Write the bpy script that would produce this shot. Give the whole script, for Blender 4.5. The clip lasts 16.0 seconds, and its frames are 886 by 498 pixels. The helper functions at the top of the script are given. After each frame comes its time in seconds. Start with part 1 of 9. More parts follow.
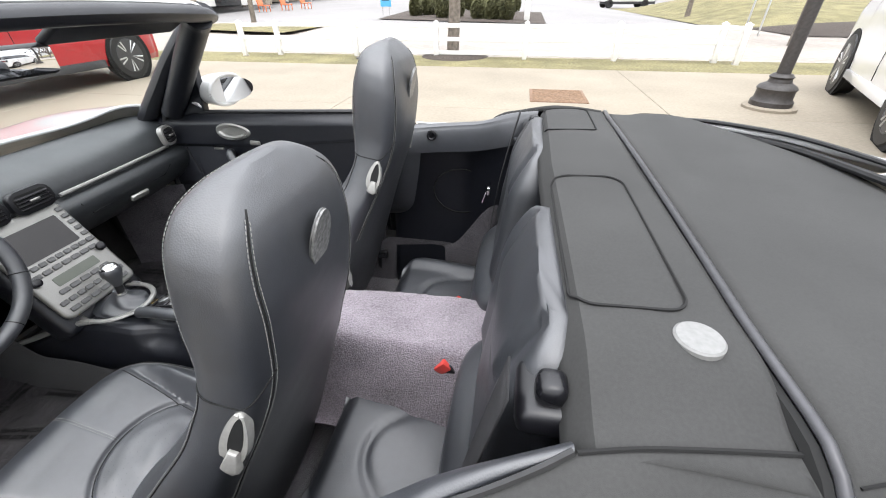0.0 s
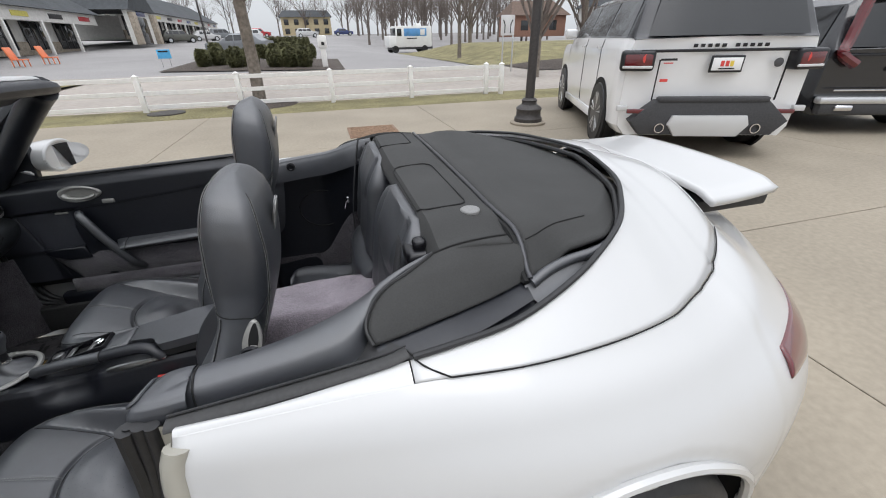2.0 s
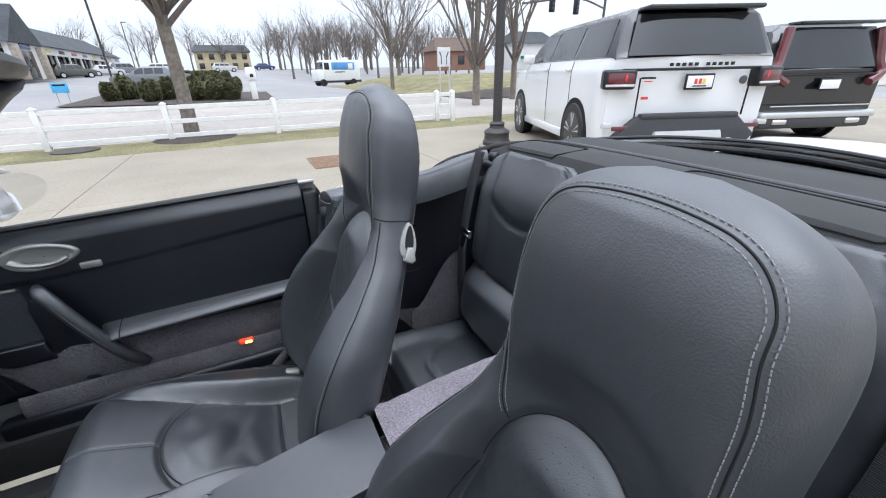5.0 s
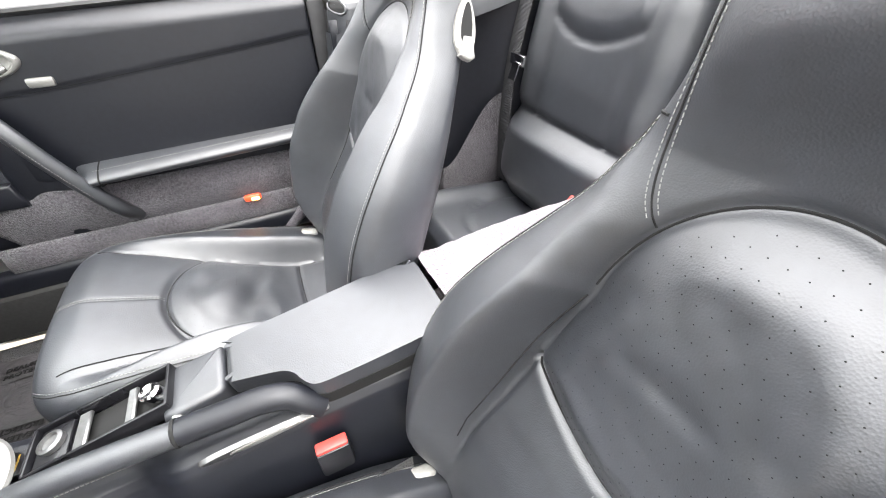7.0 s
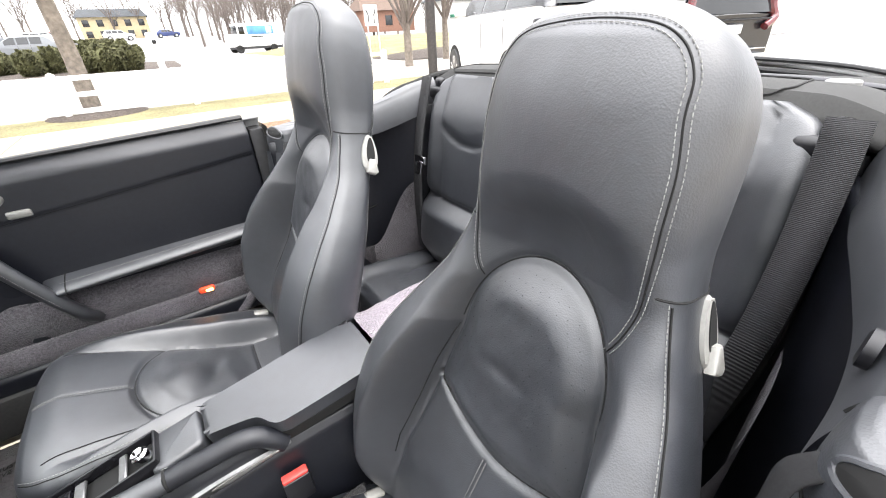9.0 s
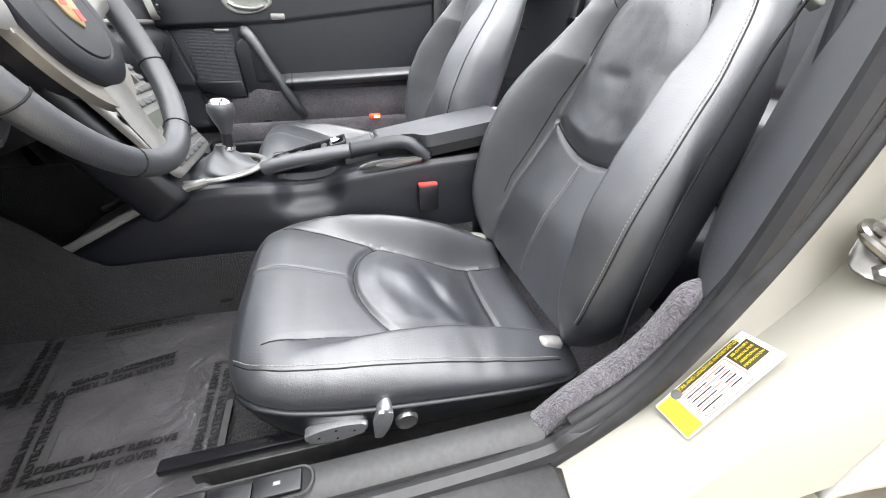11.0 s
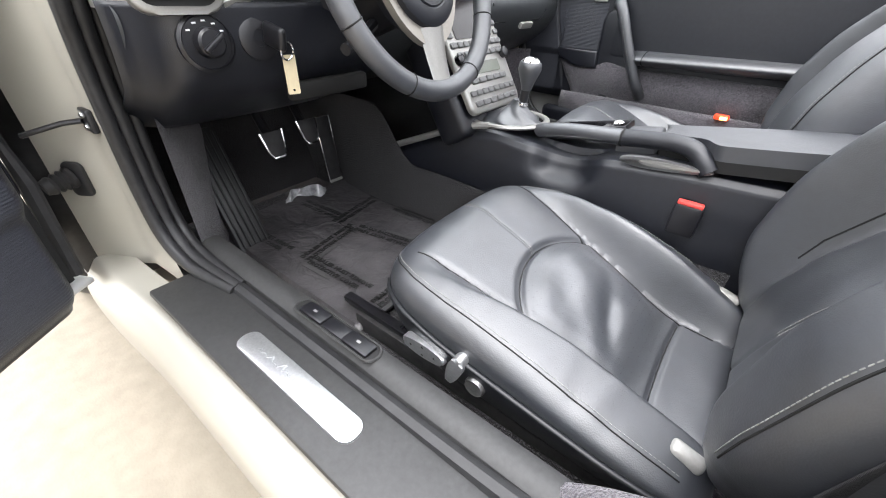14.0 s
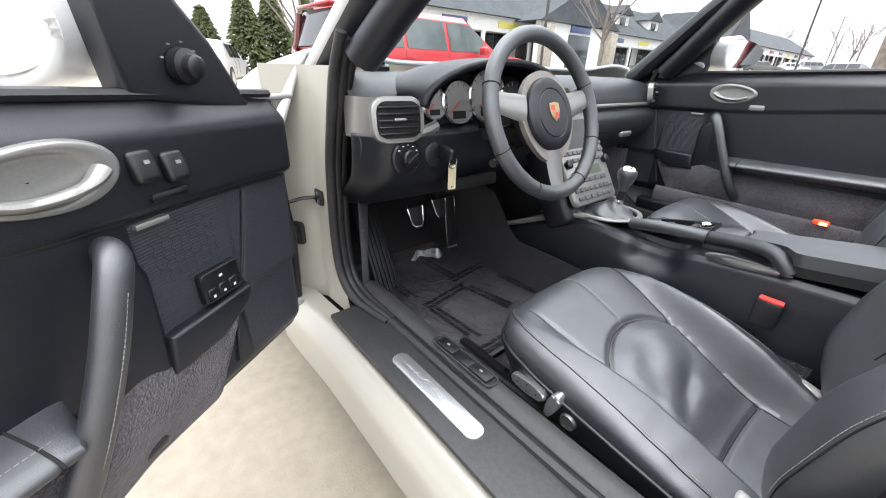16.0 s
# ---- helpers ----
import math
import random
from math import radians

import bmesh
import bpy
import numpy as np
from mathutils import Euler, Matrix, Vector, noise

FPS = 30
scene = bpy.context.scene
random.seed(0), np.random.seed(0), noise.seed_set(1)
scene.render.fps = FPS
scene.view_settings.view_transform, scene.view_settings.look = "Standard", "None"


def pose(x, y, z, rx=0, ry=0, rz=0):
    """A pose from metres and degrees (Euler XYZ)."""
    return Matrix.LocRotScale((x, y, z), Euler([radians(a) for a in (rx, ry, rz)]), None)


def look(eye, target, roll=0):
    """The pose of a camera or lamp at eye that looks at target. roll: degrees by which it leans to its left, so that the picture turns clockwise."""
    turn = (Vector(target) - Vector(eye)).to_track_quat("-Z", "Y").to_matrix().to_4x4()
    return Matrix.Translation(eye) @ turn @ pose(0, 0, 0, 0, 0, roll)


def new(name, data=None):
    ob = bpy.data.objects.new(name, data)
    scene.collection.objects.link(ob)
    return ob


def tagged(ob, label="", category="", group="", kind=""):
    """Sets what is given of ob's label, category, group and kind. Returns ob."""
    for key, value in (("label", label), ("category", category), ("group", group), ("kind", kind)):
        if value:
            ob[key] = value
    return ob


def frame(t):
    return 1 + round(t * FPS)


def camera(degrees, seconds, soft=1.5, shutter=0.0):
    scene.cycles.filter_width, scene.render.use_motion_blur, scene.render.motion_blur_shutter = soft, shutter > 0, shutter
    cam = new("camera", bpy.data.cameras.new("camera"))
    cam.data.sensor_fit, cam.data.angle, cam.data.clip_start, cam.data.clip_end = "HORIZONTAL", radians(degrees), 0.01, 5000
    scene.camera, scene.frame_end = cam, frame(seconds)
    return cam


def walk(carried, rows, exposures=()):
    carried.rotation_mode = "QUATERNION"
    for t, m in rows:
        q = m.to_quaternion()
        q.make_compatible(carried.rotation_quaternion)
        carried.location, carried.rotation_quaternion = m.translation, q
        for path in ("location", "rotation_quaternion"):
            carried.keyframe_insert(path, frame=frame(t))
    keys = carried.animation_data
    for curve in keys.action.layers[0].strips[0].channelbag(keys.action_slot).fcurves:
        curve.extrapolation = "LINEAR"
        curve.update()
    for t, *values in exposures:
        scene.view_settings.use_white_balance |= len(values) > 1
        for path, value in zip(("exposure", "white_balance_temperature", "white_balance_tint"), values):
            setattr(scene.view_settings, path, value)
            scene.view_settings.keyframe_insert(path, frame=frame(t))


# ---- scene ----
cam = camera(97.8, 16.0, soft=1.05)
PATH = [
    (0, (0.005, -0.677, 1.258), (-0.294, 0.966, 0.158), -0.3),
    (0.5, (-0.107, -0.829, 1.291), (-0.042, 0.851, 0.207), -0.4),
    (1, (-0.132, -0.921, 1.279), (0.162, 0.746, 0.214), -0.9),
    (1.5, (-0.094, -1.004, 1.3), (0.322, 0.663, 0.276), -1.1),
    (2, (-0.076, -1.116, 1.324), (0.392, 0.578, 0.369), -1.2),
    (2.5, (-0.137, -1.142, 1.318), (0.311, 0.591, 0.426), -1.1),
    (3, (-0.277, -1.091, 1.303), (0.165, 0.664, 0.452), -1.1),
    (3.2, (-0.318, -1.047, 1.314), (0.153, 0.706, 0.474), -1.1),
    (5.3, (-0.581, -0.439, 1.144), (0.219, 1.189, 0.302), -1.3),
    (5.5, (-0.589, -0.414, 1.108), (0.166, 1.214, 0.224), -1.2),
    (6, (-0.605, -0.385, 1.012), (0.049, 1.196, -0.024), -1.0),
    (6.5, (-0.614, -0.374, 0.978), (-0.002, 1.11, -0.215), -1.1),
    (7, (-0.611, -0.375, 0.987), (0.043, 1.033, -0.273), -1.1),
    (7.5, (-0.573, -0.395, 1.072), (0.187, 0.982, -0.164), -1.1),
    (8, (-0.579, -0.441, 1.124), (0.318, 0.926, -0.027), -1.6),
    (8.2, (-0.596, -0.47, 1.146), (0.37, 0.887, 0.038), -1.7),
    (10.3, (-0.74, -0.75, 0.909), (0.075, 0.868, 0.061), -0.8),
    (10.5, (-0.773, -0.799, 0.876), (-0.064, 0.846, -0.013), -0.4),
    (11, (-0.819, -0.884, 0.787), (-0.392, 0.772, -0.25), -0.3),
    (11.5, (-0.821, -0.885, 0.791), (-0.591, 0.743, -0.348), -0.2),
    (12, (-0.83, -0.88, 0.807), (-0.8, 0.733, -0.375), 0.1),
    (12.5, (-0.745, -0.834, 0.759), (-1.011, 0.762, -0.416), 0.4),
    (13, (-0.67, -0.829, 0.728), (-1.236, 0.694, -0.437), 1.2),
    (13.5, (-0.638, -0.841, 0.75), (-1.457, 0.573, -0.404), 1.8),
    (14, (-0.628, -0.851, 0.773), (-1.618, 0.471, -0.354), 2.1),
    (14.5, (-0.605, -0.904, 0.808), (-1.713, 0.388, -0.241), 2.1),
    (15, (-0.576, -0.954, 0.829), (-1.762, 0.352, -0.114), 2.0),
    (15.5, (-0.567, -0.978, 0.837), (-1.826, 0.312, -0.03), 2.0),
    (16, (-0.558, -1.041, 0.872), (-1.952, 0.115, 0.025), 2.0),
]
EXPOSURES = [(0.0, 0.9, 6500, 10), (0.5, 0.78, 6500, 10), (1.0, 0.36, 6500, 10), (1.5, -0.02, 6450, 10), (2.5, -0.15, 6350, 10), (3.2, -0.15, 6250, 10), (5.3, 0.52, 5850, 9), (5.5, 0.64, 5850, 9), (6.0, 1.33, 6400, 9), (6.5, 2.0, 6700, 10), (7.0, 2.27, 6800, 10), (7.5, 2.35, 6800, 11), (8.2, 2.0, 6800, 11), (10.3, 1.45, 6500, 10), (10.5, 1.55, 6500, 10), (11.0, 1.85, 6600, 10), (11.5, 2.0, 6650, 11), (12.5, 2.15, 6650, 11), (13.5, 1.95, 6600, 11), (14.5, 1.55, 6450, 11), (15.5, 1.35, 6400, 10), (16.0, 1.28, 6400, 10)]
walk(cam, [(t, look(eye, target, roll)) for t, eye, target, roll in PATH], EXPOSURES)
# ---- world and light ----
world = bpy.data.worlds.new("overcast_sky")
scene.world = world
world.use_nodes = True
_n, _l = world.node_tree.nodes, world.node_tree.links
_sky = _n.new("ShaderNodeTexSky")
_sky.sky_type = "NISHITA"
_sky.sun_disc = False
_sky.sun_elevation, _sky.sun_rotation = radians(52), radians(200)
_sky.air_density, _sky.dust_density, _sky.ozone_density = 1.0, 2.0, 1.0
_hs = _n.new("ShaderNodeHueSaturation")
_hs.inputs["Saturation"].default_value = 0.22
_l.new(_sky.outputs[0], _hs.inputs["Color"])
_cloud = _n.new("ShaderNodeMix")
_cloud.data_type = "RGBA"
_cloud.inputs["Factor"].default_value = 0.8
# an overcast dome, brightest overhead
_tc = _n.new("ShaderNodeTexCoord")
_xyz = _n.new("ShaderNodeSeparateXYZ")
_l.new(_tc.outputs["Generated"], _xyz.inputs[0])
_dome = _n.new("ShaderNodeValToRGB")
_dome.color_ramp.elements[0].position, _dome.color_ramp.elements[0].color = 0.0, (0.32, 0.332, 0.348, 1)
_dome.color_ramp.elements[1].position, _dome.color_ramp.elements[1].color = 0.98, (1.26, 1.285, 1.35, 1)
_mid = _dome.color_ramp.elements.new(0.45)
_mid.color = (0.43, 0.44, 0.46, 1)
_l.new(_xyz.outputs["Z"], _dome.inputs["Fac"])
_gain = _n.new("ShaderNodeVectorMath")
_gain.operation = "SCALE"
_gain.inputs["Scale"].default_value = 16.5
_l.new(_dome.outputs["Color"], _gain.inputs[0])
_l.new(_gain.outputs[0], _cloud.inputs["B"])
_l.new(_hs.outputs[0], _cloud.inputs["A"])
_l.new(_cloud.outputs["Result"], _n["Background"].inputs["Color"])
_n["Background"].inputs["Strength"].default_value = 0.15
_sd = bpy.data.lights.new("sun", "SUN")
_sd.energy, _sd.angle, _sd.color = 0.5, radians(30), (1.0, 0.97, 0.93)
sun = new("sun", _sd)
sun.matrix_world = look((0, 0, 30), (-6.0, 12.0, 0))

# ---- helpers of this scene ----


def cr(pts, n):
    """n points along a smooth curve through pts."""
    P = [Vector(p) for p in pts]
    P = [2 * P[0] - P[1]] + P + [2 * P[-1] - P[-2]]
    out = []
    k = len(P) - 3
    for i in range(n):
        u = i / (n - 1) * k
        j = min(int(u), k - 1)
        f = u - j
        a, b, c, d = P[j:j + 4]
        out.append(0.5 * ((2 * b) + (c - a) * f + (2 * a - 5 * b + 4 * c - d) * f * f + (3 * b - a - 3 * c + d) * f ** 3))
    return out


SLOPES = {}


def lerp_table(tab, x):
    """Smooth, never overshooting value at x from a table of (x, value)."""
    key = tuple(tab)
    if key not in SLOPES:
        d = [(b[1] - a[1]) / (b[0] - a[0]) for a, b in zip(tab, tab[1:])]
        SLOPES[key] = [d[0]] + [0.0 if p * q <= 0 else 2 * p * q / (p + q) for p, q in zip(d, d[1:])] + [d[-1]]
    if x <= tab[0][0]:
        return tab[0][1]
    for i in range(len(tab) - 1):
        b = tab[i + 1][0]
        if x <= b:
            a, va, vb = tab[i][0], tab[i][1], tab[i + 1][1]
            h = b - a
            f = (x - a) / h
            m0, m1 = SLOPES[key][i] * h, SLOPES[key][i + 1] * h
            return va + f * (m0 + f * (3 * (vb - va) - 2 * m0 - m1 + f * (2 * (va - vb) + m0 + m1)))
    return tab[-1][1]


def sstep(a, b, x):
    f = min(1, max(0, (x - a) / (b - a)))
    return f * f * (3 - 2 * f)


def grid(f, nu, nv, wrap_u=False, wrap_v=False, caps=False):
    """A bmesh sheet of f(u, v), u and v from 0 to 1."""
    bm = bmesh.new()
    rows = []
    for i in range(nu):
        u = i / (nu if wrap_u else nu - 1)
        rows.append([bm.verts.new(f(u, j / (nv if wrap_v else nv - 1))) for j in range(nv)])
    for i in range(nu if wrap_u else nu - 1):
        for j in range(nv if wrap_v else nv - 1):
            a, b = rows[i], rows[(i + 1) % nu]
            try:
                bm.faces.new((a[j], b[j], b[(j + 1) % nv], a[(j + 1) % nv]))
            except ValueError:
                pass
    if caps:
        for r in (rows[0], rows[-1]):
            try:
                bm.faces.new(r)
            except ValueError:
                pass
    bmesh.ops.recalc_face_normals(bm, faces=bm.faces)
    return bm


def box(c, s, bev=0.004, seg=2, m=None):
    """A box of centre c and size s with rounded edges, turned by m about its centre."""
    bm = bmesh.new()
    bmesh.ops.create_cube(bm, size=1, matrix=Matrix.Diagonal((*s, 1)))
    if bev > 0:
        bmesh.ops.bevel(bm, geom=bm.edges[:], offset=min(bev, min(s) * 0.49), segments=seg, profile=0.5, affect="EDGES")
    t = Matrix.Translation(c) @ (m.to_4x4() if m else Matrix())
    bmesh.ops.transform(bm, matrix=t, verts=bm.verts)
    return bm


def add(bm, other):
    """Joins other into bm."""
    me = bpy.data.meshes.new("tmp")
    other.to_mesh(me)
    other.free()
    bm.from_mesh(me)
    bpy.data.meshes.remove(me)
    return bm


def tube(pts, r, seg=8, closed=False, flat=1.0, up=(0, 0, 1), taper=None):
    """A bar along pts; flat squeezes it along up."""
    P = [Vector(p) for p in pts]
    n = len(P)
    bm = bmesh.new()
    rings = []
    for i, p in enumerate(P):
        a = P[(i - 1) % n] if closed or i else P[0]
        b = P[(i + 1) % n] if closed or i < n - 1 else P[-1]
        t = (b - a).normalized()
        upv = Vector(up)
        side = t.cross(upv)
        if side.length < 1e-3:
            side = t.cross(Vector((1, 0, 0)))
        side.normalize()
        w = side.cross(t).normalized()
        k = taper[i] if taper else 1.0
        rings.append([bm.verts.new(p + r * k * (math.cos(2 * math.pi * q / seg) * side + math.sin(2 * math.pi * q / seg) * w * flat)) for q in range(seg)])
    for i in range(n if closed else n - 1):
        a, b = rings[i], rings[(i + 1) % n]
        for q in range(seg):
            bm.faces.new((a[q], a[(q + 1) % seg], b[(q + 1) % seg], b[q]))
    if not closed:
        bm.faces.new(rings[0][::-1])
        bm.faces.new(rings[-1])
    bmesh.ops.recalc_face_normals(bm, faces=bm.faces)
    return bm


def lathe(profile, seg, m):
    """A turned shape: profile of (radius, height), about the z axis of m."""
    bm = bmesh.new()
    rings = [[bm.verts.new(m @ Vector((r * math.cos(2 * math.pi * q / seg), r * math.sin(2 * math.pi * q / seg), h))) for q in range(seg)] for r, h in profile]
    for a, b in zip(rings, rings[1:]):
        for q in range(seg):
            bm.faces.new((a[q], a[(q + 1) % seg], b[(q + 1) % seg], b[q]))
    bm.faces.new(rings[0][::-1])
    bm.faces.new(rings[-1])
    bmesh.ops.recalc_face_normals(bm, faces=bm.faces)
    return bm


def slab(outline, depth, m, bev=0.0, seg=2):
    """A plate: outline of (x, y), extruded by depth along z, placed by m."""
    bm = bmesh.new()
    lo = [bm.verts.new((x, y, 0)) for x, y in outline]
    hi = [bm.verts.new((x, y, depth)) for x, y in outline]
    bm.faces.new(lo[::-1])
    top = bm.faces.new(hi)
    n = len(lo)
    for i in range(n):
        bm.faces.new((lo[i], lo[(i + 1) % n], hi[(i + 1) % n], hi[i]))
    if bev > 0:
        bmesh.ops.bevel(bm, geom=list(top.edges), offset=bev, segments=seg, profile=0.5, affect="EDGES")
    bmesh.ops.recalc_face_normals(bm, faces=bm.faces)
    bmesh.ops.transform(bm, matrix=m, verts=bm.verts)
    return bm


def rrect(w, h, r, n=5):
    """The outline of a rounded rectangle about the origin."""
    out = []
    for cx, cy, a in ((w / 2 - r, h / 2 - r, 0), (-w / 2 + r, h / 2 - r, 90), (-w / 2 + r, -h / 2 + r, 180), (w / 2 - r, -h / 2 + r, 270)):
        for i in range(n):
            t = radians(a + 90 * i / (n - 1))
            out.append((cx + r * math.cos(t), cy + r * math.sin(t)))
    return out


def oval(rx, ry, n=32):
    return [(rx * math.cos(2 * math.pi * i / n), ry * math.sin(2 * math.pi * i / n)) for i in range(n)]


def facing(o, x, y):
    """A pose at o whose x and y axes point about along x and y."""
    x = Vector(x).normalized()
    z = x.cross(Vector(y)).normalized()
    y = z.cross(x)
    return Matrix.Translation(o) @ Matrix((x, y, z)).transposed().to_4x4()


def mirror_y(bm):
    """The same shape on the other side of the car."""
    for v in bm.verts:
        v.co.y = -v.co.y
    bmesh.ops.reverse_faces(bm, faces=bm.faces)
    return bm


def stitches(pts, step=0.0055, length=0.0036, r=0.00055):
    """A row of separate stitches along a curve."""
    P = [Vector(p) for p in pts]
    bm = bmesh.new()
    d = 0.0
    nxt = 0.0
    for a, b in zip(P, P[1:]):
        L = (b - a).length
        if L < 1e-6:
            continue
        t = (b - a) / L
        s = t.orthogonal().normalized()
        w = t.cross(s)
        while nxt < d + L:
            c = a + t * (nxt - d)
            e = [c - t * length / 2, c + t * length / 2]
            vs = [[bm.verts.new(q + r * (math.cos(k * math.pi / 2) * s + math.sin(k * math.pi / 2) * w)) for k in range(4)] for q in e]
            for k in range(4):
                bm.faces.new((vs[0][k], vs[0][(k + 1) % 4], vs[1][(k + 1) % 4], vs[1][k]))
            bm.faces.new(vs[0][::-1])
            bm.faces.new(vs[1])
            nxt += step
        d += L
    return bm


def link(name, bm, material, angle=38):
    me = bpy.data.meshes.new(name)
    bm.to_mesh(me)
    bm.free()
    me.polygons.foreach_set("use_smooth", [True] * len(me.polygons))
    me.set_sharp_from_angle(angle=radians(angle))
    for mt in (material if isinstance(material, (list, tuple)) else [material]):
        me.materials.append(mt)
    return new(name, me)


def part(name, bm, material, parent, label="", angle=38):
    """One mesh under a thing or a part. The shape is given in world coordinates."""
    ob = link(name, bm, material, angle)
    ob.parent = parent
    ob.matrix_parent_inverse = parent_world(parent).inverted()
    if label:
        ob["label"] = label
    return ob


def parent_world(p):
    m = p.matrix_basis.copy()
    while p.parent:
        m = p.parent.matrix_basis @ p.matrix_parent_inverse @ m
        p = p.parent
    return m


def thing(name, at, label, category, group="", kind=""):
    """An Empty at the base of a thing."""
    ob = new(name)
    ob.empty_display_size = 0.1
    ob.matrix_basis = Matrix.Translation(at)
    return tagged(ob, label, category, group, kind)


def solid(name, bm, material, label, category, group="", kind="", angle=38):
    """A thing of one mesh."""
    return tagged(link(name, bm, material, angle), label, category, group, kind)


def text_mesh(body, size, m, bold=0.0, spacing=1.0, align="CENTER", depth=0.0004):
    cu = bpy.data.curves.new("lettering", "FONT")
    cu.body, cu.size, cu.extrude, cu.offset, cu.space_character = body, size, depth, bold, spacing
    cu.align_x, cu.align_y = align, "CENTER"
    cu.resolution_u = 2
    ob = bpy.data.objects.new("lettering", cu)
    scene.collection.objects.link(ob)
    bpy.context.view_layer.update()
    me = bpy.data.meshes.new_from_object(ob.evaluated_get(bpy.context.evaluated_depsgraph_get()))
    bm = bmesh.new()
    bm.from_mesh(me)
    bmesh.ops.transform(bm, matrix=m, verts=bm.verts)
    bpy.data.objects.remove(ob)
    bpy.data.meshes.remove(me)
    bpy.data.curves.remove(cu)
    return bm


# ---- materials ----


def mat(name, color, rough=0.5, metal=0.0, noise_scale=0.0, vary=0.0, bump=0.0, bump_scale=200.0, coat=0.0, sheen=0.0, kind="noise", spec=0.5, rough_vary=0.0, vary2=0.0, scale2=3.0, distance=0.002, coat_rough=0.04, coat_ior=1.5, crease=0.0):
    m = bpy.data.materials.new(name)
    m.use_nodes = True
    nt = m.node_tree
    b = nt.nodes["Principled BSDF"]
    b.inputs["Base Color"].default_value = (*color, 1)
    b.inputs["Roughness"].default_value = rough
    b.inputs["Metallic"].default_value = metal
    b.inputs["Specular IOR Level"].default_value = spec
    b.inputs["Coat Weight"].default_value = coat
    b.inputs["Coat Roughness"].default_value = coat_rough
    b.inputs["Coat IOR"].default_value = coat_ior
    b.inputs["Sheen Weight"].default_value = sheen
    tc = nt.nodes.new("ShaderNodeTexCoord")

    def tex(kind, scale, detail=4.0):
        if kind == "noise":
            t = nt.nodes.new("ShaderNodeTexNoise")
            t.inputs["Detail"].default_value = detail
            out = t.outputs["Fac"]
        elif kind == "cells":
            t = nt.nodes.new("ShaderNodeTexVoronoi")
            out = t.outputs["Distance"]
        else:
            t = nt.nodes.new("ShaderNodeTexWave")
            out = t.outputs["Fac"]
        t.inputs["Scale"].default_value = scale
        nt.links.new(tc.outputs["Object"], t.inputs["Vector"])
        return out

    if vary or vary2:
        cur = None
        col = nt.nodes.new("ShaderNodeMix")
        col.data_type = "RGBA"
        mix = nt.nodes.new("ShaderNodeMath")
        mix.operation = "MULTIPLY_ADD"
        a = tex("noise", noise_scale or 20.0)
        b2 = tex("noise", scale2)
        tot = (vary + vary2)
        mix.inputs[1].default_value = vary / tot
        nt.links.new(a, mix.inputs[0])
        mm = nt.nodes.new("ShaderNodeMath")
        mm.operation = "MULTIPLY"
        nt.links.new(b2, mm.inputs[0])
        mm.inputs[1].default_value = vary2 / tot
        nt.links.new(mm.outputs[0], mix.inputs[2])
        mr = nt.nodes.new("ShaderNodeMapRange")
        mr.inputs["From Min"].default_value, mr.inputs["From Max"].default_value = 0.3, 0.7
        nt.links.new(mix.outputs[0], mr.inputs["Value"])
        nt.links.new(mr.outputs[0], col.inputs["Factor"])
        col.inputs["A"].default_value = (*[max(0, c * (1 - tot)) for c in color], 1)
        col.inputs["B"].default_value = (*[min(1, c * (1 + tot)) for c in color], 1)
        nt.links.new(col.outputs["Result"], b.inputs["Base Color"])
    if rough_vary:
        mr = nt.nodes.new("ShaderNodeMapRange")
        mr.inputs["From Min"].default_value, mr.inputs["From Max"].default_value = 0.3, 0.7
        mr.inputs["To Min"].default_value, mr.inputs["To Max"].default_value = max(0.02, rough - rough_vary), min(1, rough + rough_vary)
        nt.links.new(tex("noise", 9.0), mr.inputs["Value"])
        nt.links.new(mr.outputs[0], b.inputs["Roughness"])
    if bump:
        bp = nt.nodes.new("ShaderNodeBump")
        bp.inputs["Strength"].default_value = bump
        bp.inputs["Distance"].default_value = distance
        nt.links.new(tex(kind, bump_scale, 3.0), bp.inputs["Height"])
        nt.links.new(bp.outputs[0], b.inputs["Normal"])
        if crease:
            # soft wrinkles pressed into worn hide
            wr = nt.nodes.new("ShaderNodeTexNoise")
            wr.inputs["Scale"].default_value, wr.inputs["Detail"].default_value, wr.inputs["Distortion"].default_value = 16.0, 5.0, 1.8
            nt.links.new(tc.outputs["Object"], wr.inputs["Vector"])
            b3 = nt.nodes.new("ShaderNodeBump")
            b3.inputs["Strength"].default_value, b3.inputs["Distance"].default_value = crease, 0.006
            nt.links.new(wr.outputs["Fac"], b3.inputs["Height"])
            nt.links.new(b3.outputs[0], bp.inputs["Normal"])
            nt.links.new(bp.outputs[0], b.inputs["Coat Normal"])
    return m


def glow(name, color, strength):
    m = mat(name, color, 0.3)
    b = m.node_tree.nodes["Principled BSDF"]
    b.inputs["Emission Color"].default_value = (*color, 1)
    b.inputs["Emission Strength"].default_value = strength
    return m


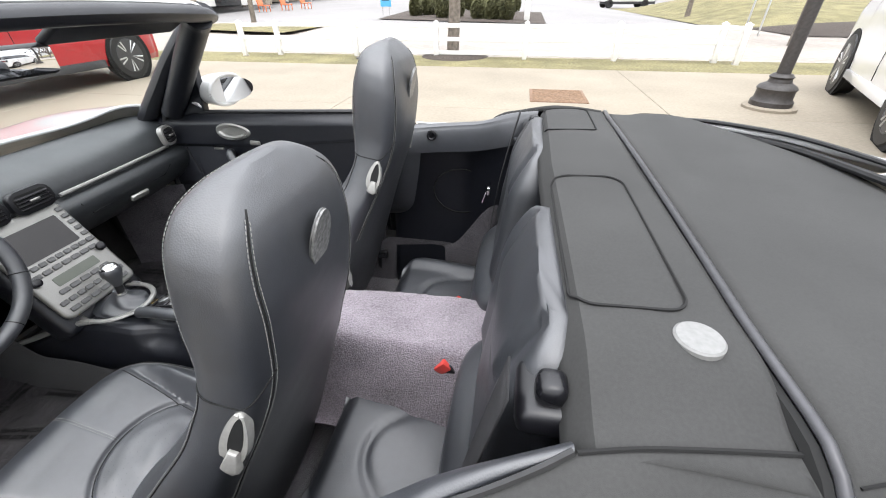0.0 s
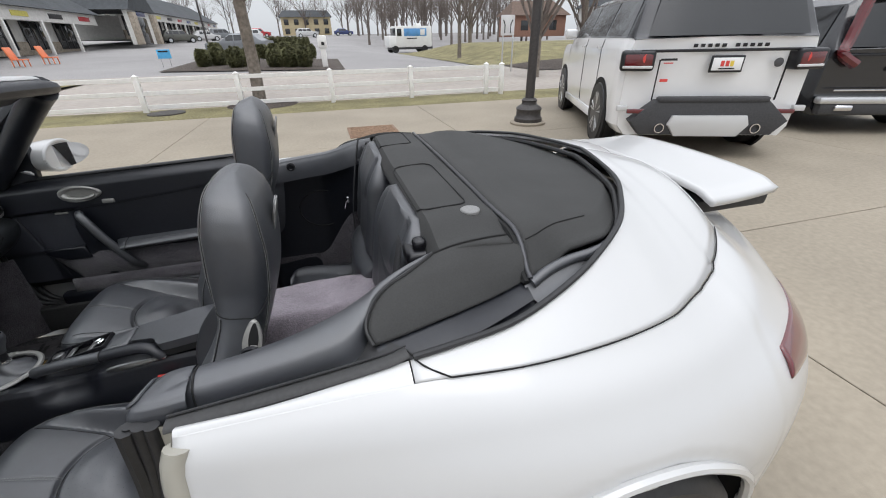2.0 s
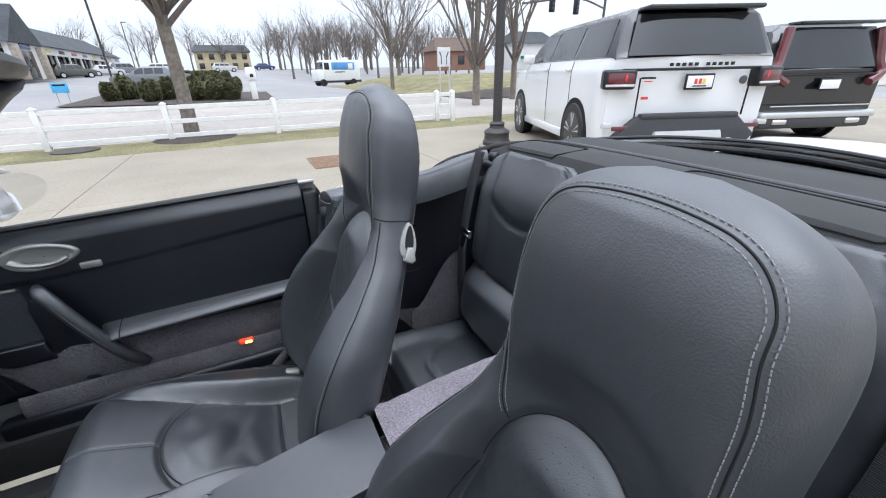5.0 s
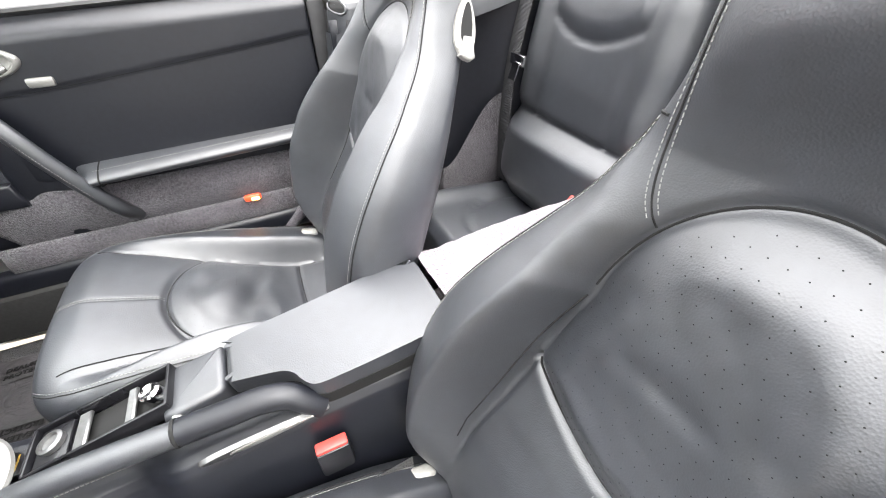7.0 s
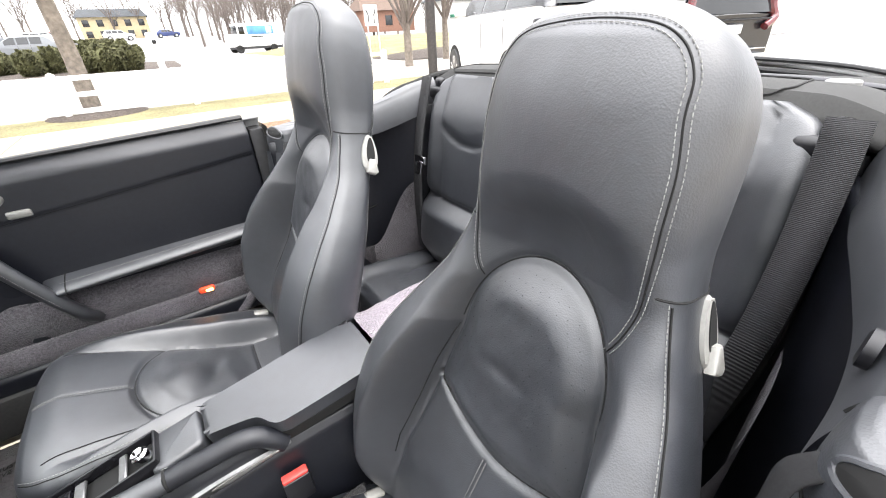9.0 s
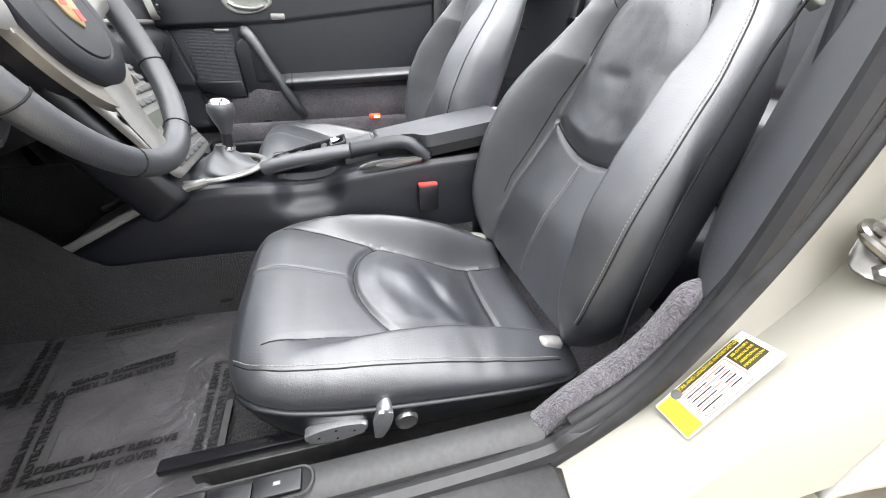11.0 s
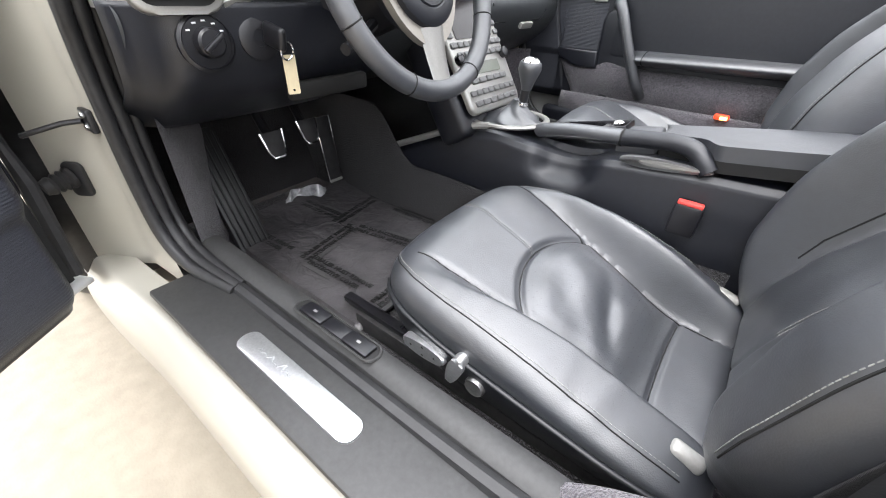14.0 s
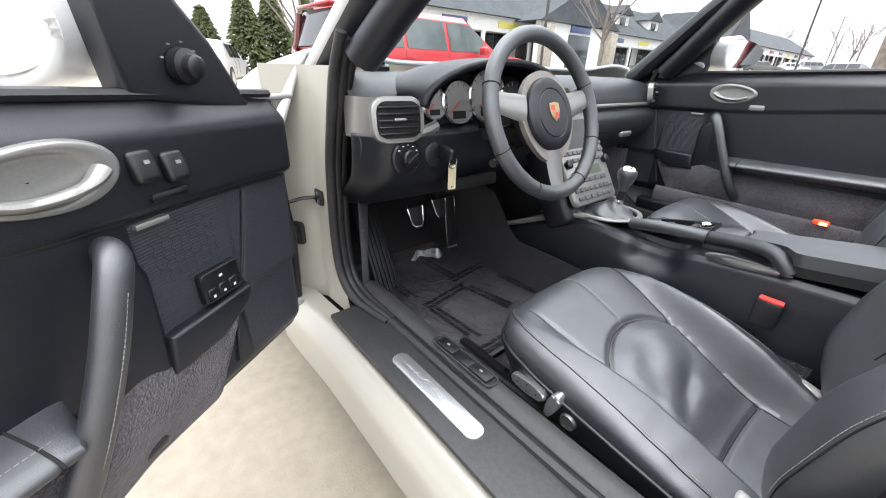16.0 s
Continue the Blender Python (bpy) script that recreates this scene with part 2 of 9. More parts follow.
def glass(name, tint):
    """A thin clear pane: see-through, with a little gloss."""
    m = bpy.data.materials.new(name)
    m.use_nodes = True
    nt = m.node_tree
    nt.nodes.remove(nt.nodes["Principled BSDF"])
    t = nt.nodes.new("ShaderNodeBsdfTransparent")
    t.inputs["Color"].default_value = (*tint, 1)
    g = nt.nodes.new("ShaderNodeBsdfGlossy")
    g.inputs["Roughness"].default_value = 0.01
    mx = nt.nodes.new("ShaderNodeMixShader")
    mx.inputs[0].default_value = 0.07
    nt.links.new(t.outputs[0], mx.inputs[1])
    nt.links.new(g.outputs[0], mx.inputs[2])
    nt.links.new(mx.outputs[0], nt.nodes["Material Output"].inputs["Surface"])
    return m


LEATHER = mat("black_leather", (0.0155, 0.0178, 0.0235), 0.55, noise_scale=60, vary=0.2, bump=0.25, bump_scale=560, kind="cells", rough_vary=0.06, vary2=0.25, scale2=6, distance=0.0006, spec=0.5, coat=0.85, coat_rough=0.47, coat_ior=1.9, crease=0.08)
SOFT = mat("soft_black_trim", (0.0065, 0.0075, 0.0115), 0.42, spec=0.6, coat=0.0, noise_scale=90, vary=0.2, bump=0.25, bump_scale=900, kind="cells", rough_vary=0.06, distance=0.0006)
PLASTIC = mat("black_plastic", (0.008, 0.008, 0.010), 0.34, noise_scale=150, vary=0.2, bump=0.15, bump_scale=1200, rough_vary=0.08, distance=0.0004)
SILL = mat("grey_black_sill_plastic", (0.026, 0.026, 0.026), 0.5, noise_scale=150, vary=0.2, bump=0.25, bump_scale=1500, distance=0.0004, vary2=0.15, scale2=8)
DARK = mat("dark_gap", (0.004, 0.004, 0.004), 0.8)
RUBBER = mat("black_rubber", (0.015, 0.015, 0.016), 0.5, noise_scale=60, vary=0.3, bump=0.1, bump_scale=500)
CLOTH = mat("black_roof_cloth", (0.036, 0.036, 0.035), 0.85, noise_scale=300, vary=0.10, bump=0.35, bump_scale=1500, vary2=0.14, scale2=7, sheen=0.0, distance=0.0006)
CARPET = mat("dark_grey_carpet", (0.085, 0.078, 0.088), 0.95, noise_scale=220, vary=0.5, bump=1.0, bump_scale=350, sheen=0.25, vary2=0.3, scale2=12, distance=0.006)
# the same carpet again, darkened so its colour carries the footwell's shade
SHADED_CARPET = mat("carpet_with_shade_in_colour", (0.018, 0.017, 0.019), 0.95, noise_scale=220, vary=0.5, bump=1.0, bump_scale=350, sheen=0.12, vary2=0.3, scale2=12, distance=0.006)
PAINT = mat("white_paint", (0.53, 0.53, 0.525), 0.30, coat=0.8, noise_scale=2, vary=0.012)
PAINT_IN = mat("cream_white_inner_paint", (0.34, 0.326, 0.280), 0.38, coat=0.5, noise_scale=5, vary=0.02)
SILVER = mat("silver_paint", (0.30, 0.295, 0.28), 0.36, metal=0.55, noise_scale=400, vary=0.05)
CHROME = mat("chrome", (0.75, 0.75, 0.76), 0.12, metal=1.0, noise_scale=30, vary=0.03)
ALU = mat("brushed_aluminium", (0.66, 0.67, 0.68), 0.36, metal=0.9, noise_scale=250, vary=0.08, bump=0.1, bump_scale=900)
THREAD = mat("grey_thread", (0.23, 0.23, 0.22), 0.8, noise_scale=300, vary=0.2)
RED_BTN = mat("red_button", (0.62, 0.06, 0.05), 0.35, noise_scale=60, vary=0.08)
WEB = mat("black_belt_webbing", (0.02, 0.02, 0.022), 0.7, bump=0.6, bump_scale=700, noise_scale=400, vary=0.3, kind="wave")
CREAM = mat("cream_tag", (0.55, 0.47, 0.31), 0.5, noise_scale=60, vary=0.08)
GREY_DISC = mat("grey_plastic_disc", (0.21, 0.21, 0.205), 0.5, noise_scale=200, vary=0.1)
MIRROR = mat("mirror_glass", (0.85, 0.86, 0.87), 0.02, metal=1.0)
WINDOW = glass("car_glass", (0.93, 0.96, 0.95))
FILM = mat("clear_plastic_film", (0.052, 0.049, 0.052), 0.45, noise_scale=14, vary=0.3, bump=0.5, bump_scale=48, distance=0.004, spec=0.5, vary2=0.25, scale2=5, coat=1.0, coat_rough=0.07, crease=1.0)
PRINT = mat("black_print", (0.006, 0.006, 0.006), 0.5)
WHITE_PRINT = mat("white_print", (0.8, 0.8, 0.8), 0.5)
LAMP_RED = glow("lit_red_lens", (0.8, 0.06, 0.02), 0.35)
LAMP_WARM = glow("lit_amber_lens", (1.0, 0.55, 0.12), 3.0)
TAIL = mat("red_tail_lens", (0.11, 0.008, 0.011), 0.08, coat=1.0, noise_scale=80, vary=0.15)

# ---- the convertible ----
car = thing("convertible_car", (0, 0, 0), "white convertible, black leather interior, folded roof, driver's door open", "car")

# -- rear body: a smooth skin of cross sections along the car, x to the rear, given for the far side and mirrored --
# station x: (inner edge y, z), (shut line y, z), (shoulder y, z), (widest y, z), (lower y, z)
STATIONS = [
    (-0.335, (0.688, 0.874), (0.702, 0.872), (0.735, 0.815), (0.775, 0.62), (0.770, 0.30)),
    (-0.20, (0.688, 0.876), (0.704, 0.873), (0.745, 0.812), (0.790, 0.63), (0.785, 0.30)),
    (0.00, (0.668, 0.884), (0.706, 0.870), (0.765, 0.805), (0.825, 0.64), (0.830, 0.30)),
    (0.18, (0.650, 0.897), (0.716, 0.862), (0.785, 0.800), (0.852, 0.65), (0.860, 0.32)),
    (0.35, (0.590, 0.935), (0.705, 0.858), (0.785, 0.795), (0.862, 0.65), (0.868, 0.34)),
    (0.50, (0.485, 0.968), (0.672, 0.852), (0.765, 0.785), (0.852, 0.64), (0.858, 0.33)),
    (0.62, (0.330, 0.985), (0.618, 0.850), (0.735, 0.775), (0.832, 0.63), (0.838, 0.32)),
    (0.67, (0.200, 0.990), (0.588, 0.853), (0.721, 0.770), (0.820, 0.625), (0.826, 0.315)),
    (0.72, (0.000, 0.992), (0.550, 0.858), (0.705, 0.765), (0.805, 0.62), (0.812, 0.31)),
    (0.85, (0.000, 0.958), (0.432, 0.872), (0.640, 0.760), (0.755, 0.61), (0.768, 0.31)),
    (0.98, (0.000, 0.905), (0.290, 0.842), (0.550, 0.745), (0.680, 0.60), (0.700, 0.32)),
    (1.12, (0.000, 0.835), (0.240, 0.800), (0.420, 0.715), (0.560, 0.585), (0.580, 0.33)),
    (1.22, (0.000, 0.755), (0.150, 0.730), (0.290, 0.660), (0.400, 0.56), (0.420, 0.35)),
    (1.28, (0.000, 0.640), (0.060, 0.620), (0.130, 0.580), (0.180, 0.52), (0.190, 0.40)),
]


def skin(x, v):
    """A point of the rear body's skin, near side; v from 0 (inner edge) to 1 (sill)."""
    xs = [s[0] for s in STATIONS]
    i = max(0, min(len(xs) - 2, sum(1 for q in xs if q <= x) - 1))
    f = (x - xs[i]) / (xs[i + 1] - xs[i])
    ctl = []
    for k in range(1, 6):
        a = STATIONS[max(0, i - 1)][k]
        b = STATIONS[i][k]
        c = STATIONS[i + 1][k]
        d = STATIONS[min(len(xs) - 1, i + 2)][k]
        ctl.append([0.5 * (2 * b[q] + (c[q] - a[q]) * f + (2 * a[q] - 5 * b[q] + 4 * c[q] - d[q]) * f * f + (3 * b[q] - a[q] - 3 * c[q] + d[q]) * f ** 3) for q in (0, 1)])
    u = v * 4
    j = min(3, int(u))
    g = u - j
    a, b, c, d = ctl[max(0, j - 1)], ctl[j], ctl[j + 1], ctl[min(4, j + 2)]
    y, z = [0.5 * (2 * b[q] + (c[q] - a[q]) * g + (2 * a[q] - 5 * b[q] + 4 * c[q] - d[q]) * g * g + (3 * b[q] - a[q] - 3 * c[q] + d[q]) * g ** 3) for q in (0, 1)]
    if v < 0.25:
        z += lerp_table([(0.45, 0.0), (0.62, 0.012), (0.67, 0.025), (0.72, 0.042), (0.85, 0.042), (0.98, 0.026), (1.2, 0.0)], x) * math.sin(math.pi * v / 0.25)
    return Vector((x, -y, z))


AXLE, ARCH_R = 0.33, 0.365


def arch_cut(bm):
    """Opens the wheel arch."""
    dead = [f for f in bm.faces if f.calc_center_median().z < 0.34 + 0.34 and (f.calc_center_median().x - AXLE) ** 2 + (f.calc_center_median().z - 0.325) ** 2 < ARCH_R ** 2]
    bmesh.ops.delete(bm, geom=dead, context="FACES")
    for v in bm.verts:
        d = Vector((v.co.x - AXLE, 0, v.co.z - 0.325))
        if ARCH_R - 0.012 < d.length < ARCH_R + 0.028:
            d = d.normalized() * ARCH_R
            v.co.x, v.co.z = AXLE + d.x, 0.325 + d.z
    return bm


def skin_sheet(x0, x1, v0, v1, nu, nv, cut=False):
    bm = grid(lambda u, v: skin(x0 + (x1 - x0) * u, v0 + (v1 - v0) * v), nu, nv)
    return arch_cut(bm) if cut else bm


for flip in (False, True):
    bm = skin_sheet(-0.335, 1.28, 0.25, 1.0, 100, 60, cut=True)
    if flip:
        mirror_y(bm)
    q = part("rear_fender", bm, PAINT, car, "glossy white painted rear fender")
    q.modifiers.new("thick", "SOLIDIFY").thickness = 0.01
    bm = skin_sheet(-0.335, -0.012, 0.0, 0.256, 24, 10)
    if flip:
        mirror_y(bm)
    q = part("fender_shoulder", bm, PAINT, car)
    # the lid over the folded roof wraps round the well
    bm = skin_sheet(-0.0095, 0.86, 0.0, 0.2475, 64, 14)
    if flip:
        mirror_y(bm)
    q = part("roof_compartment_lid", bm, PAINT, car, "white painted lid round the folded roof")
    q.modifiers.new("thick", "SOLIDIFY").thickness = 0.012
    bm = skin_sheet(0.875, 1.27, 0.0, 0.25, 24, 10)
    if flip:
        mirror_y(bm)
    q = part("tail_panel", bm, PAINT, car)
    q.modifiers.new("thick", "SOLIDIFY").thickness = 0.01
    # shut lines
    ln = [skin(0.045 + (0.86 - 0.045) * i / 90, 0.2487) + Vector((0.0012, -0.0020, 0.0024)) for i in range(91)]
    ln = cr([(-0.012, -0.655, 0.893), (0.005, -0.682, 0.884), (0.03, -0.700, 0.874)], 6)[:-1] + ln
    bm = tube(ln, 0.0016, 6)
    if flip:
        mirror_y(bm)
    part("shut_line", bm, DARK, car)
    lip = []
    for k in range(49):
        a = math.pi * (0.02 + 0.96 * k / 48)
        x, z = AXLE + ARCH_R * math.cos(a), 0.325 + ARCH_R * math.sin(a)
        lo, hi = 0.45, 1.0
        for _ in range(18):
            mid = (lo + hi) / 2
            if skin(x, mid).z > z:
                lo = mid
            else:
                hi = mid
        lip.append(skin(x, lo) + Vector((0, 0.002, 0)))
    bm = tube(lip, 0.011, 8)
    if flip:
        mirror_y(bm)
    part("arch_lip", bm, PAINT, car)
    well = grid(lambda u, v: Vector((AXLE + 0.37 * math.cos(math.pi * u), -0.835 + 0.30 * v, 0.325 + 0.37 * math.sin(math.pi * u))), 24, 3)
    if flip:
        mirror_y(well)
    part("wheel_well", well, DARK, car)


def road_wheel(c, parent, out, R=0.325, rim_r=0.235, width=0.27, spokes=5, rim_mat=None):
    """A wheel with tyre, rim and spokes; out: which way its face looks along y."""
    m = Matrix.Translation(c) @ pose(0, 0, 0, 90 if out < 0 else -90)
    h = width / 2
    ty = part("wheel", lathe([(rim_r, -h), (R - 0.03, -h), (R - 0.008, -h + 0.02), (R, -h + 0.05), (R, h - 0.05), (R - 0.008, h - 0.02), (R - 0.03, h), (rim_r, h)], 48, m), RUBBER, parent, "black road tyre on an alloy rim")
    bm = lathe([(rim_r, h - 0.005), (rim_r - 0.008, h), (rim_r - 0.02, h - 0.02), (rim_r - 0.03, h - 0.10), (0.02, h - 0.11)], 48, m)
    part("rim", bm, rim_mat or ALU, ty)
    for k in range(spokes):
        a = 2 * math.pi * k / spokes
        for da in (-0.12, 0.12):
            bm = tube([m @ Vector((0.04 * math.cos(a), 0.04 * math.sin(a), h - 0.03)), m @ Vector((0.6 * rim_r * math.cos(a + da), 0.6 * rim_r * math.sin(a + da), h - 0.025)), m @ Vector(((rim_r - 0.02) * math.cos(a + da * 1.2), (rim_r - 0.02) * math.sin(a + da * 1.2), h - 0.015))], 0.016, 6, flat=0.7, up=m.to_3x3() @ Vector((0, 0, 1)))
            part("spoke", bm, rim_mat or ALU, ty)
    part("hub_cap", lathe([(0.035, h - 0.04), (0.035, h - 0.015), (0.02, h - 0.01)], 20, m), rim_mat or ALU, ty)
    return ty


road_wheel((AXLE, -0.715, 0.325), car, -1)
road_wheel((AXLE, 0.715, 0.325), car, 1)
road_wheel((-2.02, -0.70, 0.32), car, -1, R=0.32, width=0.24)
road_wheel((-2.02, 0.70, 0.32), car, 1, R=0.32, width=0.24)

# raised rear spoiler
bm = grid(lambda u, v: Vector((0.885 + 0.255 * u + 0.01 * math.cos(v * math.pi * 2), (-0.375 + 0.75 * v) * (1.0 - 0.06 * u), 0.935 + 0.028 * (1 - (2 * v - 1) ** 2) - 0.012 * u + 0.018 * u * u - 0.012 * sstep(0.85, 1, abs(2 * v - 1)))), 20, 40)
q = part("rear_spoiler", bm, PAINT, car, "white painted raised spoiler")
q.modifiers.new("thick", "SOLIDIFY").thickness = 0.018
q.modifiers["thick"].offset = -1
part("spoiler_seal", box((1.02, 0, 0.885), (0.28, 0.66, 0.04), 0.01), RUBBER, car)
# tail lamps
for flip in (False, True):
    def lens(u, v):
        p = skin(0.77 + 0.31 * u, 0.53 + 0.175 * v * (0.55 + 0.45 * u) + 0.02 * (1 - u))
        return p + Vector((0.3, -1, 0.1)).normalized() * 0.006 * math.sin(math.pi * min(1, max(0, v))) + Vector((0, -0.003, 0))
    bm = grid(lens, 18, 10)
    if flip:
        mirror_y(bm)
    q = part("tail_lamp", bm, TAIL, car, "red tail lamp lens")
    q.modifiers.new("thick", "SOLIDIFY").thickness = 0.006

# -- soft roof well, cloth deck and trims --


def deck(u, v):
    """Cloth deck behind the rear seats: u across (y), v from its front edge to the metal strip."""
    y = -0.508 + 1.016 * u
    k = abs(2 * u - 1)
    xf = 0.058 + 0.010 * k
    xb = 0.222 + 0.012 * k
    z = 0.994 + 0.012 * (1 - k * k) - 0.022 * sstep(0.80, 1.0, k)
    z += 0.008 * math.sin(math.pi * v) - 0.03 * (1 - sstep(0, 0.12, v))
    return Vector((xf + (xb - xf) * v, y, z))


bm = grid(deck, 80, 26)
q = part("rear_deck", bm, CLOTH, car, "black cloth-covered shelf behind the rear seats")
q.modifiers.new("thick", "SOLIDIFY").thickness = 0.02
q.modifiers["thick"].offset = -1


def deck_line(y0, y1, v0, v1, r):
    """A rounded outline on the deck."""
    pts = []
    for a, b in rrect(y1 - y0, (v1 - v0) * 0.155, r, 8):
        pts.append(deck(((y0 + y1) / 2 + a + 0.5), (v0 + v1) / 2 + b / 0.155) + Vector((0, 0, 0.0015)))
    return pts


part("grille_seam", tube(deck_line(-0.366, -0.062, 0.08, 0.74, 0.025), 0.0018, 5, closed=True), DARK, car)
part("grille_seam", tube(deck_line(0.20, 0.41, 0.08, 0.74, 0.02), 0.0018, 5, closed=True), DARK, car)
part("deck_disc", lathe([(0.021, -0.004), (0.021, 0.001), (0.019, 0.003), (0.004, 0.0034)], 32, facing(deck(0.5 - 0.397, 0.70) + Vector((0, 0, 0.001)), (1, 0, 0), (0, 1, 0))), GREY_DISC, car, "pale grey round disc")


def strip_pt(u):
    k = 2 * u - 1
    a = abs(k)
    return Vector((0.234 + 0.016 * sstep(0.6, 0.9, a) - 0.006 * sstep(0.9, 1, a), 0.572 * k, 0.996 + 0.010 * (1 - a * a) - 0.010 * sstep(0.6, 0.88, a) - 0.060 * sstep(0.80, 1.0, a) ** 1.4))


part("metal_strip", tube([strip_pt(i / 60) for i in range(61)], 0.0052, 10, flat=0.9), mat("dark_satin_metal_strip", (0.07, 0.07, 0.075), 0.34, metal=0.6, noise_scale=90, vary=0.1), car, "satin dark grey trim strip")
part("strip_gap", tube([strip_pt(i / 60) + Vector((-0.009, 0, -0.008)) for i in range(61)], 0.007, 6), DARK, car)
COVER_HALF = [(0.24, 0.566), (0.285, 0.550), (0.333, 0.538), (0.38, 0.531), (0.435, 0.518), (0.50, 0.462), (0.56, 0.385), (0.62, 0.295), (0.66, 0.205), (0.70, 0.06)]


def roof_cover(u, v):
    """Folded roof's cloth cover: u across, v from strip to the rear, its sides rolled under."""
    k = 2 * u - 1
    p = strip_pt(u)
    x = p.x + 0.010 + (0.70 - p.x - 0.010) * v
    top = lerp_table([(0.0, 0.0), (0.3, 0.006), (0.7, -0.012), (1.0, -0.030)], v)
    edge = -0.036 * sstep(0.86, 1.0, abs(k)) * sstep(0.0, 0.12, v) * (1 - 0.6 * v)
    z = p.z * (1 - sstep(0, 0.2, v)) + 0.988 * sstep(0, 0.2, v) - 0.004 + top + edge
    return Vector((x, k * lerp_table(COVER_HALF, x), z))


bm = grid(roof_cover, 80, 36)
q = part("roof_cover", bm, CLOTH, car, "folded black cloth roof")
q.modifiers.new("thick", "SOLIDIFY").thickness = 0.01
q.modifiers["thick"].offset = -1
for u in (0.055, 0.945):
    part("cover_hem", tube([roof_cover(u, 0.02 + 0.34 * i / 30) + Vector((0, 0, 0.0006)) for i in range(31)], 0.0014, 5), DARK, car)
    sgn = -1 if u < 0.5 else 1
    part("cover_roll", tube(cr([(0.246, sgn * 0.574, 0.915), (0.29, sgn * 0.560, 0.930), (0.34, sgn * 0.548, 0.937), (0.40, sgn * 0.540, 0.941), (0.46, sgn * 0.512, 0.943), (0.53, sgn * 0.440, 0.942)], 30), 0.0105, 12), LEATHER, car, "soft roll under the roof's edge")
# dark trough under and round the roof
part("roof_well", grid(lambda u, v: Vector((0.10 + 0.62 * v, (-0.64 + 1.28 * u) * (1 - 0.55 * v ** 3), 0.880 + 0.060 * v)), 16, 16), SOFT, car)
# ledge between the roof's rolled edge and the lid
LEDGE_IN = cr([(0.232, -0.572, 0.912), (0.29, -0.562, 0.924), (0.34, -0.550, 0.931), (0.40, -0.540, 0.935), (0.46, -0.512, 0.938), (0.53, -0.440, 0.940), (0.58, -0.36, 0.945)], 30)
for flip in (False, True):
    bm = grid(lambda u, v: LEDGE_IN[int(round(u * 29))].lerp(skin(LEDGE_IN[int(round(u * 29))].x + 0.012, 0.0) + Vector((0, 0.006, -0.010)), v) - Vector((0, 0, 0.006 * math.sin(math.pi * v))), 30, 8)
    if flip:
        mirror_y(bm)
    part("well_ledge", bm, LEATHER, car, "soft dark ledge beside the folded roof")
# rubber seal along the lid's inner edge
SEAL = [skin(x, 0.0) for x in (0.0, 0.06, 0.18, 0.30, 0.40, 0.50, 0.58, 0.64, 0.69)] + [Vector((0.72, 0, 0.992))]
half = cr(SEAL, 40)
loop = half + [Vector((p.x, -p.y, p.z)) for p in half[-2::-1]]
part("roof_seal", tube([p + Vector((-0.004, 0, 0.004)) for p in loop], 0.0065, 8, flat=0.8), RUBBER, car, "black rubber seal")
part("seal_lip", tube([p + Vector((-0.022 * (1 - abs(p.y) / 0.8), 0, -0.02)) for p in loop], 0.008, 8), RUBBER, car)

# side panels between deck, belt cap and roof


E_FRONT = cr([(0.074, -0.507, 0.975), (0.046, -0.520, 0.964), (0.013, -0.533, 0.952), (-0.020, -0.546, 0.942), (-0.046, -0.563, 0.927), (-0.062, -0.586, 0.910), (-0.065, -0.604, 0.898), (-0.058, -0.622, 0.885)], 41)
E_REAR = cr([(0.238, -0.481, 0.977), (0.248, -0.512, 0.962), (0.248, -0.540, 0.940), (0.238, -0.562, 0.916)], 41)
E_TOP = cr([(0.074, -0.507, 0.975), (0.12, -0.500, 0.982), (0.18, -0.491, 0.982), (0.238, -0.481, 0.977)], 41)
E_LOW = cr([(-0.058, -0.622, 0.885), (-0.005, -0.618, 0.893), (0.05, -0.609, 0.899), (0.113, -0.592, 0.900), (0.175, -0.577, 0.905), (0.238, -0.562, 0.916)], 41)
SKIRT = cr([(-0.050, -0.652, 0.872), (0.0, -0.662, 0.878), (0.06, -0.657, 0.886), (0.12, -0.646, 0.893), (0.18, -0.628, 0.900), (0.236, -0.608, 0.906)], 41)


def on(C, f):
    f = min(len(C) - 1.001, max(0, f * (len(C) - 1)))
    j = int(f)
    return C[j].lerp(C[j + 1], f - j)


def side_panel(u, v):
    """A cloth panel spanned by its four edges; u rearwards, v outwards."""
    p = on(E_TOP, u) * (1 - v) + on(E_LOW, u) * v + on(E_FRONT, v) * (1 - u) + on(E_REAR, v) * u
    p -= E_TOP[0] * (1 - u) * (1 - v) + E_TOP[-1] * u * (1 - v) + E_LOW[0] * (1 - u) * v + E_LOW[-1] * u * v
    b = 0.007 * math.sin(math.pi * v) * (0.4 + 0.6 * math.sin(math.pi * min(1, u * 0.5 + 0.25)))
    return p + Vector((0, -b * 0.6, b * 0.8))


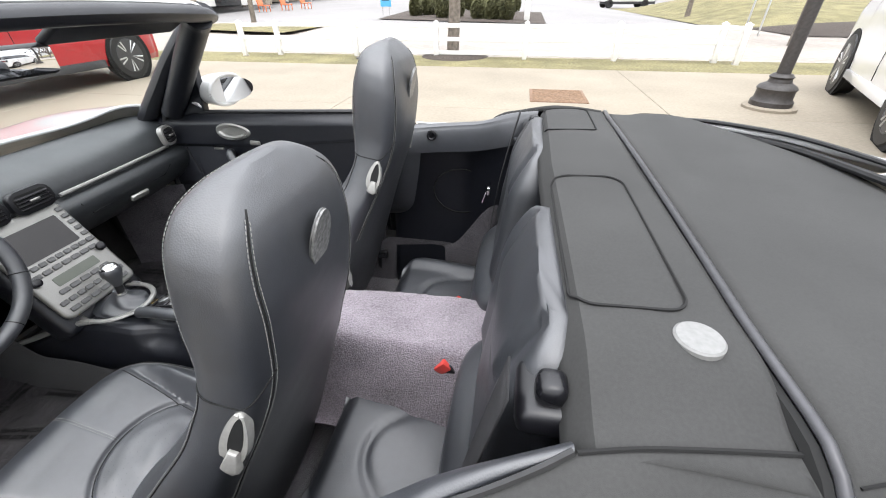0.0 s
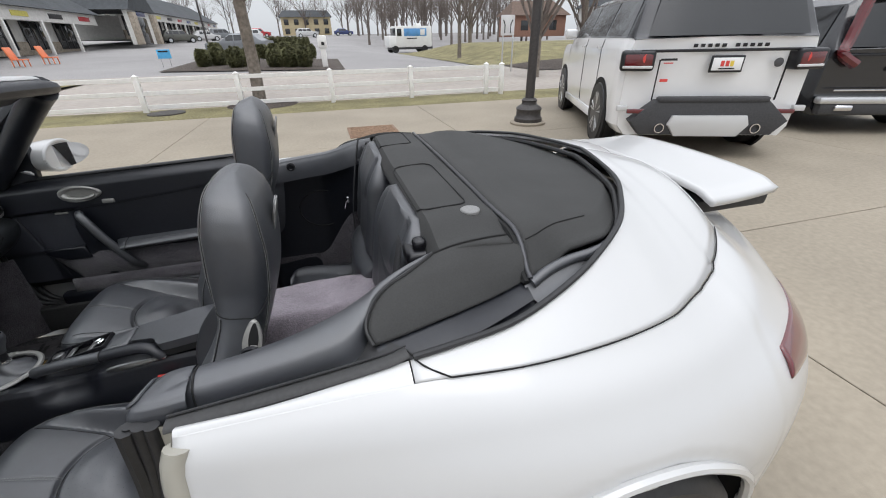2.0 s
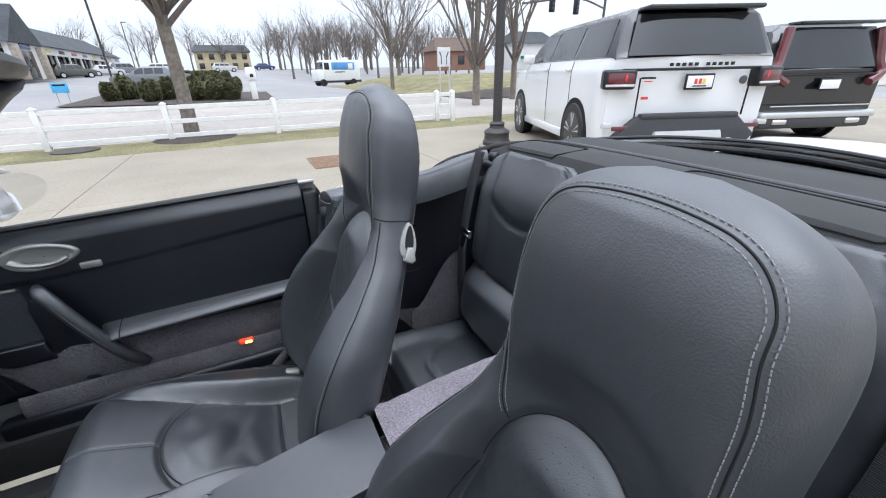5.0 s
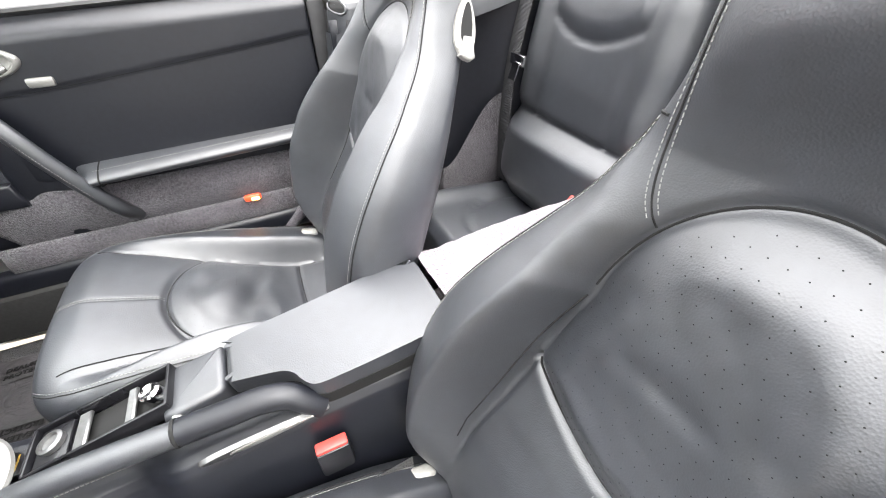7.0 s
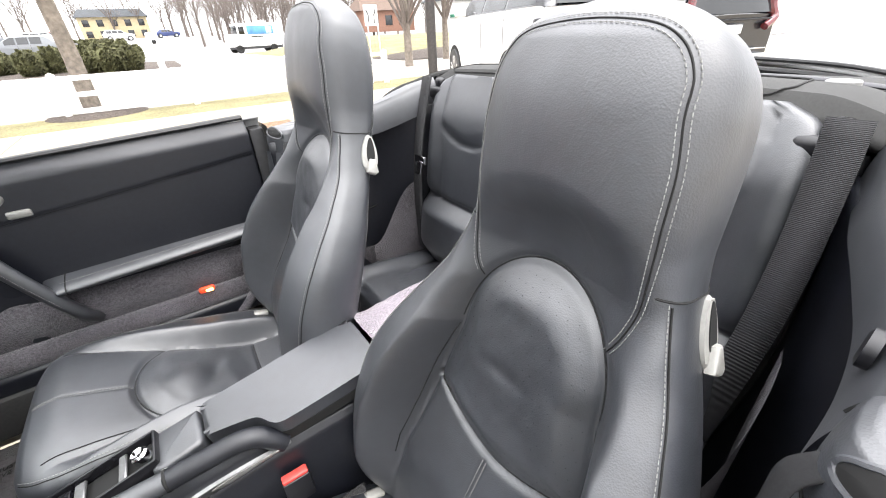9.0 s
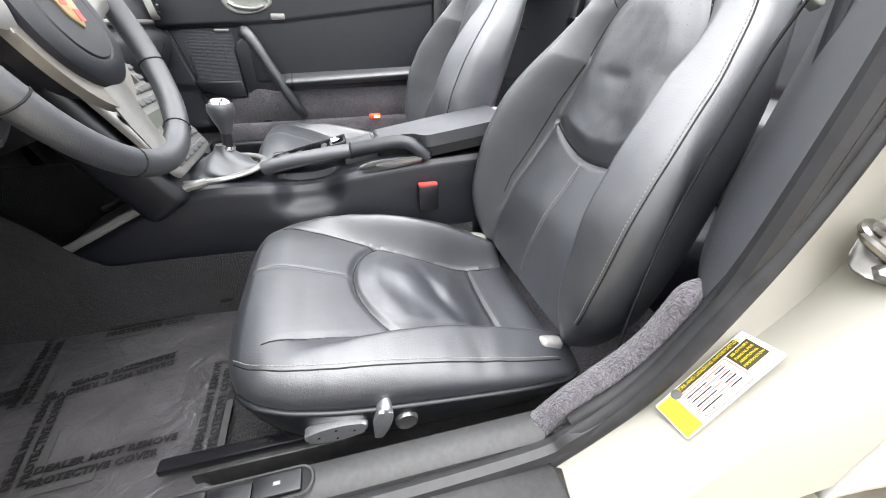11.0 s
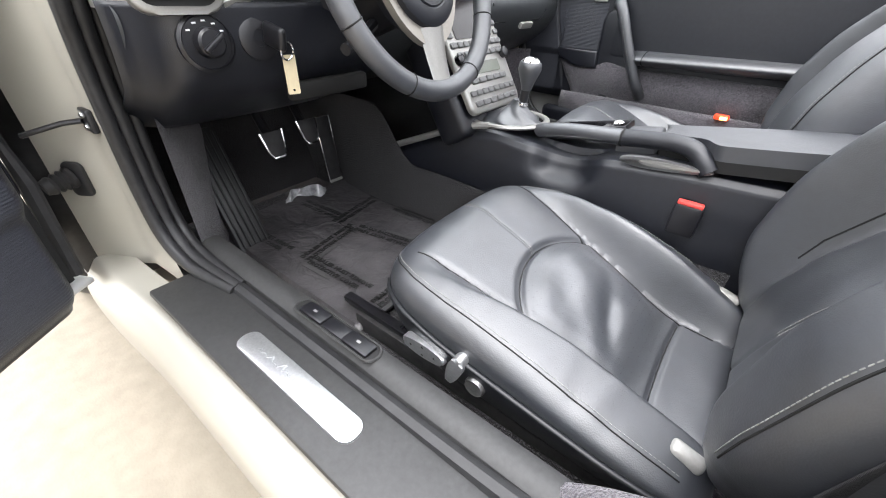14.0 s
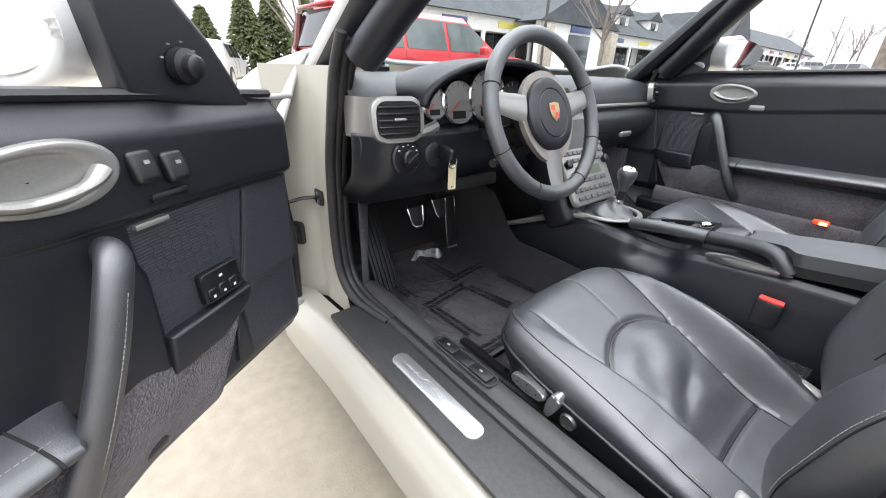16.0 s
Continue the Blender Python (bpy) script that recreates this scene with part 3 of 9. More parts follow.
for flip in (False, True):
    bm = grid(side_panel, 30, 30)
    if flip:
        mirror_y(bm)
    q = part("side_panel", bm, CLOTH, car, "black cloth side panel")
    q.modifiers.new("thick", "SOLIDIFY").thickness = 0.012
    q.modifiers["thick"].offset = -1 if not flip else 1
    bm = tube([side_panel(0, i / 30) + Vector((-0.003, 0, 0.001)) for i in range(31)], 0.0035, 6)
    if flip:
        mirror_y(bm)
    part("panel_edge", bm, RUBBER, car)
    bm = grid(lambda u, v: on(E_LOW, u).lerp(on(SKIRT, u), v) + Vector((0, 0.003 - 0.002 * math.sin(math.pi * v), -0.004 + 0.002 * math.sin(math.pi * v))), 30, 10)
    if flip:
        mirror_y(bm)
    part("panel_skirt", bm, SOFT, car, "soft black skirt under the side panel")
    bm = tube([side_panel(i / 30, 0) + Vector((0, 0, 0.0005)) for i in range(31)], 0.0022, 6)
    if flip:
        mirror_y(bm)
    part("panel_seam", bm, DARK, car)

# belt cap: a leather-grained roll from the door's rear edge to the deck
CAP_IN = cr([(-0.345, -0.584, 0.876), (-0.26, -0.584, 0.887), (-0.18, -0.574, 0.898), (-0.115, -0.556, 0.909), (-0.07, -0.540, 0.922), (-0.03, -0.524, 0.936), (0.02, -0.510, 0.953), (0.072, -0.498, 0.972)], 41)
CAP_OUT = cr([(-0.345, -0.650, 0.866), (-0.25, -0.648, 0.874), (-0.16, -0.645, 0.881), (-0.098, -0.636, 0.889), (-0.068, -0.606, 0.903), (-0.050, -0.570, 0.925), (-0.005, -0.543, 0.948), (0.072, -0.509, 0.974)], 41)


def belt_cap(u, v):
    a, b = on(CAP_IN, u), on(CAP_OUT, u)
    w = (b - a).length
    if v < 0.35:
        f = v / 0.35
        ang = math.pi / 2 * f
        d = 0.075
        return a + Vector((0.0, 0.018 * math.cos(ang), -d * (1 - f) ** 1.5))
    f = (v - 0.35) / 0.65
    drop = 0.028 * sstep(0.72, 1.0, f) * min(1, w / 0.05)
    return a.lerp(b, f) + Vector((0, 0, 0.016 * min(1, w / 0.05) * math.sin(math.pi * min(1, f * 0.9 + 0.1)) - drop))


for flip in (False, True):
    bm = grid(belt_cap, 60, 40)
    if flip:
        mirror_y(bm)
    q = part("belt_cap", bm, LEATHER, car, "leather-grained black belt-line cap")
    # rounded end piece of the cap, with the slot for the front belt
    NOSE = cr([(-0.330, -0.655, 0), (-0.375, -0.656, 0), (-0.408, -0.650, 0), (-0.414, -0.630, 0), (-0.400, -0.598, 0), (-0.380, -0.576, 0), (-0.352, -0.572, 0), (-0.330, -0.574, 0)], 40)
    LEVEL = [(0.815, 1.0), (0.835, 1.01), (0.855, 1.0), (0.868, 0.965), (0.878, 0.88), (0.884, 0.72), (0.888, 0.45), (0.889, 0.0)]

    def nose(u, v):
        f = min(6.999, v * 7)
        j = int(f)
        z, k = (LEVEL[j][q] + (LEVEL[j + 1][q] - LEVEL[j][q]) * (f - j) for q in (0, 1))
        o = on(NOSE, u)
        c = Vector((-0.330, -0.614, 0))
        d = c + (o - c) * k
        return Vector((d.x, d.y, z + 0.05 * (o.x + 0.40) * sstep(0.2, 0.6, v) + 0.010 * sstep(0.3, 0, v) * sstep(-0.40, -0.37, o.x)))
    bm = grid(nose, 40, 36)
    if flip:
        mirror_y(bm)
    part("cap_nose", bm, LEATHER, car, "leather-grained end of the belt-line cap", 60)
    bm = tube([nose(i / 40, 0.0) + Vector((-0.0005, 0, 0)) for i in range(3, 41)], 0.0016, 5)
    if flip:
        mirror_y(bm)
    part("cap_seam", bm, DARK, car)
    bm = tube([belt_cap(0.03, 0.2 + 0.8 * i / 39) + Vector((0, 0, 0.0010)) for i in range(40)], 0.0016, 5)
    if flip:
        mirror_y(bm)
    part("cap_seam", bm, DARK, car)
    # window slot seal on the outside
    bm = tube(cr([(-0.352, -0.674, 0.866), (-0.2, -0.672, 0.876), (-0.06, -0.664, 0.884), (-0.012, -0.656, 0.889)], 24), 0.014, 10, flat=0.45)
    if flip:
        mirror_y(bm)
    wss = part("window_slot_seal", bm, SILL, car, "grey-black rubber window seal")
    bm = tube(cr([(-0.352, -0.664, 0.8725), (-0.2, -0.661, 0.8825), (-0.06, -0.653, 0.890), (-0.012, -0.646, 0.894)], 24), 0.0022, 6)
    if flip:
        mirror_y(bm)
    part("seal_ridge", bm, RUBBER, wss)
    bm = grid(lambda u, v: (on(CAP_OUT, 0.62 * u) + Vector((0, 0.004, -0.022))).lerp(skin(max(-0.335, -0.345 + 0.36 * u), 0.03) + Vector((0, 0, -0.004)), v), 24, 6)
    if flip:
        mirror_y(bm)
    part("window_slot", bm, RUBBER, car)
    # inner quarter trim under the cap, down to the rear seats
    bm = grid(lambda u, v: Vector((-0.42 + 0.50 * u, -0.612 + 0.13 * sstep(0.5, 1.0, u) + 0.03 * v - 0.05 * math.sin(math.pi * v) * 0.5, 0.846 + 0.06 * u - 0.62 * v)), 24, 20)
    if flip:
        mirror_y(bm)
    q = part("quarter_trim", bm, SOFT, car, "soft black rear quarter trim")
    q.modifiers.new("thick", "SOLIDIFY").thickness = 0.01
    bm = tube([(-0.16 + 0.10 * math.cos(a), -0.601, 0.66 + 0.085 * math.sin(a)) for a in [2 * math.pi * k / 36 for k in range(36)]], 0.003, 5, closed=True)
    if flip:
        mirror_y(bm)
    part("speaker_ring", bm, DARK, car)
    bm = lathe([(0.017, -0.004), (0.017, 0.004), (0.012, 0.006), (0.009, 0.002), (0.003, 0.0015)], 24, facing((-0.257, -0.568, 0.870), (1, 0, 0), (0, 0, 1)) @ pose(0, 0, 0, 180))
    if flip:
        mirror_y(bm)
    part("trim_knob", bm, PLASTIC, car, "round black knob on the quarter trim")

DARK_ALU = mat("grey_switch_metal", (0.22, 0.22, 0.22), 0.35, metal=0.8, noise_scale=200, vary=0.1)
GREY_PAINT_L = mat("grey_print", (0.12, 0.12, 0.12), 0.5)
STRIKER = mat("worn_zinc", (0.26, 0.25, 0.23), 0.30, metal=0.95, noise_scale=60, vary=0.2)
# -- sills, pillars and floor --
for flip in (False, True):
    def both(name, bm, m, label=""):
        if flip:
            mirror_y(bm)
        return part(name, bm, m, car, label)
    # outer painted sill
    prof = [(-0.715, 0.312), (-0.745, 0.316), (-0.766, 0.318), (-0.782, 0.300), (-0.792, 0.285), (-0.800, 0.262), (-0.800, 0.20), (-0.79, 0.15), (-0.74, 0.13)]
    c = cr([(0, y, z) for y, z in prof], 30)
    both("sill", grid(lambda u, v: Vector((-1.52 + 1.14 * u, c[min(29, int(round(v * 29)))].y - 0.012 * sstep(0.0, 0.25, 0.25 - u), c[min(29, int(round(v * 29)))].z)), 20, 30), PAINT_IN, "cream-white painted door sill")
    # sill cover: raised inner part and the lower entry strip
    both("sill_cover", grid(lambda u, v: Vector((-1.36 + 0.73 * u, *[(-0.600, 0.25), (-0.602, 0.34), (-0.607, 0.353), (-0.618, 0.358), (-0.632, 0.358), (-0.645, 0.348), (-0.650, 0.328)][int(round(v * 6))])), 4, 7), SILL, "grey-black moulded sill cover")
    both("jamb_foot", box((-0.50, -0.700, 0.306), (0.34, 0.11, 0.02), 0.006), PAINT_IN)
    both("entry_strip", box((-0.97, -0.706, 0.331), (0.68, 0.105, 0.012), 0.005), SILL, "black plastic entry strip")
    both("scuff_plate", slab(rrect(0.245, 0.036, 0.016), 0.004, facing((-0.97, -0.710, 0.3365), (1, 0, 0), (0, 1, 0)), 0.0012), ALU, "brushed aluminium scuff plate")
    both("door_seal", tube(cr([(-1.20, -0.658, 0.335), (-0.70, -0.655, 0.336), (-0.60, -0.656, 0.365), (-0.52, -0.657, 0.435), (-0.462, -0.658, 0.55), (-0.425, -0.659, 0.72), (-0.408, -0.660, 0.86)], 100), 0.013, 8), RUBBER, "black rubber door seal")
    # rear jamb
    JC = cr([(-0.635, -0.660, 0.325), (-0.575, -0.660, 0.375), (-0.52, -0.660, 0.435), (-0.462, -0.660, 0.55), (-0.425, -0.660, 0.72), (-0.408, -0.660, 0.86)], 40)
    JJ = cr([(-0.625, -0.676, 0.338), (-0.53, -0.676, 0.412), (-0.43, -0.676, 0.490), (-0.356, -0.676, 0.585), (-0.325, -0.676, 0.70), (-0.318, -0.676, 0.862)], 40)
    JO = cr([(-0.640, -0.766, 0.330), (-0.548, -0.764, 0.430), (-0.446, -0.760, 0.512), (-0.366, -0.752, 0.600), (-0.337, -0.742, 0.70), (-0.336, -0.708, 0.868)], 40)

    def jamb(u, v):
        a, b, c = on(JC, v), on(JJ, v), on(JO, v)
        return a.lerp(b, u / 0.3) if u < 0.3 else b.lerp(c, (u - 0.3) / 0.7) + Vector((-0.006, 0, 0.010)) * math.sin(math.pi * (u - 0.3) / 0.7) * (0.4 + 0.6 * v)
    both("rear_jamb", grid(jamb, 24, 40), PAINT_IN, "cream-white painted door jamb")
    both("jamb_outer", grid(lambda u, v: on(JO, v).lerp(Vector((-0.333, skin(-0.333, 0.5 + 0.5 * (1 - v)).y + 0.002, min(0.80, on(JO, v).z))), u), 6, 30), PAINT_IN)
    # trimmed inner side of the pillar behind the door
    PP = cr([(-0.60, -0.640, 0.385), (-0.52, -0.644, 0.455), (-0.465, -0.646, 0.56), (-0.430, -0.648, 0.72), (-0.412, -0.650, 0.866)], 40)
    PO = cr([(0, -0.010, 0), (-0.005, -0.002, 0), (-0.004, 0.014, 0), (0.004, 0.036, 0), (0.018, 0.056, 0), (0.042, 0.070, 0), (0.12, 0.074, 0)], 30)
    both("pillar_trim", grid(lambda u, v: on(PP, 0.46 + 0.46 * v) + on(PO, u) * (0.12 + 0.88 * math.sqrt(1 - (1 - min(1, v / 0.34)) ** 2)) + Vector((0, 0, -0.010 * sstep(0.25, 0.0, v) * math.sin(math.pi * u))), 34, 50), LEATHER, "soft navy-black pillar trim narrowing towards its foot")
    # two-lipped seal between the trim and the painted jamb
    JS = cr([(-0.635, -0.664, 0.325), (-0.575, -0.666, 0.372), (-0.515, -0.670, 0.445), (-0.452, -0.672, 0.565), (-0.408, -0.670, 0.66), (-0.380, -0.668, 0.76), (-0.366, -0.666, 0.862)], 40)
    for kk, rr in ((0.12, 0.008), (0.48, 0.011), (0.86, 0.010)):
        both("pillar_seal", tube([(on(PP, k / 40) + Vector((0.004, -0.004, -0.004))).lerp(on(JS, k / 40), kk) + Vector((-0.002, 0, 0.001)) for k in range(41)], rr, 10), RUBBER, "black rubber pillar seal")
    both("seal_base", grid(lambda u, v: (on(PP, v) + Vector((0.006, 0.004, -0.002))).lerp(on(JS, v) + Vector((0.004, 0, 0)), u), 6, 40), RUBBER)
    both("side_carpet", grid(lambda u, v: Vector((-0.62 + 0.62 * u, -0.600 + 0.05 * sstep(0.6, 1, u), 0.20 + 0.24 * v * (0.25 + 0.75 * sstep(0.0, 0.3, u)))), 20, 12), CARPET, "grey side carpet")
    both("jamb_carpet", tube([p + Vector((0.006, 0.017, -0.004)) for p in cr([(-0.640, -0.640, 0.345), (-0.60, -0.640, 0.385), (-0.52, -0.644, 0.455), (-0.486, -0.645, 0.515), (-0.470, -0.642, 0.545)], 30)], 0.016, 12, taper=[1.0] * 24 + [0.95, 0.9, 0.8, 0.65, 0.45, 0.2]), CARPET, "grey carpet roll along the opening")
    both("jamb_shoulder", tube(cr([(-0.330, -0.712, 0.862), (-0.338, -0.722, 0.835), (-0.340, -0.738, 0.78), (-0.346, -0.750, 0.70), (-0.366, -0.760, 0.61)], 24), 0.016, 12), PAINT_IN, "rounded outer edge of the painted jamb")
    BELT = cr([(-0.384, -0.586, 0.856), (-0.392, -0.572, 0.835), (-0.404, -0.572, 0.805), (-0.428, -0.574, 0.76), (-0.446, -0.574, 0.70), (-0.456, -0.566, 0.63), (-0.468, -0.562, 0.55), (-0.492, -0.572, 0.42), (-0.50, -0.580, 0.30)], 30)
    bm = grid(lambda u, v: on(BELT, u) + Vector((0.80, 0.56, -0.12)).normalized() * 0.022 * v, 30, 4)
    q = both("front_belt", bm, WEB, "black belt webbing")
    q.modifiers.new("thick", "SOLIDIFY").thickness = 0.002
    def slot(r, a, lift):
        u, v = 0.53 + 0.15 * r * math.cos(a), 0.50 + 0.15 * r * math.sin(a) - 0.10 * r * math.cos(a)
        e = nose(u, v)
        n = (nose(u + 0.01, v) - e).cross(nose(u, v + 0.01) - e).normalized()
        if n.dot(e - Vector((-0.355, -0.614, 0.84))) < 0:
            n = -n
        return e + n * lift
    both("belt_slot", grid(lambda u, v: slot(0.05 + 0.95 * v, 2 * math.pi * u, 0.0030), 36, 8), DARK)
    both("belt_rim", tube([slot(1.0, 2 * math.pi * k / 36, 0.0024) for k in range(36)], 0.0026, 6, closed=True), LEATHER, "rim of the belt slot")
    # striker bolt with its plate, and a label
    fm = facing((-0.366, -0.706, 0.606), (0.30, -0.95, 0.1), (0.62, 0.2, 0.78))
    stp = both("striker_plate", slab(rrect(0.048, 0.060, 0.018, 6), 0.004, fm @ Matrix.Translation((0, 0, 0.006)), 0.0015), STRIKER, "worn steel striker with two bolts")
    for dz in (-0.021, 0.021):
        bm = lathe([(0.010, 0.009), (0.010, 0.014), (0.006, 0.016), (0.005, 0.012)], 6, fm @ Matrix.Translation((0.004, dz, 0)))
        if flip:
            mirror_y(bm)
        part("striker_bolt", bm, STRIKER, stp)
    bm = tube(cr([fm @ Vector((-0.012, 0.014, 0.008)), fm @ Vector((-0.020, 0.010, 0.030)), fm @ Vector((-0.016, -0.004, 0.036)), fm @ Vector((0.006, -0.012, 0.010))], 14), 0.005, 8)
    if flip:
        mirror_y(bm)
    part("striker_loop", bm, STRIKER, stp)
    if not flip:
        lm = facing((-0.4835, -0.7026, 0.4639), (0.752, 0.09, 0.652), (0.145, 0.944, -0.297)) @ Matrix.Translation((0, 0, 0.009))
        R3 = lm.to_3x3()
        lab = part("jamb_label", slab(rrect(0.120, 0.050, 0.003), 0.001, lm), mat("white_label", (0.75, 0.74, 0.70), 0.5, noise_scale=60, vary=0.05), car, "white, yellow and black tyre information label")

        def mark(name, x, y, w, h, m):
            return part(name, box(lm @ Vector((x, y, 0.0013)), (w, h, 0.0006), 0, 1, R3), m, lab)
        YELLOW = mat("yellow_print", (0.75, 0.55, 0.03), 0.5)
        mark("label_block", -0.049, -0.001, 0.020, 0.046, YELLOW)
        mark("label_block", 0.008, 0.0195, 0.078, 0.0075, mat("dark_olive_print", (0.05, 0.05, 0.02), 0.5))
        mark("label_block", 0.041, 0.001, 0.027, 0.026, bpy.data.materials["dark_olive_print"])
        part("label_title", text_mesh("TIRE AND LOADING INFORMATION", 0.0050, lm @ Matrix.Translation((0.010, 0.0195, 0.0018))), YELLOW, lab)
        for k, wd in enumerate(("SEE OWNER'S", "MANUAL FOR", "ADDITIONAL", "INFORMATION")):
            part("label_words", text_mesh(wd, 0.0036, lm @ Matrix.Translation((0.041, 0.010 - 0.0058 * k, 0.0018))), YELLOW, lab)
        part("label_words", text_mesh("NONE", 0.0048, lm @ Matrix.Translation((-0.026, -0.0195, 0.0012))), PRINT, lab)
        part("label_frame", tube([lm @ Vector((a - 0.006, b - 0.004, 0.001)) for a, b in rrect(0.062, 0.036, 0.003, 3)], 0.0005, 4, closed=True), RED_BTN, lab)
        for k in range(4):
            mark("label_line", -0.008, 0.010 - 0.0068 * k, 0.052, 0.0006, RED_BTN)
            mark("label_bar", -0.018, 0.0066 - 0.0068 * k, 0.026, 0.0011, PRINT)
            mark("label_bar", 0.012, 0.0066 - 0.0068 * k, 0.014, 0.0011, PRINT)
        for k in range(6):
            mark("label_bar", -0.054 + 0.0028 * k, -0.001, 0.0008, 0.040 - 0.004 * (k % 3), PRINT)
        part("round_seal", lathe([(0.0062, 0), (0.0062, 0.0006), (0.002, 0.0007)], 20, lm @ Matrix.Translation((-0.035, 0.0185, 0.001))), GREY_PAINT_L, lab)
    # front pillar: painted face, seal round the opening, check strap and cable boot
    SO = cr([(-1.29, -0.692, 0.930), (-1.325, -0.697, 0.860), (-1.356, -0.700, 0.745), (-1.376, -0.700, 0.670), (-1.384, -0.700, 0.580), (-1.386, -0.700, 0.480), (-1.366, -0.699, 0.390), (-1.31, -0.690, 0.345), (-1.20, -0.668, 0.336)], 60)
    SI = cr([(-1.32, -0.646, 0.905), (-1.356, -0.648, 0.820), (-1.386, -0.650, 0.725), (-1.404, -0.650, 0.650), (-1.410, -0.650, 0.565), (-1.412, -0.650, 0.475), (-1.394, -0.650, 0.385), (-1.334, -0.650, 0.350), (-1.20, -0.648, 0.338)], 60)
    for kk, rr in ((0.12, 0.011), (0.5, 0.012), (0.9, 0.010)):
        both("opening_seal", tube([on(SO, k / 60).lerp(on(SI, k / 60), kk) for k in range(61)], rr, 10, up=(0, 1, 0)), RUBBER, "thick black rubber seal round the door opening")
    both("seal_base", grid(lambda u, v: on(SO, v).lerp(on(SI, v), u) + Vector((-0.004, 0, 0)), 5, 60), RUBBER)

    def pillar_face(u, v):
        z = 0.30 + 0.57 * v
        a = Vector((lerp_table([(0.30, -1.325), (0.345, -1.335), (0.39, -1.366), (0.48, -1.386), (0.58, -1.384), (0.67, -1.376), (0.745, -1.356), (0.86, -1.328)], z), -0.698, z))
        b, c = Vector((-1.445, -0.706, z)), Vector((-1.54, -0.772, z))
        return a.lerp(b, u / 0.4) if u < 0.4 else b.lerp(c, (u - 0.4) / 0.6)
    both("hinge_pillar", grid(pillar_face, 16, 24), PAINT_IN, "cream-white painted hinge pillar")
    cs = both("check_strap", box((-1.432, -0.707, 0.583), (0.036, 0.010, 0.036), 0.003, 2), PLASTIC, "dark steel door check strap")
    for dz in (-0.009, 0.009):
        bm = lathe([(0.006, 0), (0.006, 0.004), (0.003, 0.005)], 8, facing((-1.432, -0.711, 0.583 + dz), (1, 0, 0), (0, 0, 1)))
        if flip:
            mirror_y(bm)
        part("strap_bolt", bm, CHROME, cs)
    bm = tube([(-1.440, -0.712, 0.582), (-1.462, -0.735, 0.578), (-1.480, -0.785, 0.566)], 0.007, 8, flat=0.6)
    if flip:
        mirror_y(bm)
    part("strap_arm", bm, PLASTIC, cs)
    bt = facing((-1.497, -0.744, 0.478), (0.817, 0.577, 0), (0.0, 0.0, 1))
    fl = both("cable_boot", slab(rrect(0.036, 0.062, 0.010, 5), 0.006, bt, 0.002), RUBBER, "black rubber cable boot with a flange")
    bm = lathe([(0.017, 0.004), (0.019, 0.010), (0.015, 0.014), (0.018, 0.019), (0.014, 0.023), (0.017, 0.028), (0.013, 0.032), (0.016, 0.037), (0.012, 0.048)], 18, bt @ Matrix.Translation((-0.004, 0.006, 0)) @ pose(0, 0, 0, 8, -26))
    if flip:
        mirror_y(bm)
    part("bellows", bm, RUBBER, fl)

# floor in the darkened carpet: low light painted into the colour
part("floor_pan", box((-0.75, 0, 0.20), (1.9, 1.24, 0.03), 0.005), SHADED_CARPET, car, "carpeted floor, shade put into its dark colour")
part("rear_bulkhead", box((0.12, 0, 0.58), (0.03, 0.96, 0.70), 0.01), SOFT, car)
part("underbody", box((-0.6, 0, 0.17), (3.3, 1.3, 0.03), 0.01), DARK, car)

# -- buttons in the driver's sill, script shapes on the scuff plate --
sr = part("sill_recess", slab(rrect(0.17, 0.030, 0.013, 6), 0.003, facing((-0.985, -0.626, 0.3565), (1, 0, 0), (0, 1, 0)), 0.001), DARK, car, "recess with two release buttons")
part("recess_rim", tube([Vector((-0.985 + a, -0.626 + b, 0.360)) for a, b in rrect(0.172, 0.031, 0.014, 7)], 0.0022, 6, closed=True), SILL, sr)
for kx in (-0.045, 0.050):
    rb = part("release_button", box((-0.985 + kx, -0.626, 0.361), (0.050, 0.024, 0.008), 0.003, 2), PLASTIC, sr, "black release button")
    part("button_mark", box((-0.985 + kx, -0.626, 0.3655), (0.007, 0.004, 0.0006), 0, 1), GREY_DISC, sr)
part("recess_bridge", box((-0.983, -0.626, 0.359), (0.045, 0.022, 0.006), 0.003, 2), PLASTIC, sr)
etch = mat("etched_aluminium", (0.50, 0.51, 0.52), 0.45, metal=0.9, noise_scale=250, vary=0.1)
for k in range(7):
    part("etched_stroke", tube(cr([(-1.055 + 0.025 * k, -0.713, 0.3408), (-1.046 + 0.025 * k, -0.706 + 0.002 * (k % 3), 0.3408), (-1.044 + 0.025 * k, -0.712, 0.3408), (-1.036 + 0.025 * k, -0.708 - 0.002 * (k % 2), 0.3408), (-1.030 + 0.025 * k, -0.713, 0.3408)], 14), 0.0004, 5), etch, car)

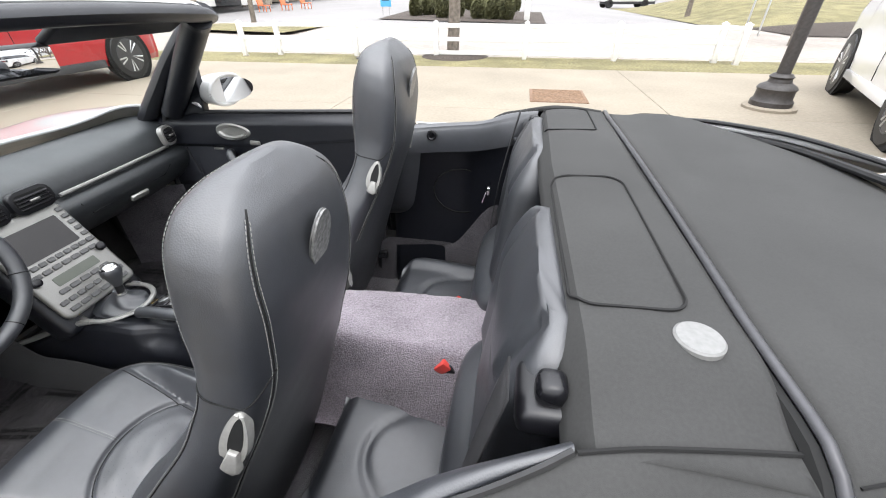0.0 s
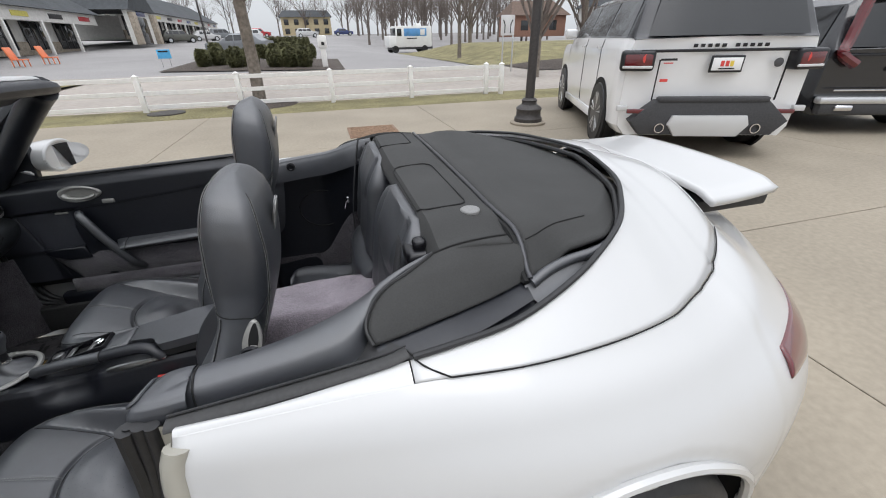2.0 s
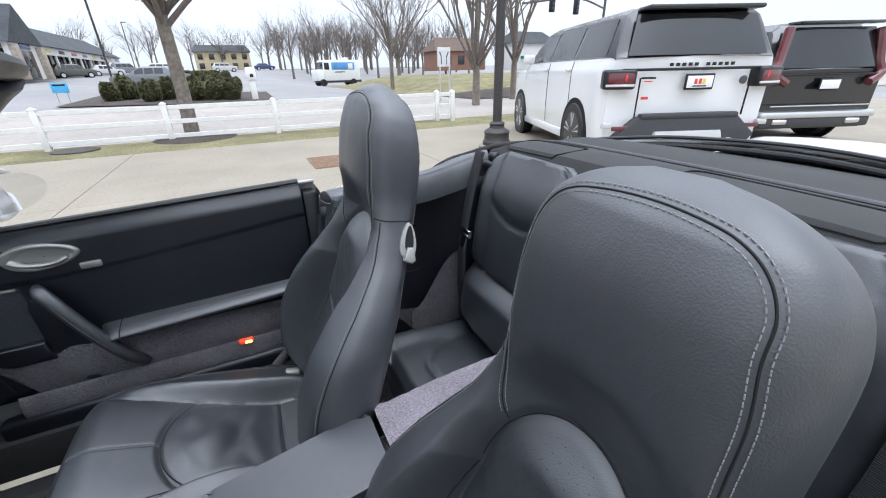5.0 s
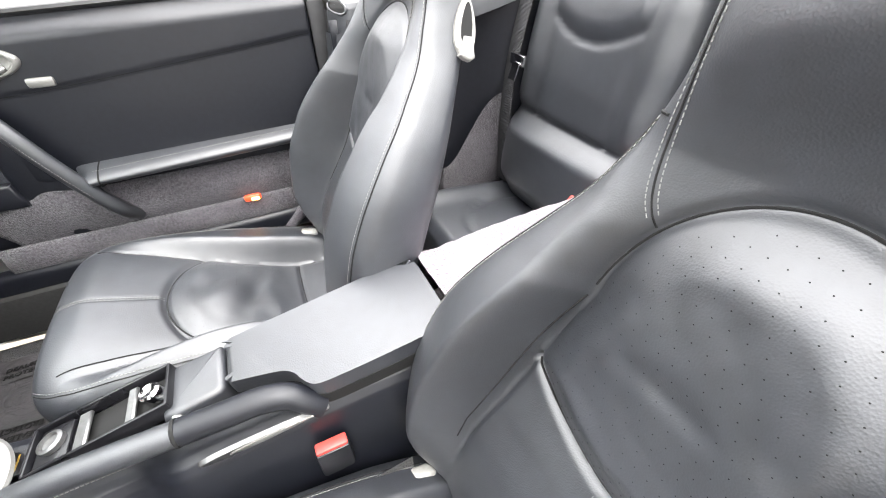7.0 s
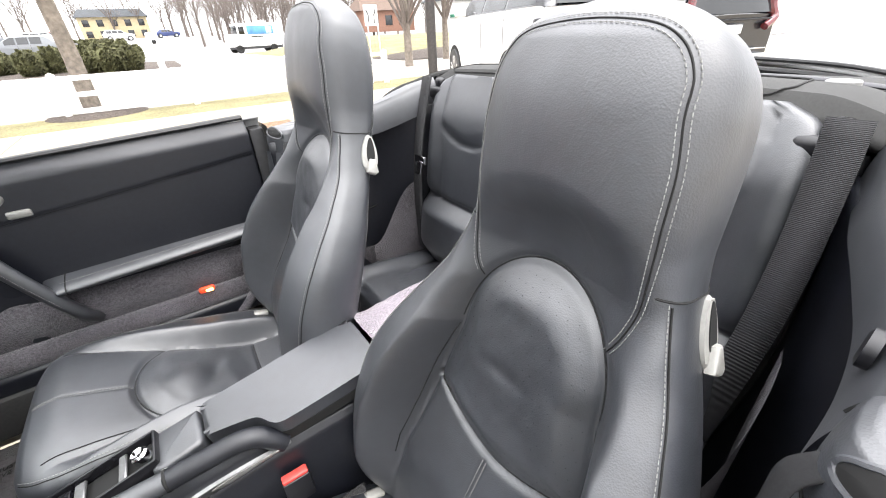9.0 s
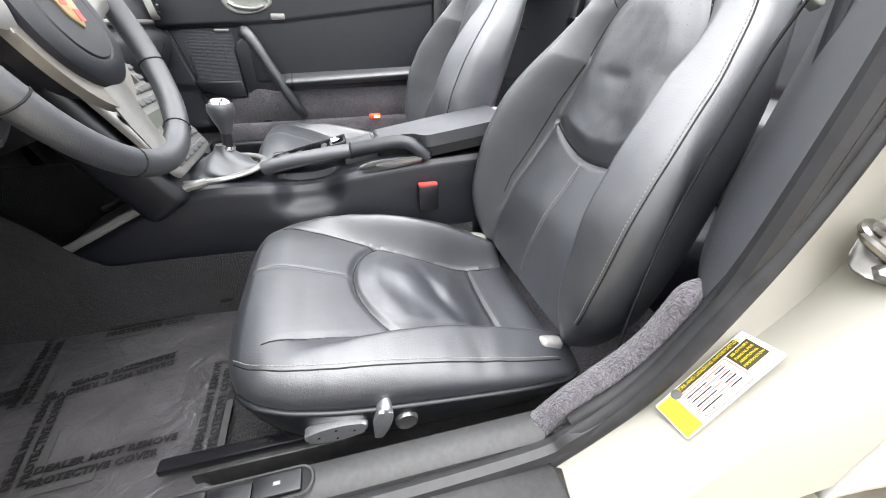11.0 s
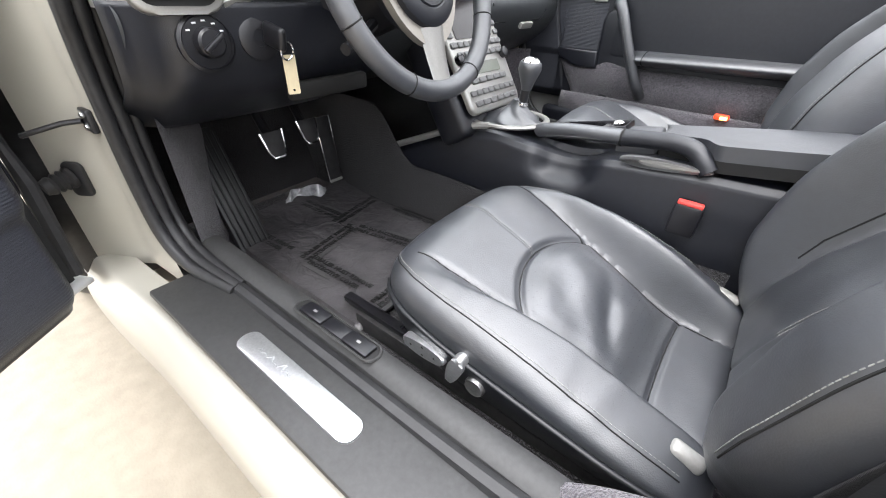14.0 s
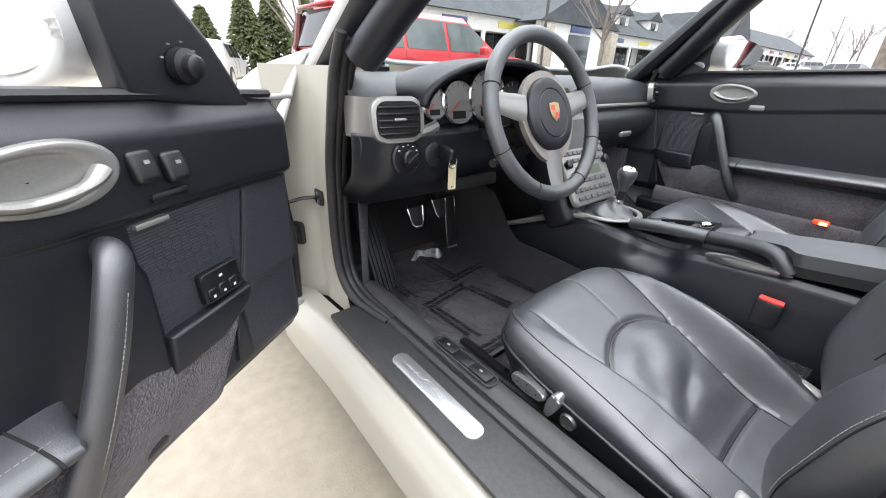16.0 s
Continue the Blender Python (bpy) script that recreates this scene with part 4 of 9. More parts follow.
# ---- front seats ----
# half width, depth of the widest line, front crest and rear face over the height of the back
BACK_W = [(0.0, 0.195), (0.05, 0.225), (0.10, 0.243), (0.20, 0.250), (0.30, 0.243), (0.38, 0.224), (0.45, 0.196), (0.51, 0.168), (0.57, 0.147), (0.62, 0.139), (0.68, 0.138), (0.72, 0.136), (0.752, 0.129), (0.776, 0.115), (0.794, 0.094), (0.808, 0.064), (0.8166, 0.026)]
BACK_E = [(0.0, 0.02), (0.10, 0.035), (0.22, 0.035), (0.32, 0.020), (0.42, -0.015), (0.52, -0.045), (0.60, -0.050), (0.70, -0.040), (0.8166, -0.012)]
BACK_K = [(0.0, 0.080), (0.05, 0.108), (0.12, 0.130), (0.20, 0.134), (0.28, 0.121), (0.36, 0.090), (0.43, 0.053), (0.50, 0.026), (0.57, 0.022), (0.64, 0.036), (0.72, 0.042), (0.775, 0.036), (0.80, 0.020), (0.8166, -0.004)]
BACK_B = [(0.0, 0.045), (0.24, 0.060), (0.45, 0.078), (0.60, 0.096), (0.68, 0.090), (0.74, 0.074), (0.782, 0.056), (0.804, 0.034), (0.8166, 0.016)]
BACK_C = [(0.0, 0.050), (0.06, 0.052), (0.127, 0.046), (0.20, 0.024), (0.262, 0.006), (0.34, -0.004), (0.48, -0.008), (0.55, -0.022)]
BACK_I = [(0.0, 0.152), (0.127, 0.151), (0.202, 0.145), (0.262, 0.140), (0.338, 0.130), (0.40, 0.116)]
B0, B1 = Vector((-0.468, 0, 0.325)), Vector((-0.2721, 0, 1.1177))
BAX = (B1 - B0).normalized()
BLEN = (B1 - B0).length
BFR = Vector((-BAX.z, 0, BAX.x)).normalized()


def ring(v, p=3.2):
    """A rounded section: v from 0 to 1 round it, the front from 0 to 0.5; gives side and depth, each from -1 to 1."""
    v = v % 1.0
    k = (v if v < 0.5 else v - 0.5) * 2
    u = 0.5 * math.cos(math.pi * k) + 0.5 * (1 - 2 * k)
    if v >= 0.5:
        u = -u
    d = max(0.0, 1 - abs(u) ** p) ** (1 / p)
    return u, d if v < 0.5 else -d


def ring_at(share, p=3.2):
    """The turn on the front half at which the side is the given share of the half width."""
    lo, hi = 0.0, 0.5
    for _ in range(22):
        mid = (lo + hi) / 2
        if ring(mid, p)[0] > share:
            lo = mid
        else:
            hi = mid
    return lo


def pl_ell(u, s, cu, cs, ru, rs):
    """How far a point lies from an oval's line, in metres, minus inside."""
    a, b = (u - cu) / ru, (s - cs) / rs
    return (math.sqrt(a * a + b * b) - 1) * min(ru, rs)


def groove(d, w=0.006, depth=0.007):
    return -depth * math.exp(-(d / w) ** 2)


def back_edge(y, s):
    """How far outside the sunk middle of the back a point lies."""
    return abs(y) - lerp_table(BACK_I, s) if s < 0.40 else pl_ell(y, s, 0, 0.40, 0.116, 0.146)


def smile(y):
    """Lower edge of the oval pad."""
    return 0.248 + 0.040 * (y / 0.13) ** 2


def back_point(s, th):
    """The backrest's skin: s metres up the back, th round it (0 outer side, front middle at 0.25)."""
    w = lerp_table(BACK_W, s)
    u, d = ring(th)
    y = u * w * (1.0 if u > 0 else 1 + 0.05 * (1 - sstep(0.3, 0.5, s)))
    e = lerp_table(BACK_E, s)
    if d >= 0:
        out = back_edge(y, s)
        c = lerp_table(BACK_C, s)
        k = lerp_table(BACK_K, s)
        wall = 0.042 + 0.044 * sstep(0.47, 0.56, s)
        pad = sstep(0.0, 0.045, min(s - smile(y), -out))
        f = c + 0.017 * pad + (k - c - 0.017 * pad) * sstep(-0.004, wall, out)
        f += groove(out, 0.0055, 0.006) * sstep(0.06, 0.12, s)
        if out < 0 and 0.2 < s:
            f += groove(s - smile(y), 0.005, 0.008)
            f += (0.0045 * noise.noise(Vector((y * 15, s * 12, 2))) + 0.0012 * noise.noise(Vector((y * 42, s * 36, 7)))) * pad
            # a dent pressed into the pad's middle with folds running from it
            f -= 0.0035 * math.exp(-((y + 0.008) / 0.03) ** 2 - ((s - 0.385) / 0.012) ** 2) * pad
        if out < 0:
            f += groove(y, 0.003, 0.0025) * (1 - sstep(0.235, 0.245, s))
        f += 0.0012 * noise.noise(Vector((y * 20, s * 14, 21)))
        depth = e + (f - e) * d
    else:
        depth = e + (e + lerp_table(BACK_B, s)) * d + 0.0015 * noise.noise(Vector((y * 9, s * 7, 31))) * d
    return B0 + BAX * s + Vector((0, y, 0)) + BFR * depth


CUX0, CUX1 = -1.012, -0.505
CU_W = [(-1.012, 0.120), (-1.008, 0.150), (-1.000, 0.176), (-0.985, 0.201), (-0.96, 0.220), (-0.92, 0.233), (-0.85, 0.239), (-0.62, 0.240), (-0.54, 0.234), (-0.505, 0.215)]
CU_T = [(-1.012, 0.388), (-1.006, 0.408), (-0.996, 0.424), (-0.98, 0.436), (-0.95, 0.440), (-0.90, 0.425), (-0.834, 0.398), (-0.75, 0.364), (-0.65, 0.318), (-0.60, 0.298), (-0.56, 0.292), (-0.505, 0.290)]
CU_IN = [(-1.012, 0.388), (-1.00, 0.420), (-0.98, 0.438), (-0.95, 0.450), (-0.85, 0.456), (-0.75, 0.444), (-0.65, 0.410), (-0.56, 0.362), (-0.505, 0.330)]
CU_OUT = [(-1.012, 0.388), (-1.00, 0.418), (-0.98, 0.434), (-0.95, 0.444), (-0.85, 0.436), (-0.75, 0.414), (-0.65, 0.382), (-0.56, 0.352), (-0.505, 0.325)]
CU_J = [(-1.012, 0.185), (-0.95, 0.166), (-0.85, 0.146), (-0.78, 0.131), (-0.68, 0.117), (-0.505, 0.114)]
CU_E = [(-1.012, 0.368), (-0.95, 0.362), (-0.85, 0.348), (-0.65, 0.325), (-0.505, 0.300)]


def cush_arc(y, x):
    return pl_ell(y, x, 0, -0.700, 0.160, 0.134)


def cush_point(x, th):
    """The cushion's skin: x from the front edge to the back, th round it."""
    w = lerp_table(CU_W, x)
    u, d = ring(th, 3.0)
    y = u * w * (1.0 if u > 0 else 0.92)
    e = lerp_table(CU_E, x)
    if d < 0:
        return Vector((x, y * 0.94, e + d * 0.060))
    j = lerp_table(CU_J, x)
    top = lerp_table(CU_T, x)
    k = lerp_table(CU_IN if u < 0 else CU_OUT, x)
    out = abs(y) - j
    arc = cush_arc(y, x)
    ahead = 1 - sstep(-0.730, -0.700, x)
    pad = (1 - sstep(-0.045, 0.0, arc)) * (1 - sstep(-0.680, -0.600, x)) * (1 - sstep(-0.03, 0.0, out))
    z = top + 0.010 * pad
    if out < 0.02:
        z += groove(arc, 0.0055, 0.009) * ahead * (1 - sstep(-0.004, 0.004, out))
        z += groove(x + 0.594 - 0.3 * y * y, 0.005, 0.005) * (1 - sstep(-0.01, 0.004, out))
        z += groove(y, 0.003, 0.0018) * (1 - sstep(-0.850, -0.838, x))
        # worn creases: a swelling in the middle with folds leaving it
        z += 0.009 * math.exp(-((x + 0.735) / 0.035) ** 2 - ((y - 0.005) / 0.045) ** 2) * pad
        z -= 0.008 * math.exp(-((x + 0.690 - 0.35 * y) / 0.016) ** 2 - ((y - 0.01) / 0.06) ** 2) * pad
        z += 0.006 * math.exp(-((x + 0.655 + 0.2 * y) / 0.022) ** 2 - ((y + 0.03) / 0.05) ** 2) * pad
        z += (0.0055 * noise.noise(Vector((x * 13, y * 13, 3))) + 0.0016 * noise.noise(Vector((x * 34, y * 26, 9)))) * (0.25 + 0.75 * pad)
    z += (k - z) * sstep(0.0, 0.040, out)
    z += groove(out, 0.0042, 0.006) * sstep(-0.96, -0.90, x)
    if out > 0:
        # short wrinkles across the bolsters
        z += 0.0016 * noise.noise(Vector((x * 38, y * 9, 15))) * sstep(0.01, 0.03, out)
    return Vector((x, y, e + (z - e) * d ** 0.9))


def front_seat(y0, dx, dz, sy, label):
    """sy: +1 when the outer side is at smaller y (driver), -1 for the passenger."""
    st = thing("front_seat", (-0.75 + dx, y0, 0.215), label, "")
    st.parent = car
    st.matrix_parent_inverse = parent_world(car).inverted()
    off = Vector((dx, y0, dz))

    def place(p):
        return Vector((p.x, -p.y if sy > 0 else p.y, p.z)) + off

    def on_back(s, th, d=0.0):
        """A point of the back, lifted off its skin by d."""
        p = place(back_point(s, th))
        if not d:
            return p
        n = (place(back_point(s, th + 0.004)) - place(back_point(s, th - 0.004))).cross(place(back_point(min(BLEN, s + 0.004), th)) - place(back_point(s - 0.004, th))).normalized()
        mid = B0 + BAX * s + off - BFR * 0.07
        return p + n * (d if n.dot(p - mid) > 0 else -d)

    def back_front(y, s, d=0.0):
        return on_back(s, ring_at(y / lerp_table(BACK_W, s)), d)

    def on_cush(y, x, d=0.0):
        return place(cush_point(x, ring_at(y / lerp_table(CU_W, x), 3.0))) + Vector((0, 0, d))

    back = part("backrest", grid(lambda u, v: place(back_point(BLEN * (1 - (1 - u) ** 1.35), v)), 330, 360, wrap_v=True, caps=True), LEATHER, st, "black leather backrest with built-in headrest", 75)
    cush = part("seat_cushion", grid(lambda u, v: place(cush_point(CUX0 + (CUX1 - CUX0) * (0.4 * u + 0.6 * u * u), v)), 260, 220, wrap_v=True, caps=True), LEATHER, st, "creased black leather seat cushion", 75)
    # dark joints round the pads
    ys = [-0.128 + 0.256 * i / 50 for i in range(51)]
    part("pad_seam", tube([back_front(y, smile(y), 0.0002) for y in ys], 0.0014, 5), DARK, back)
    rim = [(0.150 - 0.0, 0.12)] + [(lerp_table(BACK_I, s), s) for s in (0.16, 0.20, 0.24, 0.28, 0.32, 0.36, 0.395)]
    arch = [(0.116 * math.cos(a), 0.40 + 0.146 * math.sin(a)) for a in [math.pi * k / 48 for k in range(1, 48)]]
    for pts in (rim, [(-y, s) for y, s in rim], arch):
        part("pad_seam", tube([back_front(y, s, 0.0002) for y, s in pts], 0.0013, 5), DARK, back)
    arc = []
    for i in range(61):
        a = math.pi * (0.10 + 0.80 * i / 60)
        y, x = 0.160 * math.cos(a), -0.700 - 0.134 * math.sin(a)
        if abs(y) < lerp_table(CU_J, x) - 0.001:
            arc.append(on_cush(y, x, 0.0003))
    part("pad_seam", tube(arc, 0.0015, 5), DARK, cush)
    part("pad_seam", tube([on_cush(y, -0.594 + 0.3 * y * y, 0.0003) for y in [-0.11 + 0.22 * k / 30 for k in range(31)]], 0.0013, 5), DARK, cush)
    for side in (-1, 1):
        part("bolster_seam", tube([on_cush(side * lerp_table(CU_J, x), x, 0.0003) for x in [-0.955 + 0.42 * k / 40 for k in range(41)]], 0.0012, 5), DARK, cush)
    # perforations in the pads
    spots = []
    for i in range(-9, 10):
        for k in range(-13, 14):
            yy, ss = 0.0125 * i + 0.00625 * (k % 2), 0.40 + 0.0125 * k
            if ss - smile(yy) > 0.012 and back_edge(yy, ss) < -0.012:
                spots.append((back_front(yy, ss, 0.0004), BFR))
            xx = -0.705 + 0.0115 * k
            if cush_arc(yy, xx) < -0.012 and xx < -0.605 and abs(yy) < lerp_table(CU_J, xx) - 0.01:
                spots.append((on_cush(yy, xx, 0.0004), Vector((0, 0, 1))))
    bm = bmesh.new()
    for c, n in spots:
        a = n.orthogonal().normalized()
        b = n.cross(a)
        bm.faces.new([bm.verts.new(c + 0.0006 * (math.cos(q * math.pi / 3) * a + math.sin(q * math.pi / 3) * b)) for q in range(6)])
    tagged(part("perforation", bm, DARK, st), kind="stuff")
    # double row round the face of the head rest, from pad to pad over the crown
    half = [(0.097, 0.487), (0.109, 0.512), (0.1165, 0.545), (0.1175, 0.58), (0.1165, 0.63), (0.1145, 0.68), (0.108, 0.72), (0.104, 0.750), (0.090, 0.772), (0.068, 0.785), (0.036, 0.791), (0.0, 0.793)]
    path = cr([(y, s, 0) for y, s in half] + [(-y, s, 0) for y, s in half[-2::-1]], 260)
    part("crown_seam", tube([back_front(p.x, p.y, 0.0002) for p in path], 0.0010, 5), DARK, back)
    for g in (-0.0042, 0.0042):
        row = []
        for i, p in enumerate(path):
            t = path[min(259, i + 1)] - path[max(0, i - 1)]
            n = Vector((-t.y, t.x, 0)).normalized()
            row.append(back_front(p.x + n.x * g, p.y + n.y * g, 0.0009))
        part("stitching", stitches(row), THREAD, back)
    # double row down the middle of the lower back
    for g in (-0.0032, 0.0032):
        part("stitching", stitches([back_front(g + 0.0, 0.235 - 0.15 * k / 30, 0.0006) for k in range(31)]), THREAD, back)
    for k in (-0.0028, 0.0028):
        part("stitching", stitches([on_cush(k, -0.985 + 0.148 * q / 24, 0.0006) for q in range(25)], 0.0055), THREAD, cush)
    for side in (0, 1):
        sg = 1 if side == 0 else -1
        # edge of the bolster, from the neck down to the cushion
        edge = [sg * 0.925 * lerp_table(BACK_W, s) for s in [0.565 - 0.50 * k / 60 for k in range(61)]]
        line = [(y, 0.565 - 0.50 * k / 60) for k, y in enumerate(edge)]
        part("side_seam", tube([back_front(y * 1.015, s, 0.0002) for y, s in line], 0.0012, 5), DARK, back)
        part("stitching", stitches([back_front(y, s, 0.0009) for y, s in line]), THREAD, back)
        # joint across the neck
        ths = [0.055 - 0.14 * k / 24 for k in range(25)] if side == 0 else [0.445 + 0.14 * k / 24 for k in range(25)]
        part("neck_seam", tube([on_back(0.570 + 0.045 * sstep(0.3, 1.0, k / 24), a, 0.0003) for k, a in enumerate(ths)], 0.0014, 5), DARK, back)
        # double row along the edge of the rear shell
        for o in (0.0, 0.014):
            th = (0.936 - o) if side == 0 else 0.564 + o
            part("stitching", stitches([on_back(0.36 + 0.43 * k / 90, th, 0.0010) for k in range(91)]), THREAD, back)
        part("shell_seam", tube([on_back(0.36 + 0.435 * k / 60, 0.929 if side == 0 else 0.571, 0.0003) for k in range(61)], 0.0012, 5), DARK, back)
        # edge of the cushion
        row = [sg * 0.875 * lerp_table(CU_W, x) for x in [-0.990 + 0.45 * k / 60 for k in range(61)]]
        part("stitching", stitches([on_cush(y, -0.990 + 0.45 * k / 60, 0.0006) for k, y in enumerate(row)]), THREAD, cush)
        part("side_seam", tube([on_cush(y * 1.025, -0.990 + 0.45 * k / 60, 0.0002) for k, y in enumerate(row)], 0.0011, 5), DARK, cush)
    # emblem on the back of the head rest: a worn silver oval
    c = on_back(0.728, 0.75)
    m = facing(c + Vector((0.006, 0, 0)), (0, -1, 0), (BAX.x, 0, BAX.z))
    em = part("emblem", slab(oval(0.024, 0.040), 0.004, m @ Matrix.Translation((0, 0, -0.002)), 0.0015), EMBLEM, st, "oval silver emblem with dark relief")
    part("emblem_rim", tube([m @ Vector((0.024 * math.cos(a), 0.040 * math.sin(a), 0.002)) for a in [2 * math.pi * k / 32 for k in range(32)]], 0.0014, 6, closed=True), DARK_ALU, em)
    for ex, ey, er in ((-0.006, 0.016, 0.008), (0.008, 0.008, 0.006), (-0.002, -0.004, 0.009), (0.006, -0.018, 0.007)):
        part("emblem_relief", lathe([(er, 0.0), (er * 0.8, 0.0022), (er * 0.2, 0.0028)], 12, m @ Matrix.Translation((ex, ey, 0.0015)) @ Matrix.Diagonal((0.7, 1.3, 1, 1))), PLASTIC, em)
    # release lever on each shoulder
    for side in (-1, 1):
        th = -0.008 if side > 0 else 0.508
        c = on_back(0.535, th)
        up = (on_back(0.575, th) - on_back(0.495, th)).normalized()
        out = 1 if c.y > y0 else -1
        m = facing(c, (out * -BAX.z, 0, out * BAX.x), up)
        ol = [(0.0165 * math.cos(a) * (1 - 0.28 * math.sin(a)), 0.038 * math.sin(a)) for a in [2 * math.pi * k / 40 for k in range(40)]]
        rec = part("release_surround", slab(ol, 0.014, m @ Matrix.Translation((0, 0, -0.007)), 0.005, 3), RELEASE, st, "pale silver teardrop release surround")
        part("release_slot", slab([(x * 0.52 - out * 0.002, y * 0.72 + 0.004) for x, y in ol], 0.002, m @ Matrix.Translation((0, 0, 0.0062))), DARK, rec)
        part("release_lever", slab([(-0.006, 0.006), (0.006, 0.006), (0.0125, -0.020), (0.005, -0.026), (-0.005, -0.024), (-0.0125, -0.020)], 0.011, m @ Matrix.Translation((-out * 0.003, -0.018, 0.004)), 0.004, 3), RELEASE, rec, "flared pale release lever")
    # base: side shells, rails
    for o in (1, -1):
        def shell(u, v):
            x = -0.990 + 0.475 * u
            lo = lerp_table([(-0.99, 0.352), (-0.955, 0.322), (-0.90, 0.300), (-0.80, 0.284), (-0.60, 0.278), (-0.515, 0.292)], x)
            hi = lerp_table([(-0.99, 0.380), (-0.95, 0.376), (-0.80, 0.352), (-0.515, 0.316)], x)
            w = lerp_table(CU_W, x) + 0.002 - 0.018 * (1 - v) ** 1.6
            return Vector((x + dx, y0 - o * sy * w, lo + (hi - lo) * v + dz))
        q = part("side_shell", grid(shell, 40, 14), SHELL, st, "smooth black seat side shell")
        q.modifiers.new("thick", "SOLIDIFY").thickness = 0.008
        q.modifiers["thick"].offset = 0.0
        part("shell_joint", tube([shell(k / 30, 0.97) + Vector((0, -o * sy * 0.003, 0)) for k in range(31)], 0.0012, 5), DARK, st)
    yo = y0 - sy * 0.236

    def on_shell(x, z):
        return facing((x + dx, yo, z + dz), (sy, 0, 0), (0, 0, 1))
    m = on_shell(-0.876, 0.333)
    sw1 = part("lumbar_switch", slab([(0.036 * math.cos(a) * (1 + 0.10 * math.cos(2 * a)), 0.0135 * math.copysign(abs(math.sin(a)) ** 0.7, math.sin(a))) for a in [2 * math.pi * k / 40 for k in range(40)]], 0.014, m, 0.004, 3), ALU, st, "oval silver switch with four arrows")
    for ax, ay in ((-0.022, 0), (0.022, 0), (0, 0.0075), (0, -0.0075)):
        part("arrow_mark", slab([(ax - 0.002, ay - 0.0015), (ax + 0.002, ay - 0.0015), (ax, ay + 0.002)], 0.0006, m @ Matrix.Translation((0, 0, 0.0141))), PLASTIC, sw1)
    m = on_shell(-0.818, 0.336) @ pose(0, 0, 0, 0, 0, -16)
    part("recline_lever", slab([(0.011 * math.cos(a) * (1 + 0.25 * math.sin(a)), 0.031 * math.sin(a)) for a in [2 * math.pi * k / 32 for k in range(32)]], 0.018, m, 0.006, 3), ALU, st, "silver recline switch")
    part("round_switch", lathe([(0.0155, 0), (0.0155, 0.009), (0.0135, 0.013), (0.012, 0.012), (0.003, 0.0125)], 28, on_shell(-0.786, 0.322)), DARK_ALU, st, "round grey switch")
    for ry in (-0.19, 0.19):
        part("seat_rail", box((-0.80 + dx, y0 + ry, 0.235), (0.56, 0.035, 0.04), 0.004), mat_rail, st)
        part("rail_channel", box((-0.82 + dx, y0 + ry, 0.262), (0.60, 0.020, 0.014), 0.003), PLASTIC, st)
    # hinge covers
    for ry in (-0.178, 0.178):
        part("hinge_cover", box((-0.545 + dx, y0 + ry, 0.322 + dz), (0.040, 0.022, 0.050), 0.007, 3, Matrix.Rotation(radians(15), 3, "Y")), RELEASE, st, "pale hinge cover")
    # cap and strap of the folding hinge
    yh = y0 - sy * 0.215
    part("hinge_strap", tube(cr([(-0.555 + dx, yh, 0.318 + dz), (-0.52 + dx, yh - sy * 0.016, 0.300 + dz), (-0.47 + dx, yh - sy * 0.02, 0.300 + dz), (-0.415 + dx, yh - sy * 0.01, 0.325 + dz)], 14), 0.012, 8, flat=0.55), PLASTIC, st, "black folding lever")
    part("lever_tip", box((-0.43 + dx, yh - sy * 0.018, 0.322 + dz), (0.05, 0.02, 0.035), 0.008, 3), PLASTIC, st)
    part("seat_frame", box((-0.75 + dx, y0, 0.265 + dz), (0.42, 0.38, 0.045), 0.01), PLASTIC, st)
    return st


RELEASE = mat("pale_silver_plastic", (0.33, 0.325, 0.305), 0.36, metal=0.25, noise_scale=160, vary=0.08)
SHELL = mat("smooth_black_shell", (0.010, 0.011, 0.013), 0.40, noise_scale=120, vary=0.2, bump=0.12, bump_scale=1100, rough_vary=0.06, distance=0.0004)
EMBLEM = mat("worn_silver_emblem", (0.20, 0.20, 0.195), 0.35, metal=0.3, noise_scale=160, vary=0.5, bump=0.8, bump_scale=130, distance=0.002)
mat_rail = mat("dark_steel_rail", (0.10, 0.10, 0.10), 0.4, metal=0.8, noise_scale=60, vary=0.2)
seat_driver = front_seat(-0.312, 0.0, 0.0, 1, "black leather driver's bucket seat with creased cushion and side switches")
seat_passenger = front_seat(0.327, -0.042, 0.056, -1, "black leather passenger bucket seat, smoother and raised a little")

# ---- rear seats and tunnel ----


